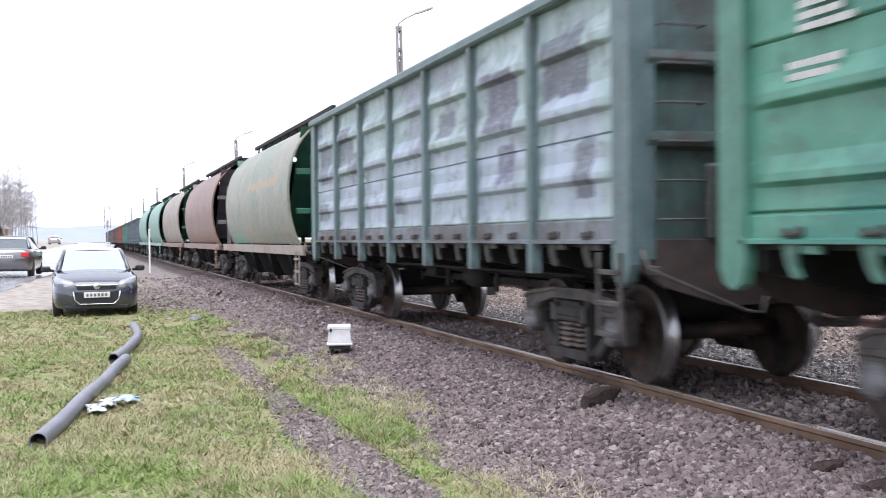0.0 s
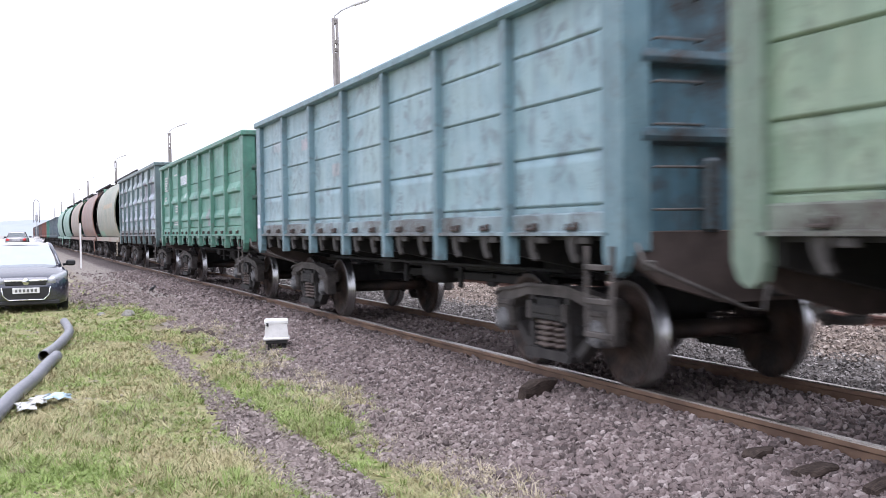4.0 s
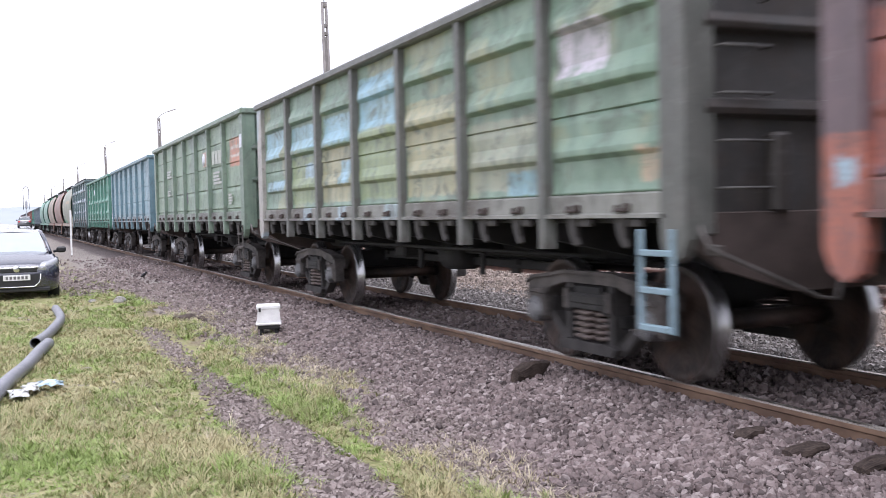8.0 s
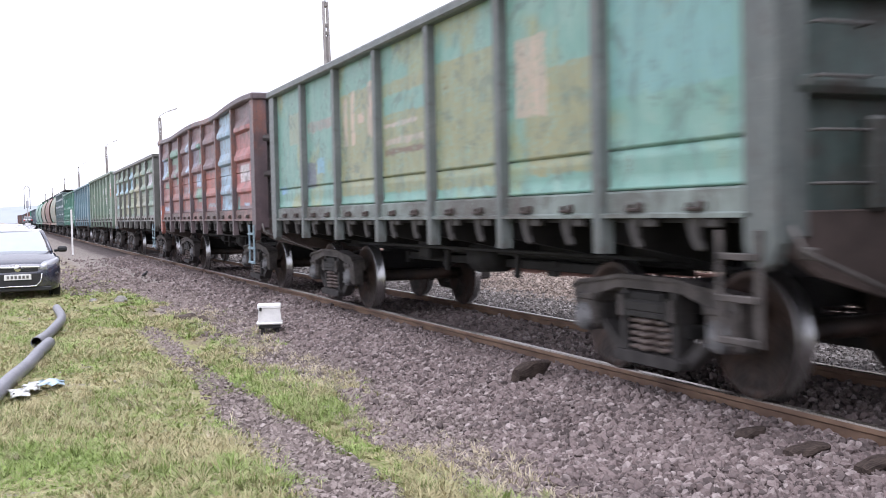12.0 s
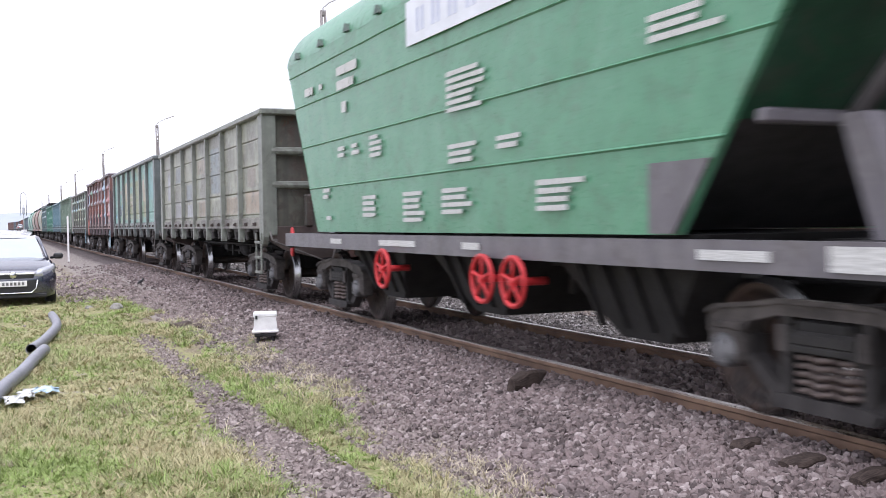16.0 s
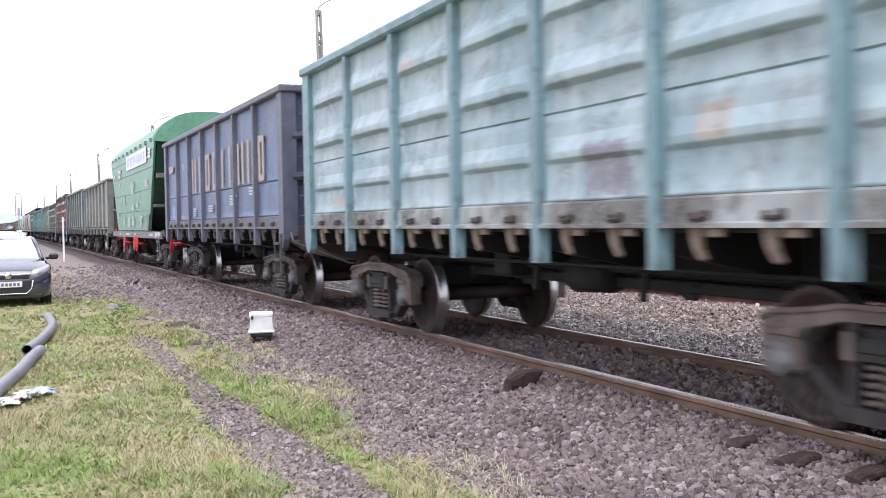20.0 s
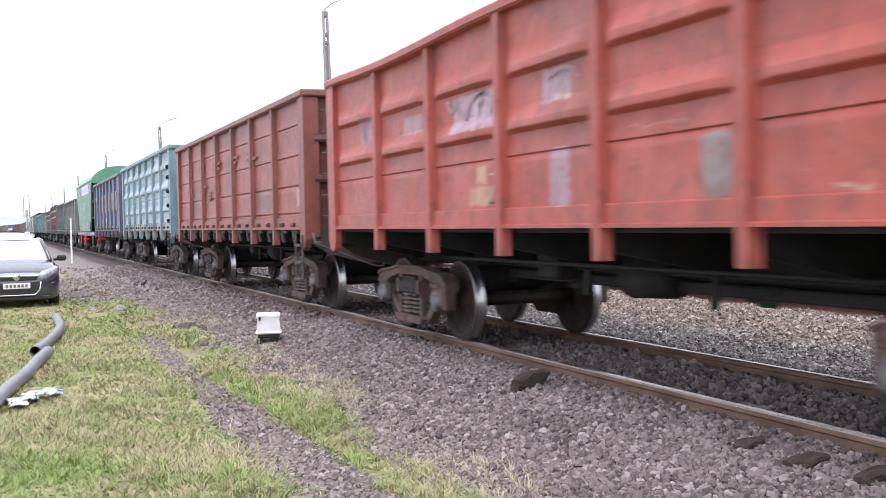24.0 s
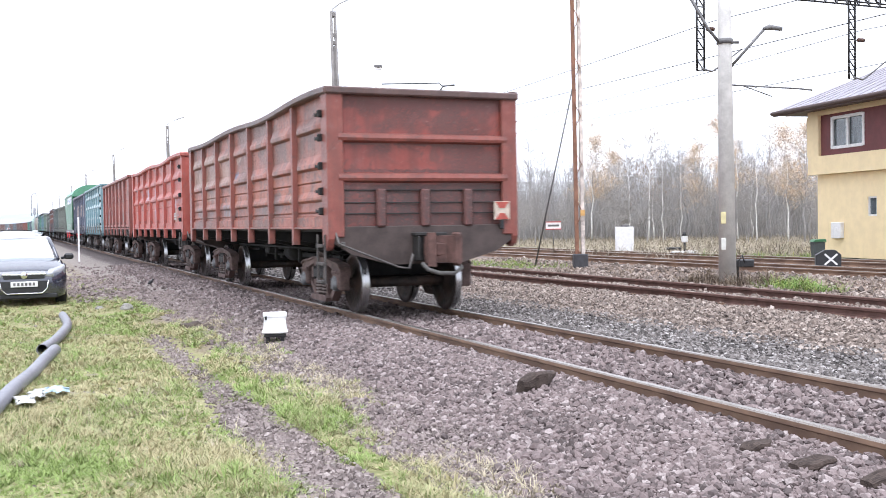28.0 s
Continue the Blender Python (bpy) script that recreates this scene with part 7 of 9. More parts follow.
def gantry():
    y = 26.0
    t = thing("catenary_gantry", "dark steel lattice gantry with hanging brackets", "gantry")
    bm = bmesh.new()
    truss(bm, (17.5, y, 8.62), (34.0, y, 8.62), 0.42, 34)
    part("girder", bm, DARK_STEEL, t)
    bm = bmesh.new()
    truss(bm, (17.5, y + 0.4, 8.62), (34.0, y + 0.4, 8.62), 0.42, 34)
    part("girder", bm, DARK_STEEL, t)
    for x in (17.6, 33.9):
        bm = bmesh.new()
        tube(bm, [(x, y + 0.2, -0.3), (x, y + 0.2, 9.1)], [0.2, 0.13], 12)
        if x > 20:
            part("leg", bm, CONCRETE, t)
        else:
            bm.free()
    for x in (19.75, 25.95):
        bm = bmesh.new()
        truss(bm, (x, y + 0.1, 6.05), (x, y + 0.1, 8.7), 0.28, 8, 0.035)
        part("hanging_bracket", bm, DARK_STEEL, t)
        bm = bmesh.new()
        tube(bm, [(x + 0.1, y, 6.1), (x + 0.45, y - 0.05, 6.02), (x + 0.62, y - 0.08, 6.12)], 0.03, 6)
        tube(bm, [(x + 0.62, y - 0.08, 6.12), (x + 1.5, y - 0.2, 6.75)], 0.025, 6)
        part("registration_arm", bm, GALV, t)
        bm = bmesh.new()
        for k in range(5):
            lathe(bm, [(-0.02, 0.01), (-0.01, 0.07), (0.01, 0.07), (0.02, 0.01)], "x", 8, (x + 0.32 + 0.06 * k, y, 7.35))
        part("insulator", bm, plain("brown_porcelain", (0.09, 0.045, 0.03), 0.3), t)


gantry()


def wires():
    """Contact and messenger wires over the station tracks."""
    t = thing("overhead_wires", "thin overhead wires strung along the tracks", "wires", kind="structure")
    for x, z0, sag in ((19.9, 6.4, 0.0), (20.3, 7.6, 0.6), (26.2, 6.4, 0.0), (26.5, 7.7, 0.6)):
        bm = bmesh.new()
        tube(bm, [(x, yy, z0 - sag * math.sin(math.pi * ((yy - 26) / 60 % 1.0))) for yy in np.arange(-34, 147, 6)], 0.012, 4)
        part("wire", bm, BLACK_PLASTIC, t)


wires()


def far_mast():
    """A twin-legged mast beyond the train, with a long bracket arm."""
    t = thing("catenary_mast", "far twin-legged mast with a long bracket arm", "mast", m=pose(20.1, 56.9, -0.25))
    for s in (-0.17, 0.17):
        bm = bmesh.new()
        tube(bm, [(s * 1.5, 0, 0), (s, 0, 11.0)], 0.05, 6)
        part("leg", bm, CONCRETE, t)
    for k in range(8):
        bm = bmesh.new()
        box(bm, (0, 0, 1.2 + 1.38 * k), (0.4, 0.08, 0.12), 0.01)
        part("tie_plate", bm, CONCRETE, t)
    bm = bmesh.new()
    tube(bm, [(0.17, 0, 9.95), (3.3, -1.4, 9.95), (3.5, -1.5, 9.75), (4.1, -1.75, 9.8)], 0.035, 5)
    part("bracket_arm", bm, BLACK_PLASTIC, t)
    bm = bmesh.new()
    box(bm, (0, 0, 11.0), (0.5, 0.14, 0.14), 0.02)
    part("cap_plate", bm, GALV, t)
    bm = bmesh.new()
    tube(bm, [(3.35, -1.42, 9.5), (3.55, -1.5, 9.78), (4.15, -1.78, 9.82)], 0.05, 5)
    part("steady_arm", bm, GALV, t)


far_mast()


# ---- small fittings across the tracks ----
def cabinet():
    t = thing("relay_cabinet", "white metal relay cabinet with a vent on top", "cabinet", m=pose(27.0, 41.4, -0.22, 0, 0, -30))
    bm = bmesh.new()
    box(bm, (0, 0, 0.66), (0.86, 0.5, 1.32), 0.02)
    part("body", bm, WHITE_PAINT, t)
    bm = bmesh.new()
    box(bm, (0, -0.255, 0.68), (0.76, 0.02, 1.16), 0.008)
    part("door", bm, WHITE_PAINT, t)
    bm = bmesh.new()
    box(bm, (0.05, 0, 1.37), (0.4, 0.3, 0.1), 0.02)
    part("vent", bm, GALV, t)
    bm = bmesh.new()
    box(bm, (-0.22, -0.27, 0.08), (0.16, 0.05, 0.14), 0.01)
    part("latch", bm, BLACK_PLASTIC, t)


cabinet()


def board_sign():
    t = thing("notice_board", "small white framed board on a post", "sign", m=pose(31.0, 55.5, -0.2, 0, 0, -28))
    bm = bmesh.new()
    tube(bm, [(0, 0.03, 0), (0, 0.03, 1.1)], 0.04, 6)
    part("post", bm, GALV, t)
    bm = bmesh.new()
    box(bm, (0, 0, 1.35), (0.92, 0.04, 0.48), 0.01)
    part("board", bm, WHITE_PAINT, t)
    for z in (1.13, 1.57):
        bm = bmesh.new()
        box(bm, (0, -0.03, z), (0.96, 0.03, 0.05), 0.006)
        part("frame", bm, RED_PAINT, t)
    bm = bmesh.new()
    box(bm, (0, -0.025, 1.35), (0.7, 0.01, 0.12))
    part("marking", bm, GALV, t, "grey bar of unreadable writing")


board_sign()


def point_lever(x, y, rz):
    t = thing("point_machine", "point lever with a black and white lantern on a pale base", "point lever", m=pose(x, y, -0.17, 0, 0, rz))
    bm = bmesh.new()
    box(bm, (0, 0, 0.12), (1.1, 0.4, 0.14), 0.02)
    part("base", bm, WHITE_PAINT, t)
    bm = bmesh.new()
    tube(bm, [(0, 0, 0.1), (0, 0, 0.6)], 0.05, 8)
    part("post", bm, BLACK_PLASTIC, t)
    bm = bmesh.new()
    box(bm, (0, 0, 0.72), (0.24, 0.24, 0.3), 0.04)
    part("lantern", bm, WHITE_PAINT, t)
    bm = bmesh.new()
    lathe(bm, [(0.86, 0.14), (0.95, 0.06), (1.0, 0.06), (1.02, 0.02)], "z", 10)
    part("lantern_cap", bm, BLACK_PLASTIC, t)
    bm = bmesh.new()
    box(bm, (-0.5, 0, 0.3), (0.7, 0.1, 0.1), 0.02)
    part("weight", bm, BLACK_PLASTIC, t)


point_lever(27.4, 37.2, -20)


def cross_box():
    t = thing("point_weight_box", "black box with a white painted cross", "box", m=pose(22.6, 23.6, -0.17, 0, 0, -38))
    bm = bmesh.new()
    prism(bm, [(-0.36, 0), (0.36, 0), (0.36, 0.46), (0.2, 0.60), (-0.1, 0.60), (-0.36, 0.44)], 1, -0.2, 0.2)
    part("body", bm, BLACK_PLASTIC, t)
    for a in (42, -42):
        bm = bmesh.new()
        box(bm, (0.07, -0.206, 0.32), (0.48, 0.008, 0.055), 0, Matrix.Translation((0.07, 0, 0.32)) @ pose(0, 0, 0, 0, a, 0) @ Matrix.Translation((-0.07, 0, -0.32)))
        part("cross_bar", bm, WHITE_PAINT, t, "white painted stroke")


cross_box()


def motor_box(x, y):
    t = thing("point_motor", "dark point motor on a bracket", "motor", m=pose(x, y, -0.17, 0, 0, -40))
    bm = bmesh.new()
    box(bm, (0, 0, 0.32), (0.62, 0.35, 0.22), 0.03)
    part("housing", bm, BLACK_PLASTIC, t)
    bm = bmesh.new()
    box(bm, (-0.2, 0, 0.1), (0.16, 0.2, 0.25), 0.02)
    part("foot", bm, DARK_STEEL, t)


motor_box(19.0, 23.1)


def bin_box():
    t = thing("waste_bin", "dark waste bin with a green lid by the wall", "bin", m=pose(27.2, 28.9, -0.12, 0, 0, -25) @ Matrix.Scale(0.75, 4))
    bm = bmesh.new()
    vs = loft(bm, [[(a * s, b * s, z) for a, b in ((-0.28, -0.28), (0.28, -0.28), (0.28, 0.28), (-0.28, 0.28))] for s, z in ((0.8, 0), (1.0, 0.85))], close=True, smooth=False)
    bm.faces.new(vs[0]), bm.faces.new(vs[1])
    gp = plain("green_plastic", (0.04, 0.15, 0.06), 0.5, 0, 0.2)
    part("body", bm, plain("dark_grey_plastic", (0.06, 0.07, 0.07), 0.5, 0, 0.2), t)
    bm = bmesh.new()
    prism(bm, [(-0.33, 0.86), (0.33, 0.86), (0.28, 0.98), (-0.2, 0.96)], 1, -0.33, 0.33)
    part("lid", bm, gp, t)


bin_box()


# ---- the signal box ----
def render_wall(name, c):
    t = Tree(name, 0.9, spec=0.2)
    big, mid, fine = t.noise(0.5, 3), t.noise(2.5, 4), t.noise(60, 4)
    run = t.noise(1.2, 4, stretch=(4, 4, 0.5))
    col = t.mix(t.ramp(mid, 0.3, 0.7), [v * 0.92 for v in c], c)
    col = t.mix(t.ramp(run, 0.58, 0.8, 0, 0.35), col, [v * 0.72 for v in c])
    t.color(col).bump(fine, 0.3, 0.004)
    return t.m


def signal_box():
    """Two storeys of ochre render with an overhanging upper floor and a hipped sheet roof.
    In its own space the track side is x = 0, its far end y = 0, and it reaches to -y."""
    WALL = render_wall("ochre_render", (0.86, 0.70, 0.43))
    BAND = plain("maroon_boarding", (0.14, 0.035, 0.035), 0.6, 0, 0.2, 3, 0.2)
    ROOF = plain("grey_roof_sheet", (0.33, 0.31, 0.345), 0.6, 0.1, 0.15, 2, 0.2)
    FASCIA = plain("dark_brown_fascia", (0.07, 0.04, 0.035), 0.6, 0, 0.2)
    h = thing("signal_box", "ochre rendered two-storey signal box with maroon window band", "house", m=pose(29.75, 31.6, -0.15, 0, 0, -9))
    L, D = 11.0, 6.0
    # lower wall with a small slit window
    wy, wz, ww, wh = -3.35, 1.95, 0.52, 0.72
    bm = bmesh.new()
    for a, b, lo, hi in ((-L, wy - ww / 2, 0, 3.25), (wy + ww / 2, 0, 0, 3.25), (wy - ww / 2, wy + ww / 2, 0, wz - wh / 2), (wy - ww / 2, wy + ww / 2, wz + wh / 2, 3.25)):
        box(bm, (0.15, (a + b) / 2, (lo + hi) / 2), (0.3, b - a, hi - lo))
    box(bm, (D / 2, -0.15, 1.62), (D - 0.3, 0.3, 3.25))
    box(bm, (D / 2, -L + 0.15, 1.62), (D - 0.3, 0.3, 3.25))
    box(bm, (D - 0.15, -L / 2, 1.62), (0.3, L, 3.25))
    part("lower_wall", bm, WALL, h)
    win = thing("slit_window", "", "")
    win.parent = h
    bm = bmesh.new()
    for dy in (-ww / 2 + 0.03, ww / 2 - 0.03):
        box(bm, (0.06, wy + dy, wz), (0.06, 0.06, wh), 0.005)
    for dz in (-wh / 2 + 0.03, wh / 2 - 0.03):
        box(bm, (0.06, wy, wz + dz), (0.06, ww - 0.12, 0.06), 0.005)
    part("frame", bm, WHITE_PAINT, win)
    bm = bmesh.new()
    box(bm, (0.10, wy, wz), (0.02, ww - 0.1, wh - 0.1))
    part("pane", bm, GLASS, win)
    # upper storey: apron, recessed window band, lintel
    o = -0.26
    bm = bmesh.new()
    box(bm, (D / 2, -L / 2, 3.62), (D + 0.52, L + 0.52, 0.72))
    part("apron_wall", bm, WALL, h)
    bm = bmesh.new()
    box(bm, (o + 0.2, -0.065, 4.78), (0.4, 0.77, 1.6))
    box(bm, (o + 0.2, -L / 2, 5.72), (0.4, L + 0.52, 0.28))
    box(bm, (D / 2, 0.17, 4.9), (D, 0.3, 1.8))
    box(bm, (D / 2, -L - 0.17, 4.9), (D, 0.3, 1.8))
    box(bm, (D + 0.17, -L / 2, 4.9), (0.3, L + 0.6, 1.8))
    part("upper_wall", bm, WALL, h)
    bm = bmesh.new()
    y0 = -0.45
    for a, b, lo, hi in ((y0 - 0.68, y0, 3.98, 5.58), (y0 - 5.2, y0 - 2.66, 3.98, 5.58), (y0 - 2.66, y0 - 0.68, 3.98, 4.22), (y0 - 2.66, y0 - 0.68, 5.45, 5.58), (-L, y0 - 7.2, 3.98, 5.58), (y0 - 7.2, y0 - 5.2, 3.98, 4.22), (y0 - 7.2, y0 - 5.2, 5.45, 5.58)):
        box(bm, (o + 0.22, (a + b) / 2, (lo + hi) / 2), (0.2, b - a, hi - lo))
    part("window_band", bm, BAND, h, "maroon boarded band between the windows")
    for a, b in ((y0 - 2.66, y0 - 0.68), (y0 - 7.2, y0 - 5.2)):
        w = thing("casement_window", "", "")
        w.parent = h
        m = (a + b) / 2
        for yy in (a + 0.04, b - 0.04, m):
            bm = bmesh.new()
            box(bm, (o + 0.13, yy, 4.835), (0.09, 0.13, 1.23), 0.01)
            part("frame", bm, WHITE_PAINT, w)
        for zz in (4.26, 5.41):
            bm = bmesh.new()
            box(bm, (o + 0.13, m, zz), (0.08, b - a - 0.2, 0.12), 0.01)
            part("frame", bm, WHITE_PAINT, w)
        for yy in ((a + m) / 2, (b + m) / 2):
            bm = bmesh.new()
            box(bm, (o + 0.19, yy, 4.835), (0.015, (b - a) / 2 - 0.1, 1.1))
            part("pane", bm, GLASS, w)
    bm = bmesh.new()
    box(bm, (o + 0.7, -L / 2, 4.8), (0.05, L - 0.5, 1.6))
    part("inner_wall", bm, plain("dim_interior", (0.3, 0.3, 0.3), 0.9), h)
    # roof
    e, z0, z1 = 1.15, 5.86, 7.9
    x0, x1, ya, yb = o - e + 0.3, D + 0.32 + e, 0.32 + e, -L - 0.32 - e
    c = [(x0, yb, z0), (x1, yb, z0), (x1, ya, z0), (x0, ya, z0)]
    r0, r1 = ((x0 + x1) / 2, yb + 3.6, z1), ((x0 + x1) / 2, ya - 3.6, z1)
    bm = bmesh.new()
    n = 40
    rows = []
    for k in range(n + 1):
        u = k / n
        p, q = Vector(c[0]).lerp(Vector(c[3]), u), Vector(r0).lerp(Vector(r1), u)
        for up in ((0.0, 0.03) if k % 2 else (0.03, 0.0)):
            rows.append([p + Vector((0, 0, up)), q + Vector((0, 0, up))])
    loft(bm, rows, smooth=False)
    for quad in ((c[1], c[2], r1, r0), (c[0], c[1], r0), (c[2], c[3], r1)):
        bm.faces.new([bm.verts.new(w) for w in quad])
    part("roof", bm, ROOF, h)
    bm = bmesh.new()
    box(bm, ((x0 + x1) / 2, (ya + yb) / 2, z0 - 0.06), (x1 - x0 - 0.1, ya - yb - 0.1, 0.06))
    part("soffit", bm, FASCIA, h)
    bm = bmesh.new()
    tube(bm, [(x0, yb, z0 - 0.02), (x0, ya, z0 - 0.02), (x1, ya, z0 - 0.02)], 0.085, 8)
    part("gutter", bm, FASCIA, h)
    bm = bmesh.new()
    box(bm, (x0 + 0.05, (ya + yb) / 2, z0 - 0.05), (0.04, ya - yb, 0.2), 0.005)
    part("fascia", bm, FASCIA, h)
    bm = bmesh.new()
    box(bm, (-0.09, -1.4, 1.05), (0.18, 0.6, 0.62), 0.02)
    box(bm, (-0.19, -1.45, 1.1), (0.02, 0.16, 0.12), 0.004)
    part("meter_box", bm, WHITE_PAINT, h, "white meter box on the wall")
    bm = bmesh.new()
    box(bm, (o - 0.03, -5.6, 3.6), (0.03, 1.5, 0.42), 0.008)
    part("station_sign", bm, plain("blue_sign_enamel", (0.04, 0.08, 0.25), 0.4, 0, 0.1), h, "blue sign on the apron")
    bm = bmesh.new()
    box(bm, (o - 0.05, -5.6, 3.6), (0.008, 0.9, 0.14))
    part("marking", bm, WHITE_PAINT, h, "white bar of lettering")


signal_box()


# ---- cars ----
def car_shell(bm, stations):
    rows = []
    for y, w, lo, hi in stations:
        half = [(0.0, hi + 0.025), (0.45 * w, hi + 0.018), (0.78 * w, hi - 0.005), (0.93 * w, hi - 0.05), (0.985 * w, hi - 0.14), (w, (hi + lo) / 2 + 0.04),
                (0.985 * w, lo + 0.16), (0.95 * w, lo + 0.05), (0.82 * w, lo), (0.0, lo)]
        rows.append([(-a, y, z) for a, z in half] + [(a, y, z) for a, z in reversed(half[1:-1])])
    vs = loft(bm, rows, close=True)
    bm.faces.new(vs[0]), bm.faces.new(vs[-1])


def make_car(label, paint, kind, m):
    """A car, front to -y, on its wheels at z = 0."""
    c = thing("car", label, "car", m=m)
    tail_y = 2.06 if kind == "hatch" else 2.32
    deck = 1.0 if kind == "hatch" else 1.02
    st = [(-2.12, 0.56, 0.34, 0.66), (-2.08, 0.70, 0.26, 0.735), (-1.98, 0.80, 0.21, 0.785), (-1.75, 0.86, 0.19, 0.845), (-1.45, 0.876, 0.19, 0.92), (-1.05, 0.878, 0.19, 0.99),
          (-0.7, 0.876, 0.19, 0.99), (0.2, 0.876, 0.19, 0.985), (1.2, 0.876, 0.19, deck), (tail_y - 0.35, 0.86, 0.21, deck), (tail_y - 0.1, 0.80, 0.26, deck - 0.03), (tail_y, 0.70, 0.34, deck - 0.1)]
    bm = bmesh.new()
    car_shell(bm, st)
    part("body", bm, paint, c, smooth=True)
    top = 1.46
    rb = 1.55 if kind == "hatch" else 1.15
    ra = 1.98 if kind == "hatch" else 1.75
    prof = [(-1.0, 0.97, 0.72), (-0.55, 1.25, 0.655), (-0.28, 1.40, 0.61), (0.1, top - 0.01, 0.585), (0.6, top, 0.58), (1.1, top - 0.03, 0.58), (rb, top - 0.12, 0.60), (ra, deck - 0.01, 0.72)]
    bm = bmesh.new()
    loft(bm, [[(u * w, y, z + 0.03 * (1 - u * u)) for u in (-1, -0.5, 0, 0.5, 1)] for y, z, w in prof[2:7]])
    part("roof", bm, paint, c)
    bm = bmesh.new()
    loft(bm, [[(u * w, y - 0.05 * (1 - u * u), z + 0.015) for u in (-0.94, -0.5, 0, 0.5, 0.94)] for y, z, w in prof[:3]])
    part("windscreen", bm, SCREEN, c, "windscreen coloured pale for the mirrored sky")
    bm = bmesh.new()
    loft(bm, [[(u * w, y + 0.04 * (1 - u * u), z + 0.01) for u in (-0.94, -0.5, 0, 0.5, 0.94)] for y, z, w in prof[6:]])
    part("rear_window", bm, GLASS, c)
    for s in (-1, 1):
        bm = bmesh.new()
        lower = [(s * 0.80, y, 0.965) for y in (-0.85, -0.3, 0.5, 1.1, ra - 0.35)]
        upper = [(s * (w + 0.02), y, z - 0.05) for y, z, w in (prof[1], prof[3], prof[4], prof[5], prof[6])]
        loft(bm, [lower, upper])
        part("side_window", bm, GLASS, c)
        bm = bmesh.new()
        tube(bm, [(s * 0.745, -1.02, 0.97), (s * 0.67, -0.55, 1.26), (s * 0.615, -0.27, 1.41), (s * 0.59, 0.3, top - 0.02), (s * 0.585, 1.0, top - 0.04), (s * 0.60, rb, top - 0.12), (s * 0.74, ra, deck)], 0.04, 6)
        part("roof_pillar", bm, paint, c)
        bm = bmesh.new()
        tube(bm, [(s * 0.84, -0.62, 0.98), (s * 0.96, -0.66, 1.0)], 0.03, 6)
        box(bm, (s * 1.0, -0.66, 1.02), (0.2, 0.11, 0.13), 0.035)
        part("wing_mirror", bm, BLACK_PLASTIC, c)
        bm = bmesh.new()
        lens = [[(s * 0.40, -2.135, 0.655), (s * 0.56, -2.115, 0.64), (s * 0.71, -2.02, 0.65), (s * 0.83, -1.86, 0.70), (s * 0.865, -1.66, 0.775)],
                [(s * 0.44, -2.10, 0.745), (s * 0.58, -2.06, 0.775), (s * 0.72, -1.96, 0.81), (s * 0.82, -1.80, 0.845), (s * 0.86, -1.58, 0.87)],
                [(s * 0.50, -1.99, 0.80), (s * 0.62, -1.94, 0.825), (s * 0.72, -1.84, 0.855), (s * 0.79, -1.70, 0.88), (s * 0.83, -1.52, 0.90)]]
        loft(bm, lens)
        ob = part("headlamp", bm, LAMP_GLASS, c, "clear headlamp")
        ob.modifiers.new("depth", "SOLIDIFY").thickness = 0.06
        bm = bmesh.new()
        box(bm, (s * 0.63, tail_y - 0.06, 0.80), (0.28, 0.16, 0.2), 0.04)
        part("tail_lamp", bm, RED_PAINT, c, "red tail lamp")
        bm = bmesh.new()
        box(bm, (s * 0.60, -2.035, 0.46), (0.24, 0.06, 0.16), 0.03)
        part("fog_recess", bm, BLACK_PLASTIC, c)
    bm = bmesh.new()
    box(bm, (0, -2.11, 0.655), (0.80, 0.05, 0.11), 0.02)
    g = part("grille", bm, BLACK_PLASTIC, c)
    bm = bmesh.new()
    box(bm, (0, -2.135, 0.70), (0.84, 0.03, 0.035), 0.01)
    part("chrome_bar", bm, CHROME, g)
    bm = bmesh.new()
    lathe(bm, [(-2.165, 0.01), (-2.165, 0.065), (-2.14, 0.075), (-2.14, 0.01)], "y", 18, (0, 0, 0.68))
    part("round_badge", bm, CHROME, g, "plain round badge")
    bm = bmesh.new()
    prism(bm, [(-0.44, 0.40), (-0.34, 0.30), (0.34, 0.30), (0.44, 0.40), (0.46, 0.56), (-0.46, 0.56)], 1, -2.13, -2.06)
    part("air_intake", bm, BLACK_PLASTIC, c)
    bm = bmesh.new()
    tube(bm, [(-0.47, -2.14, 0.57), (-0.44, -2.14, 0.40), (-0.34, -2.14, 0.305), (0.34, -2.14, 0.305), (0.44, -2.14, 0.40), (0.47, -2.14, 0.57)], 0.014, 6)
    part("chrome_trim", bm, CHROME, c)
    bm = bmesh.new()
    box(bm, (0, -2.05, 0.245), (1.3, 0.12, 0.09), 0.02)
    part("lower_bumper", bm, BLACK_PLASTIC, c)
    for y, nm in ((-2.15, "number_plate"), (tail_y + 0.03, "number_plate")):
        bm = bmesh.new()
        box(bm, (0, y, 0.50 if y < 0 else 0.74), (0.52, 0.02, 0.115), 0.004)
        p = part(nm, bm, WHITE_PAINT, c, "white number plate")
        for k in range(6):
            bm = bmesh.new()
            box(bm, (-0.19 + 0.075 * k, y + (0.013 if y > 0 else -0.013), 0.50 if y < 0 else 0.74), (0.045, 0.004, 0.06))
            part("plate_bar", bm, GALV, p)
    bm = bmesh.new()
    box(bm, (0, 0.4, 0.75), (1.45, 2.2, 0.45), 0.05)
    for x in (-0.36, 0.36):
        box(bm, (x, 0.1, 1.05), (0.42, 0.14, 0.55), 0.05)
    part("seats", bm, BLACK_PLASTIC, c)
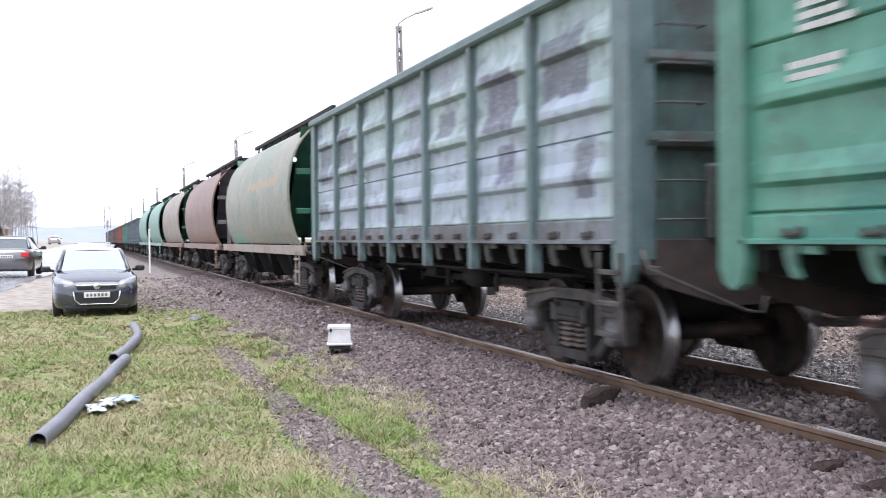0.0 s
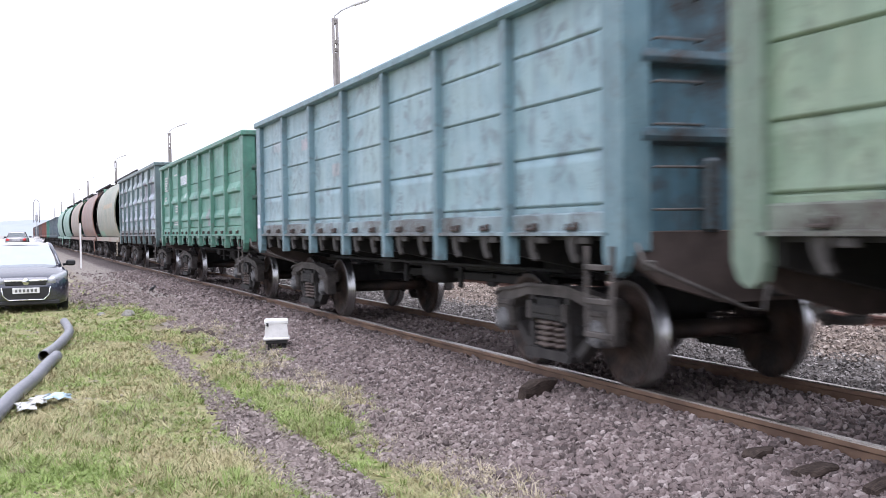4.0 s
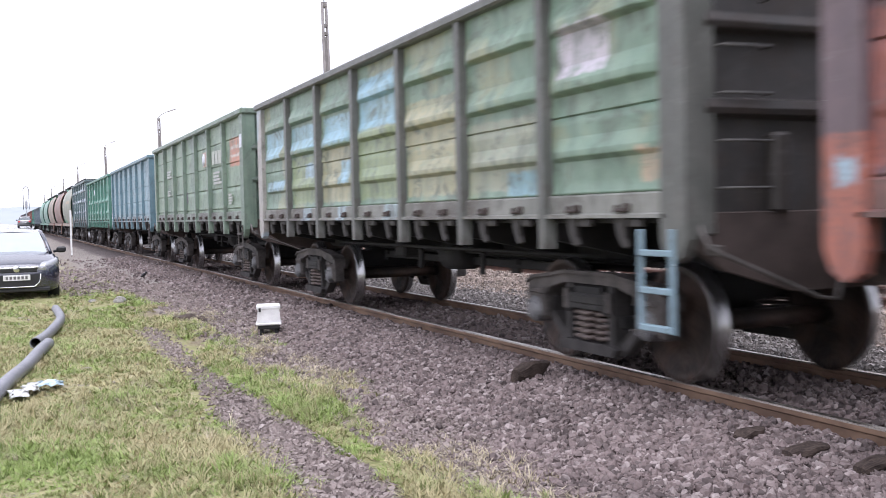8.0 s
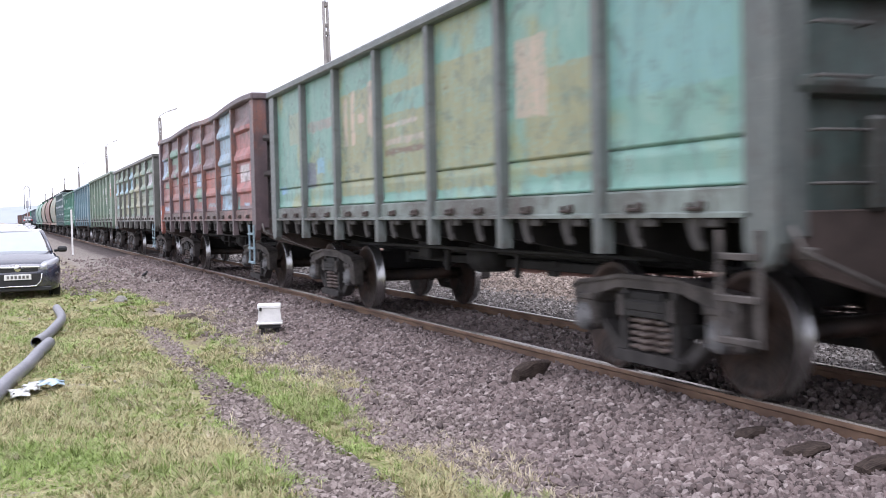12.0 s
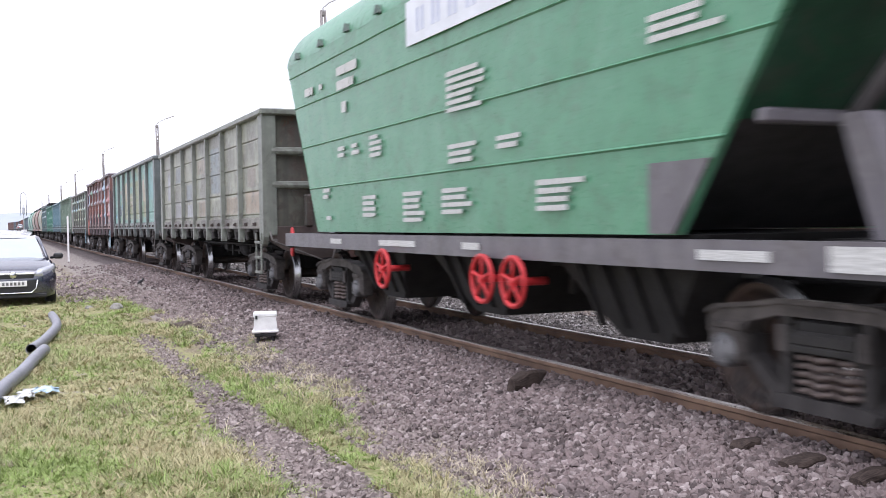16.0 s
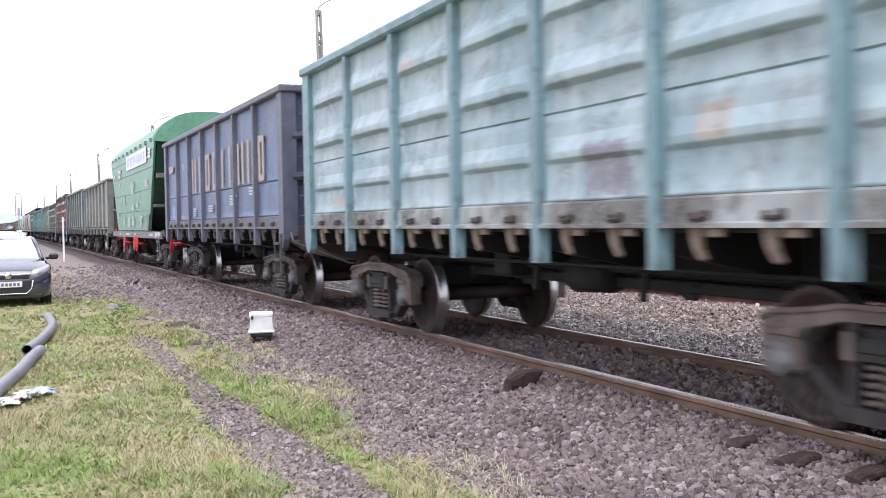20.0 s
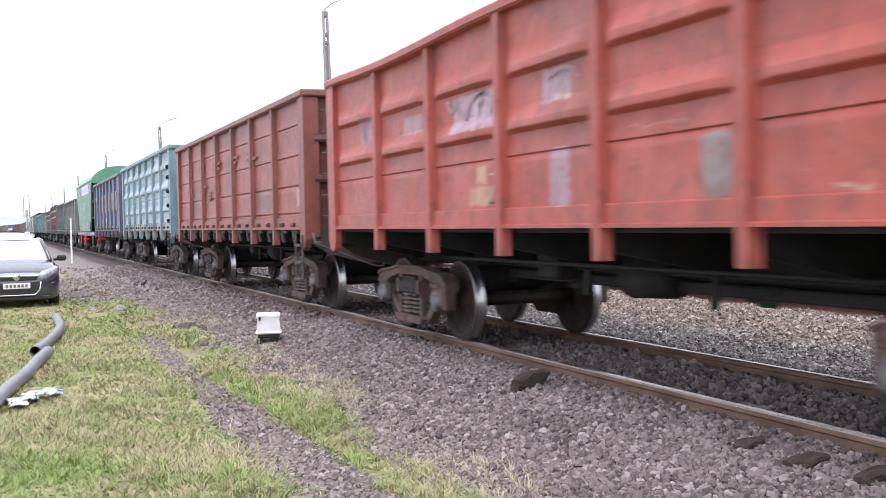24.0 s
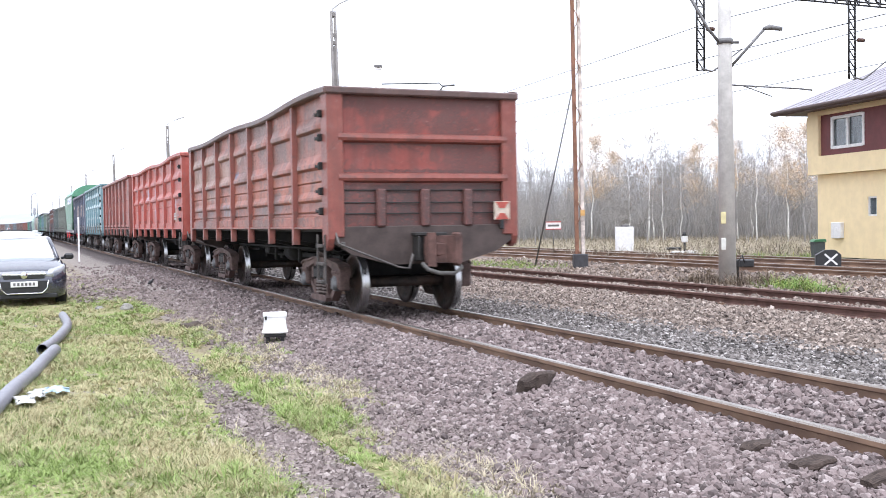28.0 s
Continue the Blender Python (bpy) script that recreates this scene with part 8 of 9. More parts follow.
    for y in (-1.28, tail_y - 0.74):
        for s in (-1, 1):
            wh = thing("wheel", "", "")
            wh.parent = c
            bm = bmesh.new()
            lathe(bm, [(s * 0.66, 0.20), (s * 0.665, 0.29), (s * 0.70, 0.315), (s * 0.82, 0.315), (s * 0.865, 0.29), (s * 0.87, 0.20)], "x", 24, (0, y, 0.315))
            part("tyre", bm, RUBBER, wh)
            bm = bmesh.new()
            lathe(bm, [(s * 0.845, 0.01), (s * 0.85, 0.06), (s * 0.835, 0.17), (s * 0.865, 0.205), (s * 0.80, 0.205)], "x", 20, (0, y, 0.315))
            part("rim", bm, GALV, wh)
    return c


make_car("dark blue-grey hatchback parked on the verge", car_paint("navy_car_paint", (0.035, 0.038, 0.06), 0.25, 0.2), "hatch", pose(0.10, 24.75, gz(0.10, 23.5) - 0.045, 0, 0, 2.0))
grey_car = make_car("silver-grey saloon driving off along the road", car_paint("silver_grey_paint", (0.17, 0.165, 0.17), 0.3), "saloon", pose(-3.6, 40, 0.1, 0, 0, 180))
make_car("pale saloon far down the road", car_paint("pale_car_paint", (0.5, 0.5, 0.5), 0.3), "saloon", pose(-5.2, 182, gz(-6, 182) + 0.06, 0, 0, 178))


def drive():
    """The grey saloon drives off along the road."""
    rows = []
    for i in range(0, 57):
        t = i / 2
        y = 41.0 + 13.0 * t
        x = road_edge(y) - 1.15 - 0.00018 * max(y - 90, 0) ** 2
        slope = 0.05 - 0.00036 * max(y - 90, 0)
        rows.append((t, pose(x, y, gz(min(-5, x), y) + 0.06, 0, 0, 180 - math.degrees(math.atan(slope)))))
    walk(grey_car, rows)


# ---- trees ----
BIRCH = plain("birch_bark", (0.70, 0.68, 0.65), 0.85, 0, 0.35, 5, 0.3)
# Twigs and golden leaves are paled to put distance haze into their colour.
TWIG = plain("haze_grey_twigs", (0.33, 0.31, 0.30), 0.9, 0, 0.3, 3, 0.0)
LEAF_GOLD = leaf_mat("golden_birch_leaves", (0.60, 0.44, 0.28), (0.68, 0.54, 0.38), (0.56, 0.38, 0.25))
LEAF_RUST = leaf_mat("russet_leaves", (0.28, 0.16, 0.07), (0.35, 0.22, 0.10), (0.22, 0.15, 0.08))
LEAF_BROWN = leaf_mat("withered_brown_leaves", (0.30, 0.285, 0.26), (0.36, 0.335, 0.30), (0.27, 0.265, 0.24))


def raw_mesh(name, co, tris, material):
    """A mesh straight from arrays of corners and triangles."""
    me = bpy.data.meshes.new(name)
    me.vertices.add(len(co))
    me.vertices.foreach_set("co", np.ascontiguousarray(co, dtype=np.float32).ravel())
    me.loops.add(tris.size)
    me.loops.foreach_set("vertex_index", np.ascontiguousarray(tris, dtype=np.int32).ravel())
    me.polygons.add(len(tris))
    me.polygons.foreach_set("loop_start", np.arange(0, tris.size, 3, dtype=np.int32))
    me.materials.append(material)
    me.update(calc_edges=True)
    me.shade_flat()
    return me


def leaves_mesh(pts, size, rng, material):
    """Small bent leaves, two triangles each, at points."""
    n = len(pts)
    a, b = rng.normal(size=(n, 3)), rng.normal(size=(n, 3))
    a /= np.linalg.norm(a, axis=1)[:, None]
    b -= a * (a * b).sum(1)[:, None]
    b /= np.linalg.norm(b, axis=1)[:, None]
    s = size * rng.uniform(0.6, 1.3, (n, 1))
    co = np.stack([pts - a * s, pts + b * s * 0.6, pts + a * s, pts - b * s * 0.6], 1).reshape(-1, 3)
    i = np.arange(n)[:, None] * 4
    return raw_mesh("crown", co, np.concatenate([i + [0, 1, 2], i + [0, 2, 3]]), material)


def make_tree(seed, h, leaf, count, bark, label, spread=0.16):
    """A slender tree: tapered trunk, rising limbs with twigs, and a loose crown of single leaves."""
    rnd, rng = random.Random(seed), np.random.default_rng(seed)
    t = thing("tree", label, "tree", "trees of the wood")
    bm = bmesh.new()
    lean = Vector((rnd.uniform(-0.04, 0.04), rnd.uniform(-0.04, 0.04), 1))
    spine = [lean * (h * k / 8) + Vector((0.12 * rnd.uniform(-1, 1), 0.12 * rnd.uniform(-1, 1), 0)) * (k > 0) for k in range(9)]
    spine[0].z = -0.3
    tube(bm, spine, [0.0075 * h * (1 - 0.118 * k) + 0.008 for k in range(9)], 6)
    part("trunk", bm, bark, t)
    bm, tips = bmesh.new(), []
    for k in range(34):
        u = rnd.uniform(0.28, 0.98)
        i = min(int(u * 8), 7)
        p = spine[i].lerp(spine[i + 1], u * 8 - i)
        a, l = rnd.uniform(0, math.tau), h * spread * (1.25 - u) * rnd.uniform(0.7, 1.35) + 0.3
        d = Vector((math.cos(a), math.sin(a), rnd.uniform(0.7, 1.5))).normalized()
        q, e = p + d * l * 0.6, p + d * l + Vector((math.cos(a), math.sin(a), -0.2)) * l * 0.25
        tube(bm, [p, q, e], [0.03 * (1.3 - u), 0.018, 0.006], 4, caps=False)
        tips += [q, e]
        for _ in range(6):
            s0 = p.lerp(q, rnd.uniform(0.3, 1)) if rnd.random() < 0.5 else q.lerp(e, rnd.random())
            s1 = s0 + Vector((rnd.uniform(-1, 1), rnd.uniform(-1, 1), rnd.uniform(-0.1, 1.1))) * l * 0.42
            tube(bm, [s0, s1], [0.012, 0.004], 3, caps=False)
            tips.append(s1)
            s2 = s0.lerp(s1, 0.6)
            tube(bm, [s2, s2 + Vector((rnd.uniform(-1, 1), rnd.uniform(-1, 1), rnd.uniform(-0.3, 0.9))) * l * 0.25], [0.008, 0.003], 3, caps=False)
    tagged(part("branchwork", bm, TWIG, t), kind="stuff")
    if count:
        tp = np.array([tuple(v) for v in tips])
        pts = tp[rng.integers(0, len(tp), count)] + rng.normal(size=(count, 3)) * 0.26
        hang("crown", leaves_mesh(pts, 0.048, rng, leaf), t)
    return t


TREES = [make_tree(1, 9.5, LEAF_GOLD, 6000, BIRCH, "slender birch with golden autumn leaves"), make_tree(2, 10.5, LEAF_RUST, 1800, BIRCH, "white-stemmed birch with thinning russet leaves"),
         make_tree(3, 8.5, LEAF_BROWN, 500, BIRCH, "nearly bare white-stemmed birch"), make_tree(4, 9.0, LEAF_BROWN, 900, TWIG, "nearly bare slender grey tree", 0.2),
         make_tree(5, 8.0, LEAF_GOLD, 3600, TWIG, "grey-stemmed tree with orange leaves", 0.2), make_tree(6, 7.0, LEAF_BROWN, 1500, TWIG, "low tree with withered leaves", 0.26),
         make_tree(7, 10.0, None, 0, TWIG, "bare slender grey-brown tree", 0.2)]


def wood():
    rnd = random.Random(11)
    used = set()
    # the golden ones stand out from the grey of the wood
    spots = [(31.3, 80, 0, 0.92), (32.6, 84, 0, 0.8), (34.4, 78, 1, 0.8), (37.0, 78, 4, 0.85), (38.5, 74, 0, 1.0), (39.2, 78, 2, 0.9), (41.8, 70, 0, 0.85), (42.6, 68, 4, 0.9), (36.2, 80, 2, 0.8), (33.4, 76, 2, 0.75), (40.2, 74, 2, 0.8), (35.2, 74, 2, 0.75)]
    for k in range(165):
        az = rnd.uniform(21.0, 50.0)
        d = rnd.uniform(80, 122) - 0.5 * (az - 30)
        spots.append((az, d, rnd.choice((2, 3, 3, 5, 6, 6, 2, 6, 3, 6)), rnd.uniform(0.6, 0.9)))
    for k in range(85):
        az = rnd.uniform(22.0, 50.0)
        spots.append((az, rnd.uniform(66, 84), rnd.choice((5, 5, 5, 3)), rnd.uniform(0.25, 0.55)))
    for az, d, kind, s in spots:
        x, y = d * math.sin(radians(az)), d * math.cos(radians(az))
        m = pose(x, y, gz(x, y), 0, 0, rnd.uniform(0, 360)) @ Matrix.Scale(s, 4)
        if kind not in used:
            used.add(kind)
            TREES[kind].matrix_basis = m
        else:
            o = copy_thing(TREES[kind], m)
            o.scale = (s, s, s)
    # bare trees beside the road, far off
    for k in range(62):
        y = rnd.uniform(165, 270)
        x = -9.0 - rnd.uniform(0.5, 11) - 0.015 * (y - 165)
        s = rnd.uniform(0.85, 1.35)
        o = copy_thing(TREES[rnd.choice((6, 6, 3, 6))], pose(x, y, gz(x, y), 0, 0, rnd.uniform(0, 360)))
        o.scale = (s, s, s)


wood()


def conifer():
    t = thing("conifer", "dark green conifer beside the road", "tree", m=pose(-13.0, 165, gz(-13, 165)))
    bm = bmesh.new()
    tube(bm, [(0, 0, -0.2), (0, 0, 5.8)], [0.14, 0.02], 6)
    part("trunk", bm, TWIG, t)
    rng = np.random.default_rng(9)
    z = rng.uniform(0.4, 5.9, 5000)
    a, r = rng.uniform(0, math.tau, 5000), (6.1 - z) * 0.3 * np.sqrt(rng.uniform(0.1, 1, 5000))
    hang("crown", leaves_mesh(np.stack([r * np.cos(a), r * np.sin(a), z - 0.25 * r], 1), 0.1, rng, leaf_mat("conifer_needles", (0.03, 0.055, 0.03), (0.045, 0.075, 0.04), (0.05, 0.06, 0.03))), t)


conifer()


def far_house(x, y):
    t = thing("cottage", "small far cottage with a pale roof", "house", m=pose(x, y, gz(x, y), 0, 0, 12))
    bm = bmesh.new()
    box(bm, (0, 0, 1.4), (7, 8, 2.8))
    part("wall", bm, plain("brick_red_render", (0.35, 0.2, 0.13), 0.9), t)
    bm = bmesh.new()
    prism(bm, [(-4, 2.8), (4, 2.8), (0, 4.6)], 1, -4.4, 4.4)
    part("roof", bm, plain("pale_sheet_roof", (0.5, 0.5, 0.5), 0.7), t)


far_house(-17.0, 190)


def distance_hill():
    """A low wooded rise on the horizon, its haze put into the pale colour."""
    t = Tree("haze_painted_hills", 1.0, spec=0.0)
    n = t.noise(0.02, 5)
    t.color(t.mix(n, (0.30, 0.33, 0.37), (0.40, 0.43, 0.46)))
    bm = bmesh.new()
    rows = []
    for k in range(52):
        a = radians(-40 + k)
        hgt = 14 + 11 * noise.noise(Vector((k * 0.16, 1, 0))) + 3 * noise.noise(Vector((k * 0.9, 2, 0)))
        rows.append([(1300 * math.sin(a), 1300 * math.cos(a), -5), (1330 * math.sin(a), 1330 * math.cos(a), hgt * 0.8), (1420 * math.sin(a), 1420 * math.cos(a), hgt + 6), (1600 * math.sin(a), 1600 * math.cos(a), -5)])
    loft(bm, rows)
    ob = part("backdrop", bm, t.m, None, "low wooded hills on the horizon in a haze-pale colour")
    tagged(ob, category="hills", kind="structure")


distance_hill()


# ---- loose stones, grass and weeds ----
def scatter(rng, n, x0, x1, y0, y1):
    return rng.uniform(x0, x1, n), rng.uniform(y0, y1, n)


PHI = (1 + 5 ** 0.5) / 2
LUMP = np.array([[0, a, b * PHI] for a in (-1, 1) for b in (-1, 1)] + [[a, b * PHI, 0] for a in (-1, 1) for b in (-1, 1)] + [[b * PHI, 0, a] for a in (-1, 1) for b in (-1, 1)], float)
LUMP_T = np.array([(i, j, k) if np.dot(np.cross(LUMP[j] - LUMP[i], LUMP[k] - LUMP[i]), LUMP[i]) > 0 else (i, k, j) for i in range(12) for j in range(i + 1, 12) for k in range(j + 1, 12)
                   if max(np.linalg.norm(LUMP[i] - LUMP[j]), np.linalg.norm(LUMP[j] - LUMP[k]), np.linalg.norm(LUMP[i] - LUMP[k])) < 2.01])
CUBE = np.array([[i, j, k] for i in (-1, 1) for j in (-1, 1) for k in (-1, 1)], float)
CUBE_T = np.array([[0, 1, 3], [0, 3, 2], [4, 6, 7], [4, 7, 5], [0, 4, 5], [0, 5, 1], [2, 3, 7], [2, 7, 6], [0, 2, 6], [0, 6, 4], [1, 5, 7], [1, 7, 3]])


def stones(name, label, category, fields, material, seed, foot=False, round_lumps=False):
    """Broken stones lying on the ground: fields of (count, x0, x1, y0, y1, small, large)."""
    rng = np.random.default_rng(seed)
    shape, faces = (LUMP / 1.7, LUMP_T) if round_lumps else (CUBE * 0.85, CUBE_T)
    cos, n0 = [], 0
    for count, x0, x1, y0, y1, small, large in fields:
        x, y = scatter(rng, count, x0, x1, y0, y1)
        if foot:
            edge = 2.90 - 0.10 * np_ease(7, 10, y) + 0.72 * np_ease(4.8, 9.5, y) + 0.22 * np_ease(11, 17, y) + 0.16 * np.sin(2.1 * y) * np.sin(0.9 * y + 1)
            keep = (x > edge + rng.normal(size=count) * 0.17) | ((x < 2.16) & (x > 1.52 + 0.28 * np_ease(5, 12, y) + rng.normal(size=count) * 0.05) & (x < 2.14 - 0.14 * np_ease(4, 12, y) + rng.normal(size=count) * 0.05)) | (rng.random(count) < 0.05)
            x, y = x[keep], y[keep]
            count = len(x)
        s = rng.uniform(small, large, count) * rng.choice([0.7, 1.0, 1.0, 1.25], count)
        p = shape[None] * rng.uniform(0.62, 1.15, (count, 1, 3)) + rng.normal(size=(count, len(shape), 3)) * 0.19
        q = rng.normal(size=(count, 4))
        q /= np.linalg.norm(q, axis=1)[:, None]
        w, a, b, c = q.T
        R = np.stack([1 - 2 * (b * b + c * c), 2 * (a * b - c * w), 2 * (a * c + b * w), 2 * (a * b + c * w), 1 - 2 * (a * a + c * c), 2 * (b * c - a * w),
                      2 * (a * c - b * w), 2 * (b * c + a * w), 1 - 2 * (a * a + b * b)], -1).reshape(-1, 3, 3)
        p = np.einsum("nij,nkj->nki", R, p) * s[:, None, None]
        base = np.stack([x, y, ground_z(x, y) + s * rng.uniform(-0.3, 0.85, count)], -1)
        cos.append((p + base[:, None]).reshape(-1, 3))
        n0 += count
    tris = (np.arange(n0)[:, None, None] * len(shape) + faces[None]).reshape(-1, 3)
    ob = new(name, raw_mesh(name, np.concatenate(cos), tris, material))
    return tagged(ob, label, category, kind="stuff")


stones("ballast", "purple-grey crushed stone ballast beside and between the rails", "ballast",
       [(32000, 2.4, 4.98, 3.6, 9, 0.013, 0.029), (33000, 2.4, 4.98, 9, 16, 0.013, 0.028), (22000, 2.4, 4.98, 16, 44, 0.020, 0.040),
        (13000, 5.12, 6.57, 5, 24, 0.017, 0.034), (4000, 5.12, 6.57, 24, 44, 0.024, 0.04), (1200, 1.2, 3.2, 23, 50, 0.015, 0.05)], BALLAST, 1, True, True)
stones("rut_gravel", "dusty lilac-grey gravel in the wheel rut through the grass", "gravel",
       [(11000, 1.45, 2.14, 4, 9, 0.008, 0.020), (4500, 1.6, 2.2, 9, 16, 0.008, 0.018)], EARTHY, 31, True)
stones("earthy_gravel", "small stones and clods of earth along the foot of the ballast", "gravel",
       [(15000, 2.4, 3.5, 4, 12, 0.005, 0.017), (16000, 2.5, 4.3, 12, 26, 0.007, 0.020), (3500, 1.2, 3.2, 23, 36, 0.012, 0.035), (500, -1.5, 1.5, 4, 20, 0.006, 0.014)], EARTHY, 12)
stones("pale_ballast", "pale tan crushed stone between the two tracks", "ballast",
       [(44000, 6.74, 9.8, 6, 24, 0.011, 0.024), (7000, 6.74, 9.8, 24, 30, 0.018, 0.034), (6000, 6.74, 10.5, 30, 56, 0.03, 0.05)], PALE_BALLAST, 2)
stones("brown_ballast", "brownish crushed stone round the second track", "ballast",
       [(24000, 9.2, 12.2, 6, 30, 0.014, 0.030), (5000, 10.0, 12.0, 30, 56, 0.03, 0.05), (6000, 12.6, 14.0, 9, 36, 0.022, 0.04), (6500, 14.2, 20.0, 12, 40, 0.025, 0.05)], BROWN_BALLAST, 3)


def blades(name, label, category, fields, material, seed):
    """Single blades, bent over: fields of (count, x0, x1, y0, y1, shortest, longest, width, patchiness)."""
    rng = np.random.default_rng(seed)
    cos, n0 = [], 0
    for count, x0, x1, y0, y1, short, long, width, patch in fields:
        x, y = scatter(rng, count, x0, x1, y0, y1)
        keep = (np.sin(2.3 * x + 1.1 * y + seed) + np.sin(1.7 * y - 2.9 * x) + np.sin(5.1 * x + 0.5) * np.sin(4.3 * y)) > patch
        keep &= x > -0.13 * y - 0.6
        x, y = x[keep], y[keep]
        n = len(x)
        tuft = 0.6 + 0.4 * np.sin(6.0 * x + 3.0) * np.sin(5.0 * y) + 0.4 * rng.random(n)
        l = rng.uniform(short, long, n) * np.clip(tuft, 0.35, 1.5)
        a, tilt = rng.uniform(0, math.tau, n), rng.uniform(0.25, 1.5, n)
        d = np.stack([np.cos(a) * np.sin(tilt), np.sin(a) * np.sin(tilt), np.cos(tilt)], -1)
        side = np.stack([-np.sin(a), np.cos(a), 0 * a], -1) * (width * rng.uniform(0.6, 1.4, n))[:, None]
        root = np.stack([x, y, ground_z(x, y) - 0.008], -1)
        mid = root + d * (l * 0.55)[:, None]
        tip = root + d * l[:, None] + np.stack([np.cos(a), np.sin(a), -0.55 + 0 * a], -1) * (l * 0.28)[:, None]
        cos.append(np.stack([root - side, root + side, mid - side * 0.7, mid + side * 0.7, tip], 1).reshape(-1, 3))
        n0 += n
    i = np.arange(n0)[:, None] * 5
    tris = np.concatenate([i + [0, 1, 3], i + [0, 3, 2], i + [2, 3, 4]])
    ob = new(name, raw_mesh(name, np.concatenate(cos), tris, material))
    return tagged(ob, label, category, kind="stuff")


def turf(name, label, fields, material, seed):
    """Tufts of matted blades, each tuft combed its own way: fields of (tufts, blades, x0, x1, y0, y1, length, width, patchiness)."""
    rng = np.random.default_rng(seed)
    cos, tris, n0 = [], [], 0
    for tufts, each, x0, x1, y0, y1, length, width, patch in fields:
        cx, cy = scatter(rng, tufts, x0, x1, y0, y1)
        wild = np.sin(2.3 * cx + 1.1 * cy + seed) + np.sin(1.7 * cy - 2.9 * cx) + np.sin(5.1 * cx + 0.5) * np.sin(4.3 * cy)
        keep = (wild > patch + rng.normal(size=tufts) * 0.35) & (cx > -0.13 * cy - 0.6)
        cx, cy, wild = cx[keep], cy[keep], wild[keep]
        n = len(cx)
        tall = length * np.clip(0.75 + 0.16 * wild + 0.3 * rng.normal(size=n), 0.35, 1.9)
        comb, flat, reach = rng.uniform(0, math.tau, n), rng.uniform(0.7, 1.42, n), rng.uniform(0.006, 0.02, n)
        rep_of = np.repeat(np.arange(n), each)
        m = n * each
        off = rng.normal(size=(m, 2)) * reach[rep_of][:, None]
        a = comb[rep_of] + rng.normal(size=m) * 1.0
        tilt = np.clip(flat[rep_of] + rng.normal(size=m) * 0.35, 0.1, 1.52)
        l = tall[rep_of] * rng.uniform(0.5, 1.25, m)
        d = np.stack([np.cos(a) * np.sin(tilt), np.sin(a) * np.sin(tilt), np.cos(tilt)], -1)
        side = np.stack([-np.sin(a), np.cos(a), 0 * a], -1) * (width * rng.uniform(0.6, 1.4, m))[:, None]
        heart = np.stack([cx, cy, ground_z(cx, cy) - 0.006], -1)
        root = heart[rep_of]
        low = root + np.stack([off[:, 0], off[:, 1], 0 * l + 0.004], -1)
        mid = low + d * (l * 0.55)[:, None]
        tip = low + d * l[:, None] + np.stack([np.cos(a), np.sin(a), -0.5 + 0 * a], -1) * (l * 0.3)[:, None]
        tip[:, 2] = np.maximum(tip[:, 2], root[:, 2] + 0.012)
        tuft = np.concatenate([heart[:, None], np.stack([low + side, mid - side * 0.8, mid + side * 0.8, tip], 1).reshape(n, each * 4, 3)], 1)
        cos.append(tuft.reshape(-1, 3))
        first_of = n0 + np.arange(n)[:, None] * (1 + 4 * each)
        b = first_of + 1 + 4 * np.arange(each)[None]
        f = np.broadcast_to(first_of, b.shape)
        tris.append(np.stack([np.stack([f, b, b + 2], -1), np.stack([f, b + 2, b + 1], -1), np.stack([b + 1, b + 2, b + 3], -1)], 2).reshape(-1, 3))
        n0 += n * (1 + 4 * each)
    tris = np.concatenate(tris)
    ob = new(name, raw_mesh(name, np.concatenate(cos), tris, material))
    return tagged(ob, label, "grass", kind="stuff")


turf("grass", "short matted grass, part green and part withered to straw",
     [(15000, 11, -1.6, 1.56, 3.8, 10, 0.098, 0.0022, -2.3), (12500, 11, -2.8, 1.70, 10, 18, 0.10, 0.0030, -2.2), (4200, 12, -3.8, 1.9, 18, 25.0, 0.09, 0.005, -1.9),
      (2200, 14, 2.10, 2.58, 4, 9, 0.11, 0.0022, -1.6), (1300, 13, 2.05, 2.72, 8, 12.5, 0.11, 0.003, -1.0), (1500, 12, 2.2, 2.75, 12, 20, 0.11, 0.004, -0.9),
      (420, 12, 2.5, 3.15, 4.4, 9, 0.08, 0.0022, 0.9), (480, 12, 2.6, 3.3, 9, 13, 0.085, 0.003, 0.5), (360, 10, 2.6, 3.4, 13, 19, 0.08, 0.004, 0.7),
      (1500, 12, 1.7, 2.5, 16, 25, 0.10, 0.004, -0.9), (140, 9, 1.62, 2.05, 4, 9, 0.07, 0.0024, 0.9), (420, 10, 1.8, 2.2, 9, 17, 0.08, 0.003, 0.2),
      (420, 10, 1.45, 1.72, 4, 10, 0.09, 0.0025, -0.4), (560, 10, 1.0, 2.6, 23, 34, 0.10, 0.006, 0.3), (420, 10, -2.5, 0.6, 23.8, 25.4, 0.09, 0.006, -0.6)], GRASS, 4)
STRAW = leaf_mat("dead_straw", (0.36, 0.31, 0.22), (0.50, 0.44, 0.32), (0.28, 0.24, 0.18))
turf("dead_grass", "flattened dead straw on the earthy foot of the ballast",
     [(520, 12, 2.42, 3.05, 4.3, 8.5, 0.10, 0.0022, -0.4), (620, 12, 2.5, 3.2, 8.5, 13, 0.10, 0.003, -0.3), (420, 12, 2.5, 3.3, 13, 19, 0.10, 0.004, 0.0), (700, 12, -1.2, 1.6, 4, 11, 0.13, 0.0022, 0.5)], STRAW, 14)
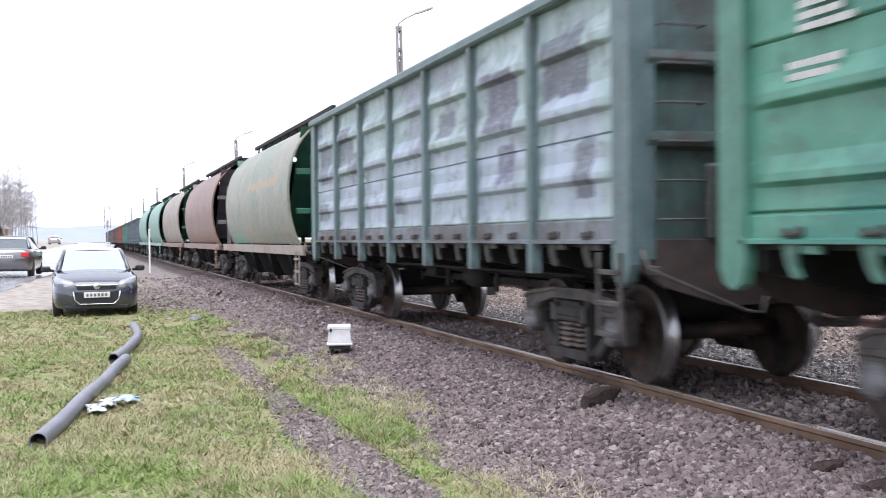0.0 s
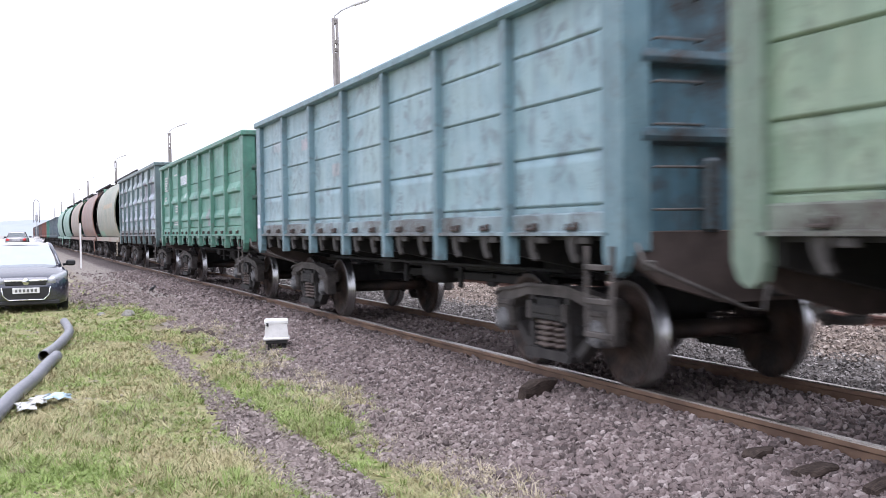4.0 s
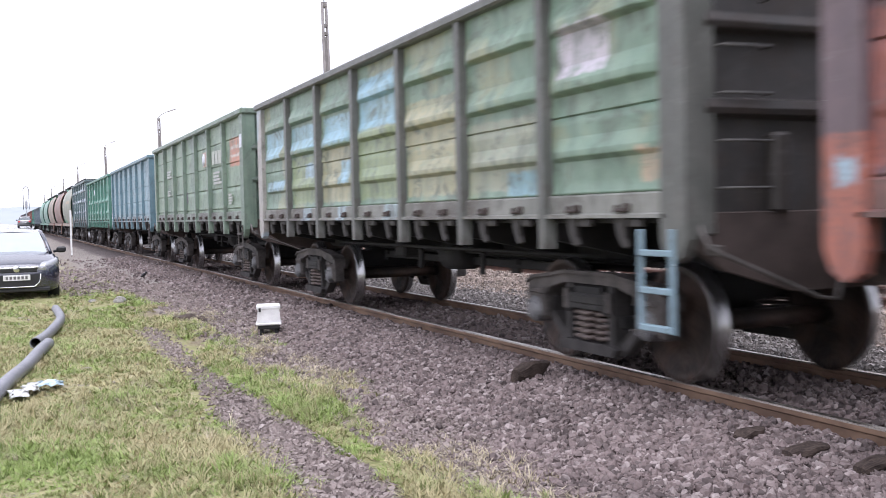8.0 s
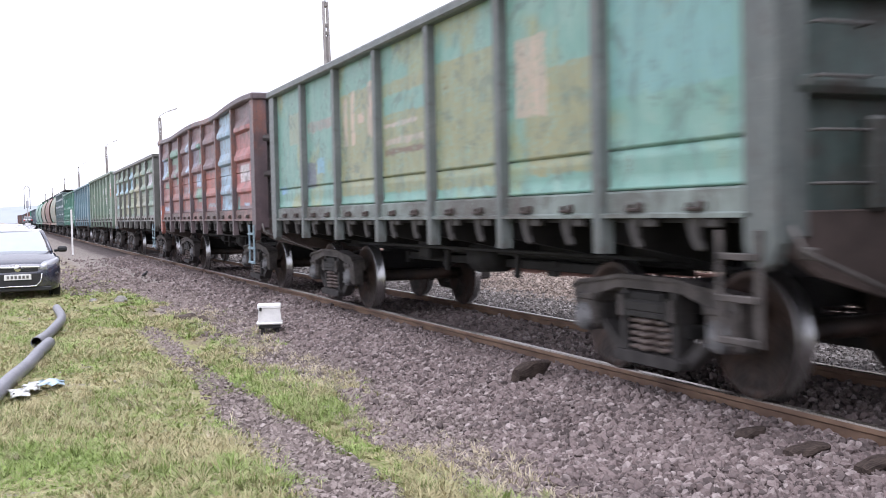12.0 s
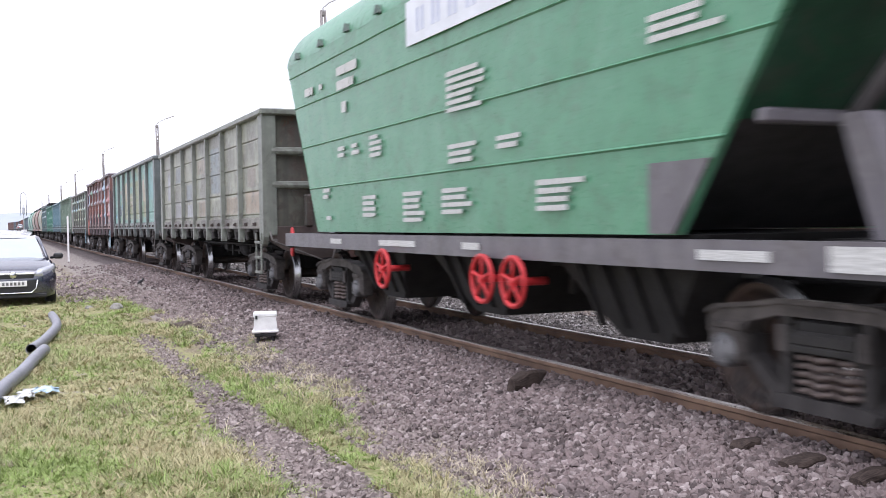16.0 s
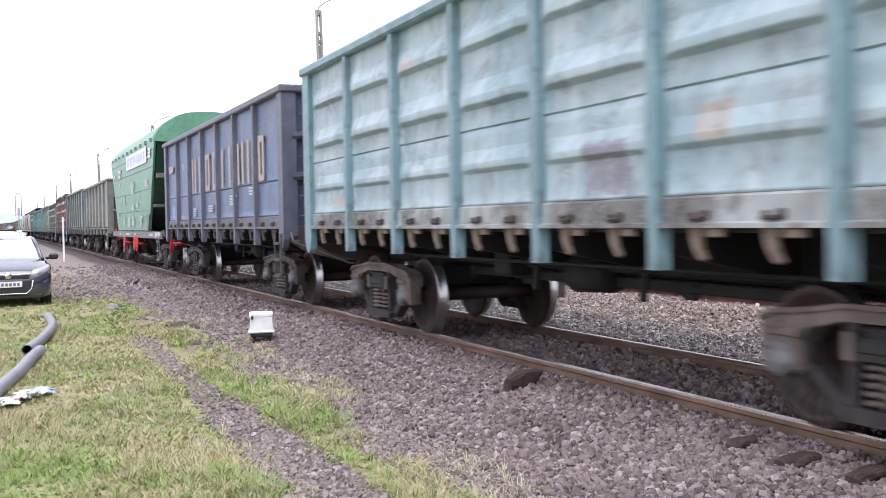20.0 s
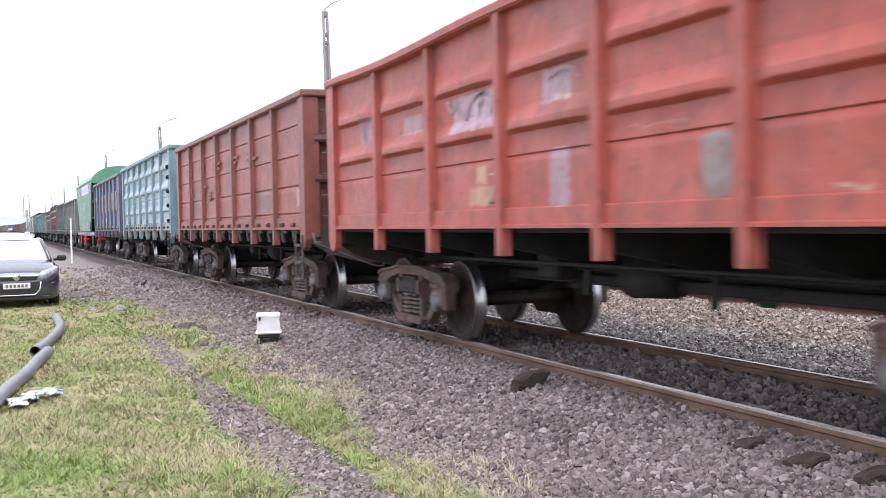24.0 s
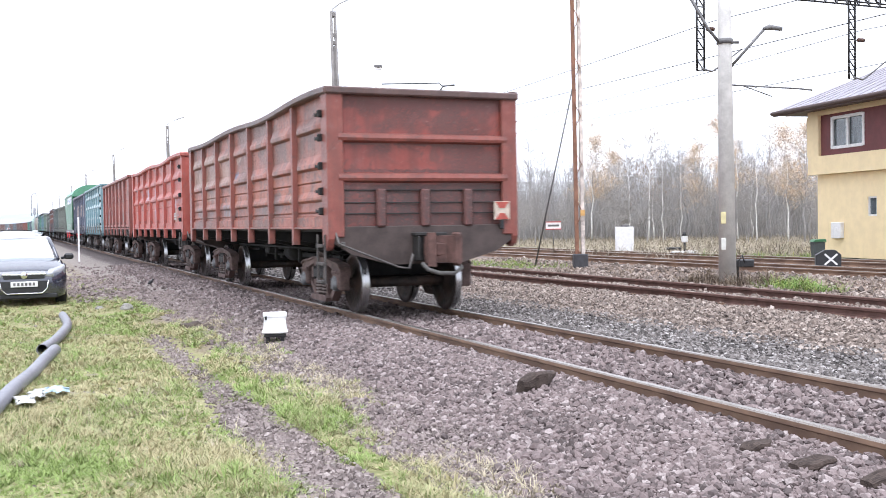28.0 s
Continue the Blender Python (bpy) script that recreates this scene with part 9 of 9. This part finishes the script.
WEED_BROWN = leaf_mat("dead_weed_stems", (0.10, 0.075, 0.06), (0.17, 0.13, 0.10), (0.22, 0.17, 0.11))
WEED_GREEN = leaf_mat("fresh_weeds", (0.11, 0.20, 0.05), (0.20, 0.27, 0.07), (0.30, 0.31, 0.10))
REED = leaf_mat("bleached_tall_grass", (0.25, 0.215, 0.165), (0.36, 0.31, 0.24), (0.20, 0.17, 0.135))
blades("dead_weeds", "dry brown weeds round the mast and between the tracks", "weeds",
       [(5000, 16.2, 17.8, 20.0, 22.4, 0.2, 0.6, 0.006, -1.2), (7000, 14.6, 19.0, 14, 30, 0.12, 0.4, 0.006, 0.2)], WEED_BROWN, 6)
blades("green_weeds", "fresh green weeds beside the siding", "weeds",
       [(3500, 16.2, 17.6, 17.2, 19.8, 0.15, 0.5, 0.008, -0.8), (4500, 16.2, 18.6, 31.5, 38, 0.1, 0.35, 0.008, -0.4), (2500, 25.5, 28.6, 28, 34, 0.15, 0.5, 0.01, 0.0)], WEED_GREEN, 8)
blades("tall_dry_grass", "bleached tall grass in front of the wood", "grass",
       [(60000, 28, 62, 40, 80, 0.12, 0.48, 0.010, -2.2), (5000, 24, 34, 33, 44, 0.3, 0.9, 0.015, -0.3)], REED, 9)


def thicket():
    """Thin grey stems and twigs that close the foot of the wood."""
    rng = np.random.default_rng(21)
    n = 42000
    az, d = np.radians(rng.uniform(19, 52, n)), rng.uniform(84, 132, n)
    x, y = d * np.sin(az), d * np.cos(az)
    h = rng.uniform(1.2, 6.0, n) * rng.choice([0.6, 0.8, 1.0, 1.45], n)
    lift = rng.uniform(0, 1.6, n) * rng.choice([0, 1], n)
    lean = rng.normal(size=(n, 2)) * 0.22
    a = rng.uniform(0, math.pi, n)
    w = rng.uniform(0.008, 0.024, n)
    side = np.stack([np.cos(a) * w, np.sin(a) * w, 0 * w], -1)
    root = np.stack([x, y, ground_z(x, y) + lift - 0.1], -1)
    tip = root + np.stack([lean[:, 0] * h, lean[:, 1] * h, h], -1)
    co = np.stack([root - side, root + side, tip + side * 0.3, tip - side * 0.3], 1).reshape(-1, 3)
    i = np.arange(n)[:, None] * 4
    # Stem greys are lifted for the haze over the wood.
    ob = new("thicket", raw_mesh("thicket", co, np.concatenate([i + [0, 1, 2], i + [0, 2, 3]]),
             leaf_mat("haze_grey_thicket_stems", (0.25, 0.245, 0.24), (0.36, 0.345, 0.335), (0.30, 0.275, 0.26))))
    tagged(ob, "grey-brown bare thicket of thin stems under the trees", "thicket", kind="stuff")


thicket()


motions()
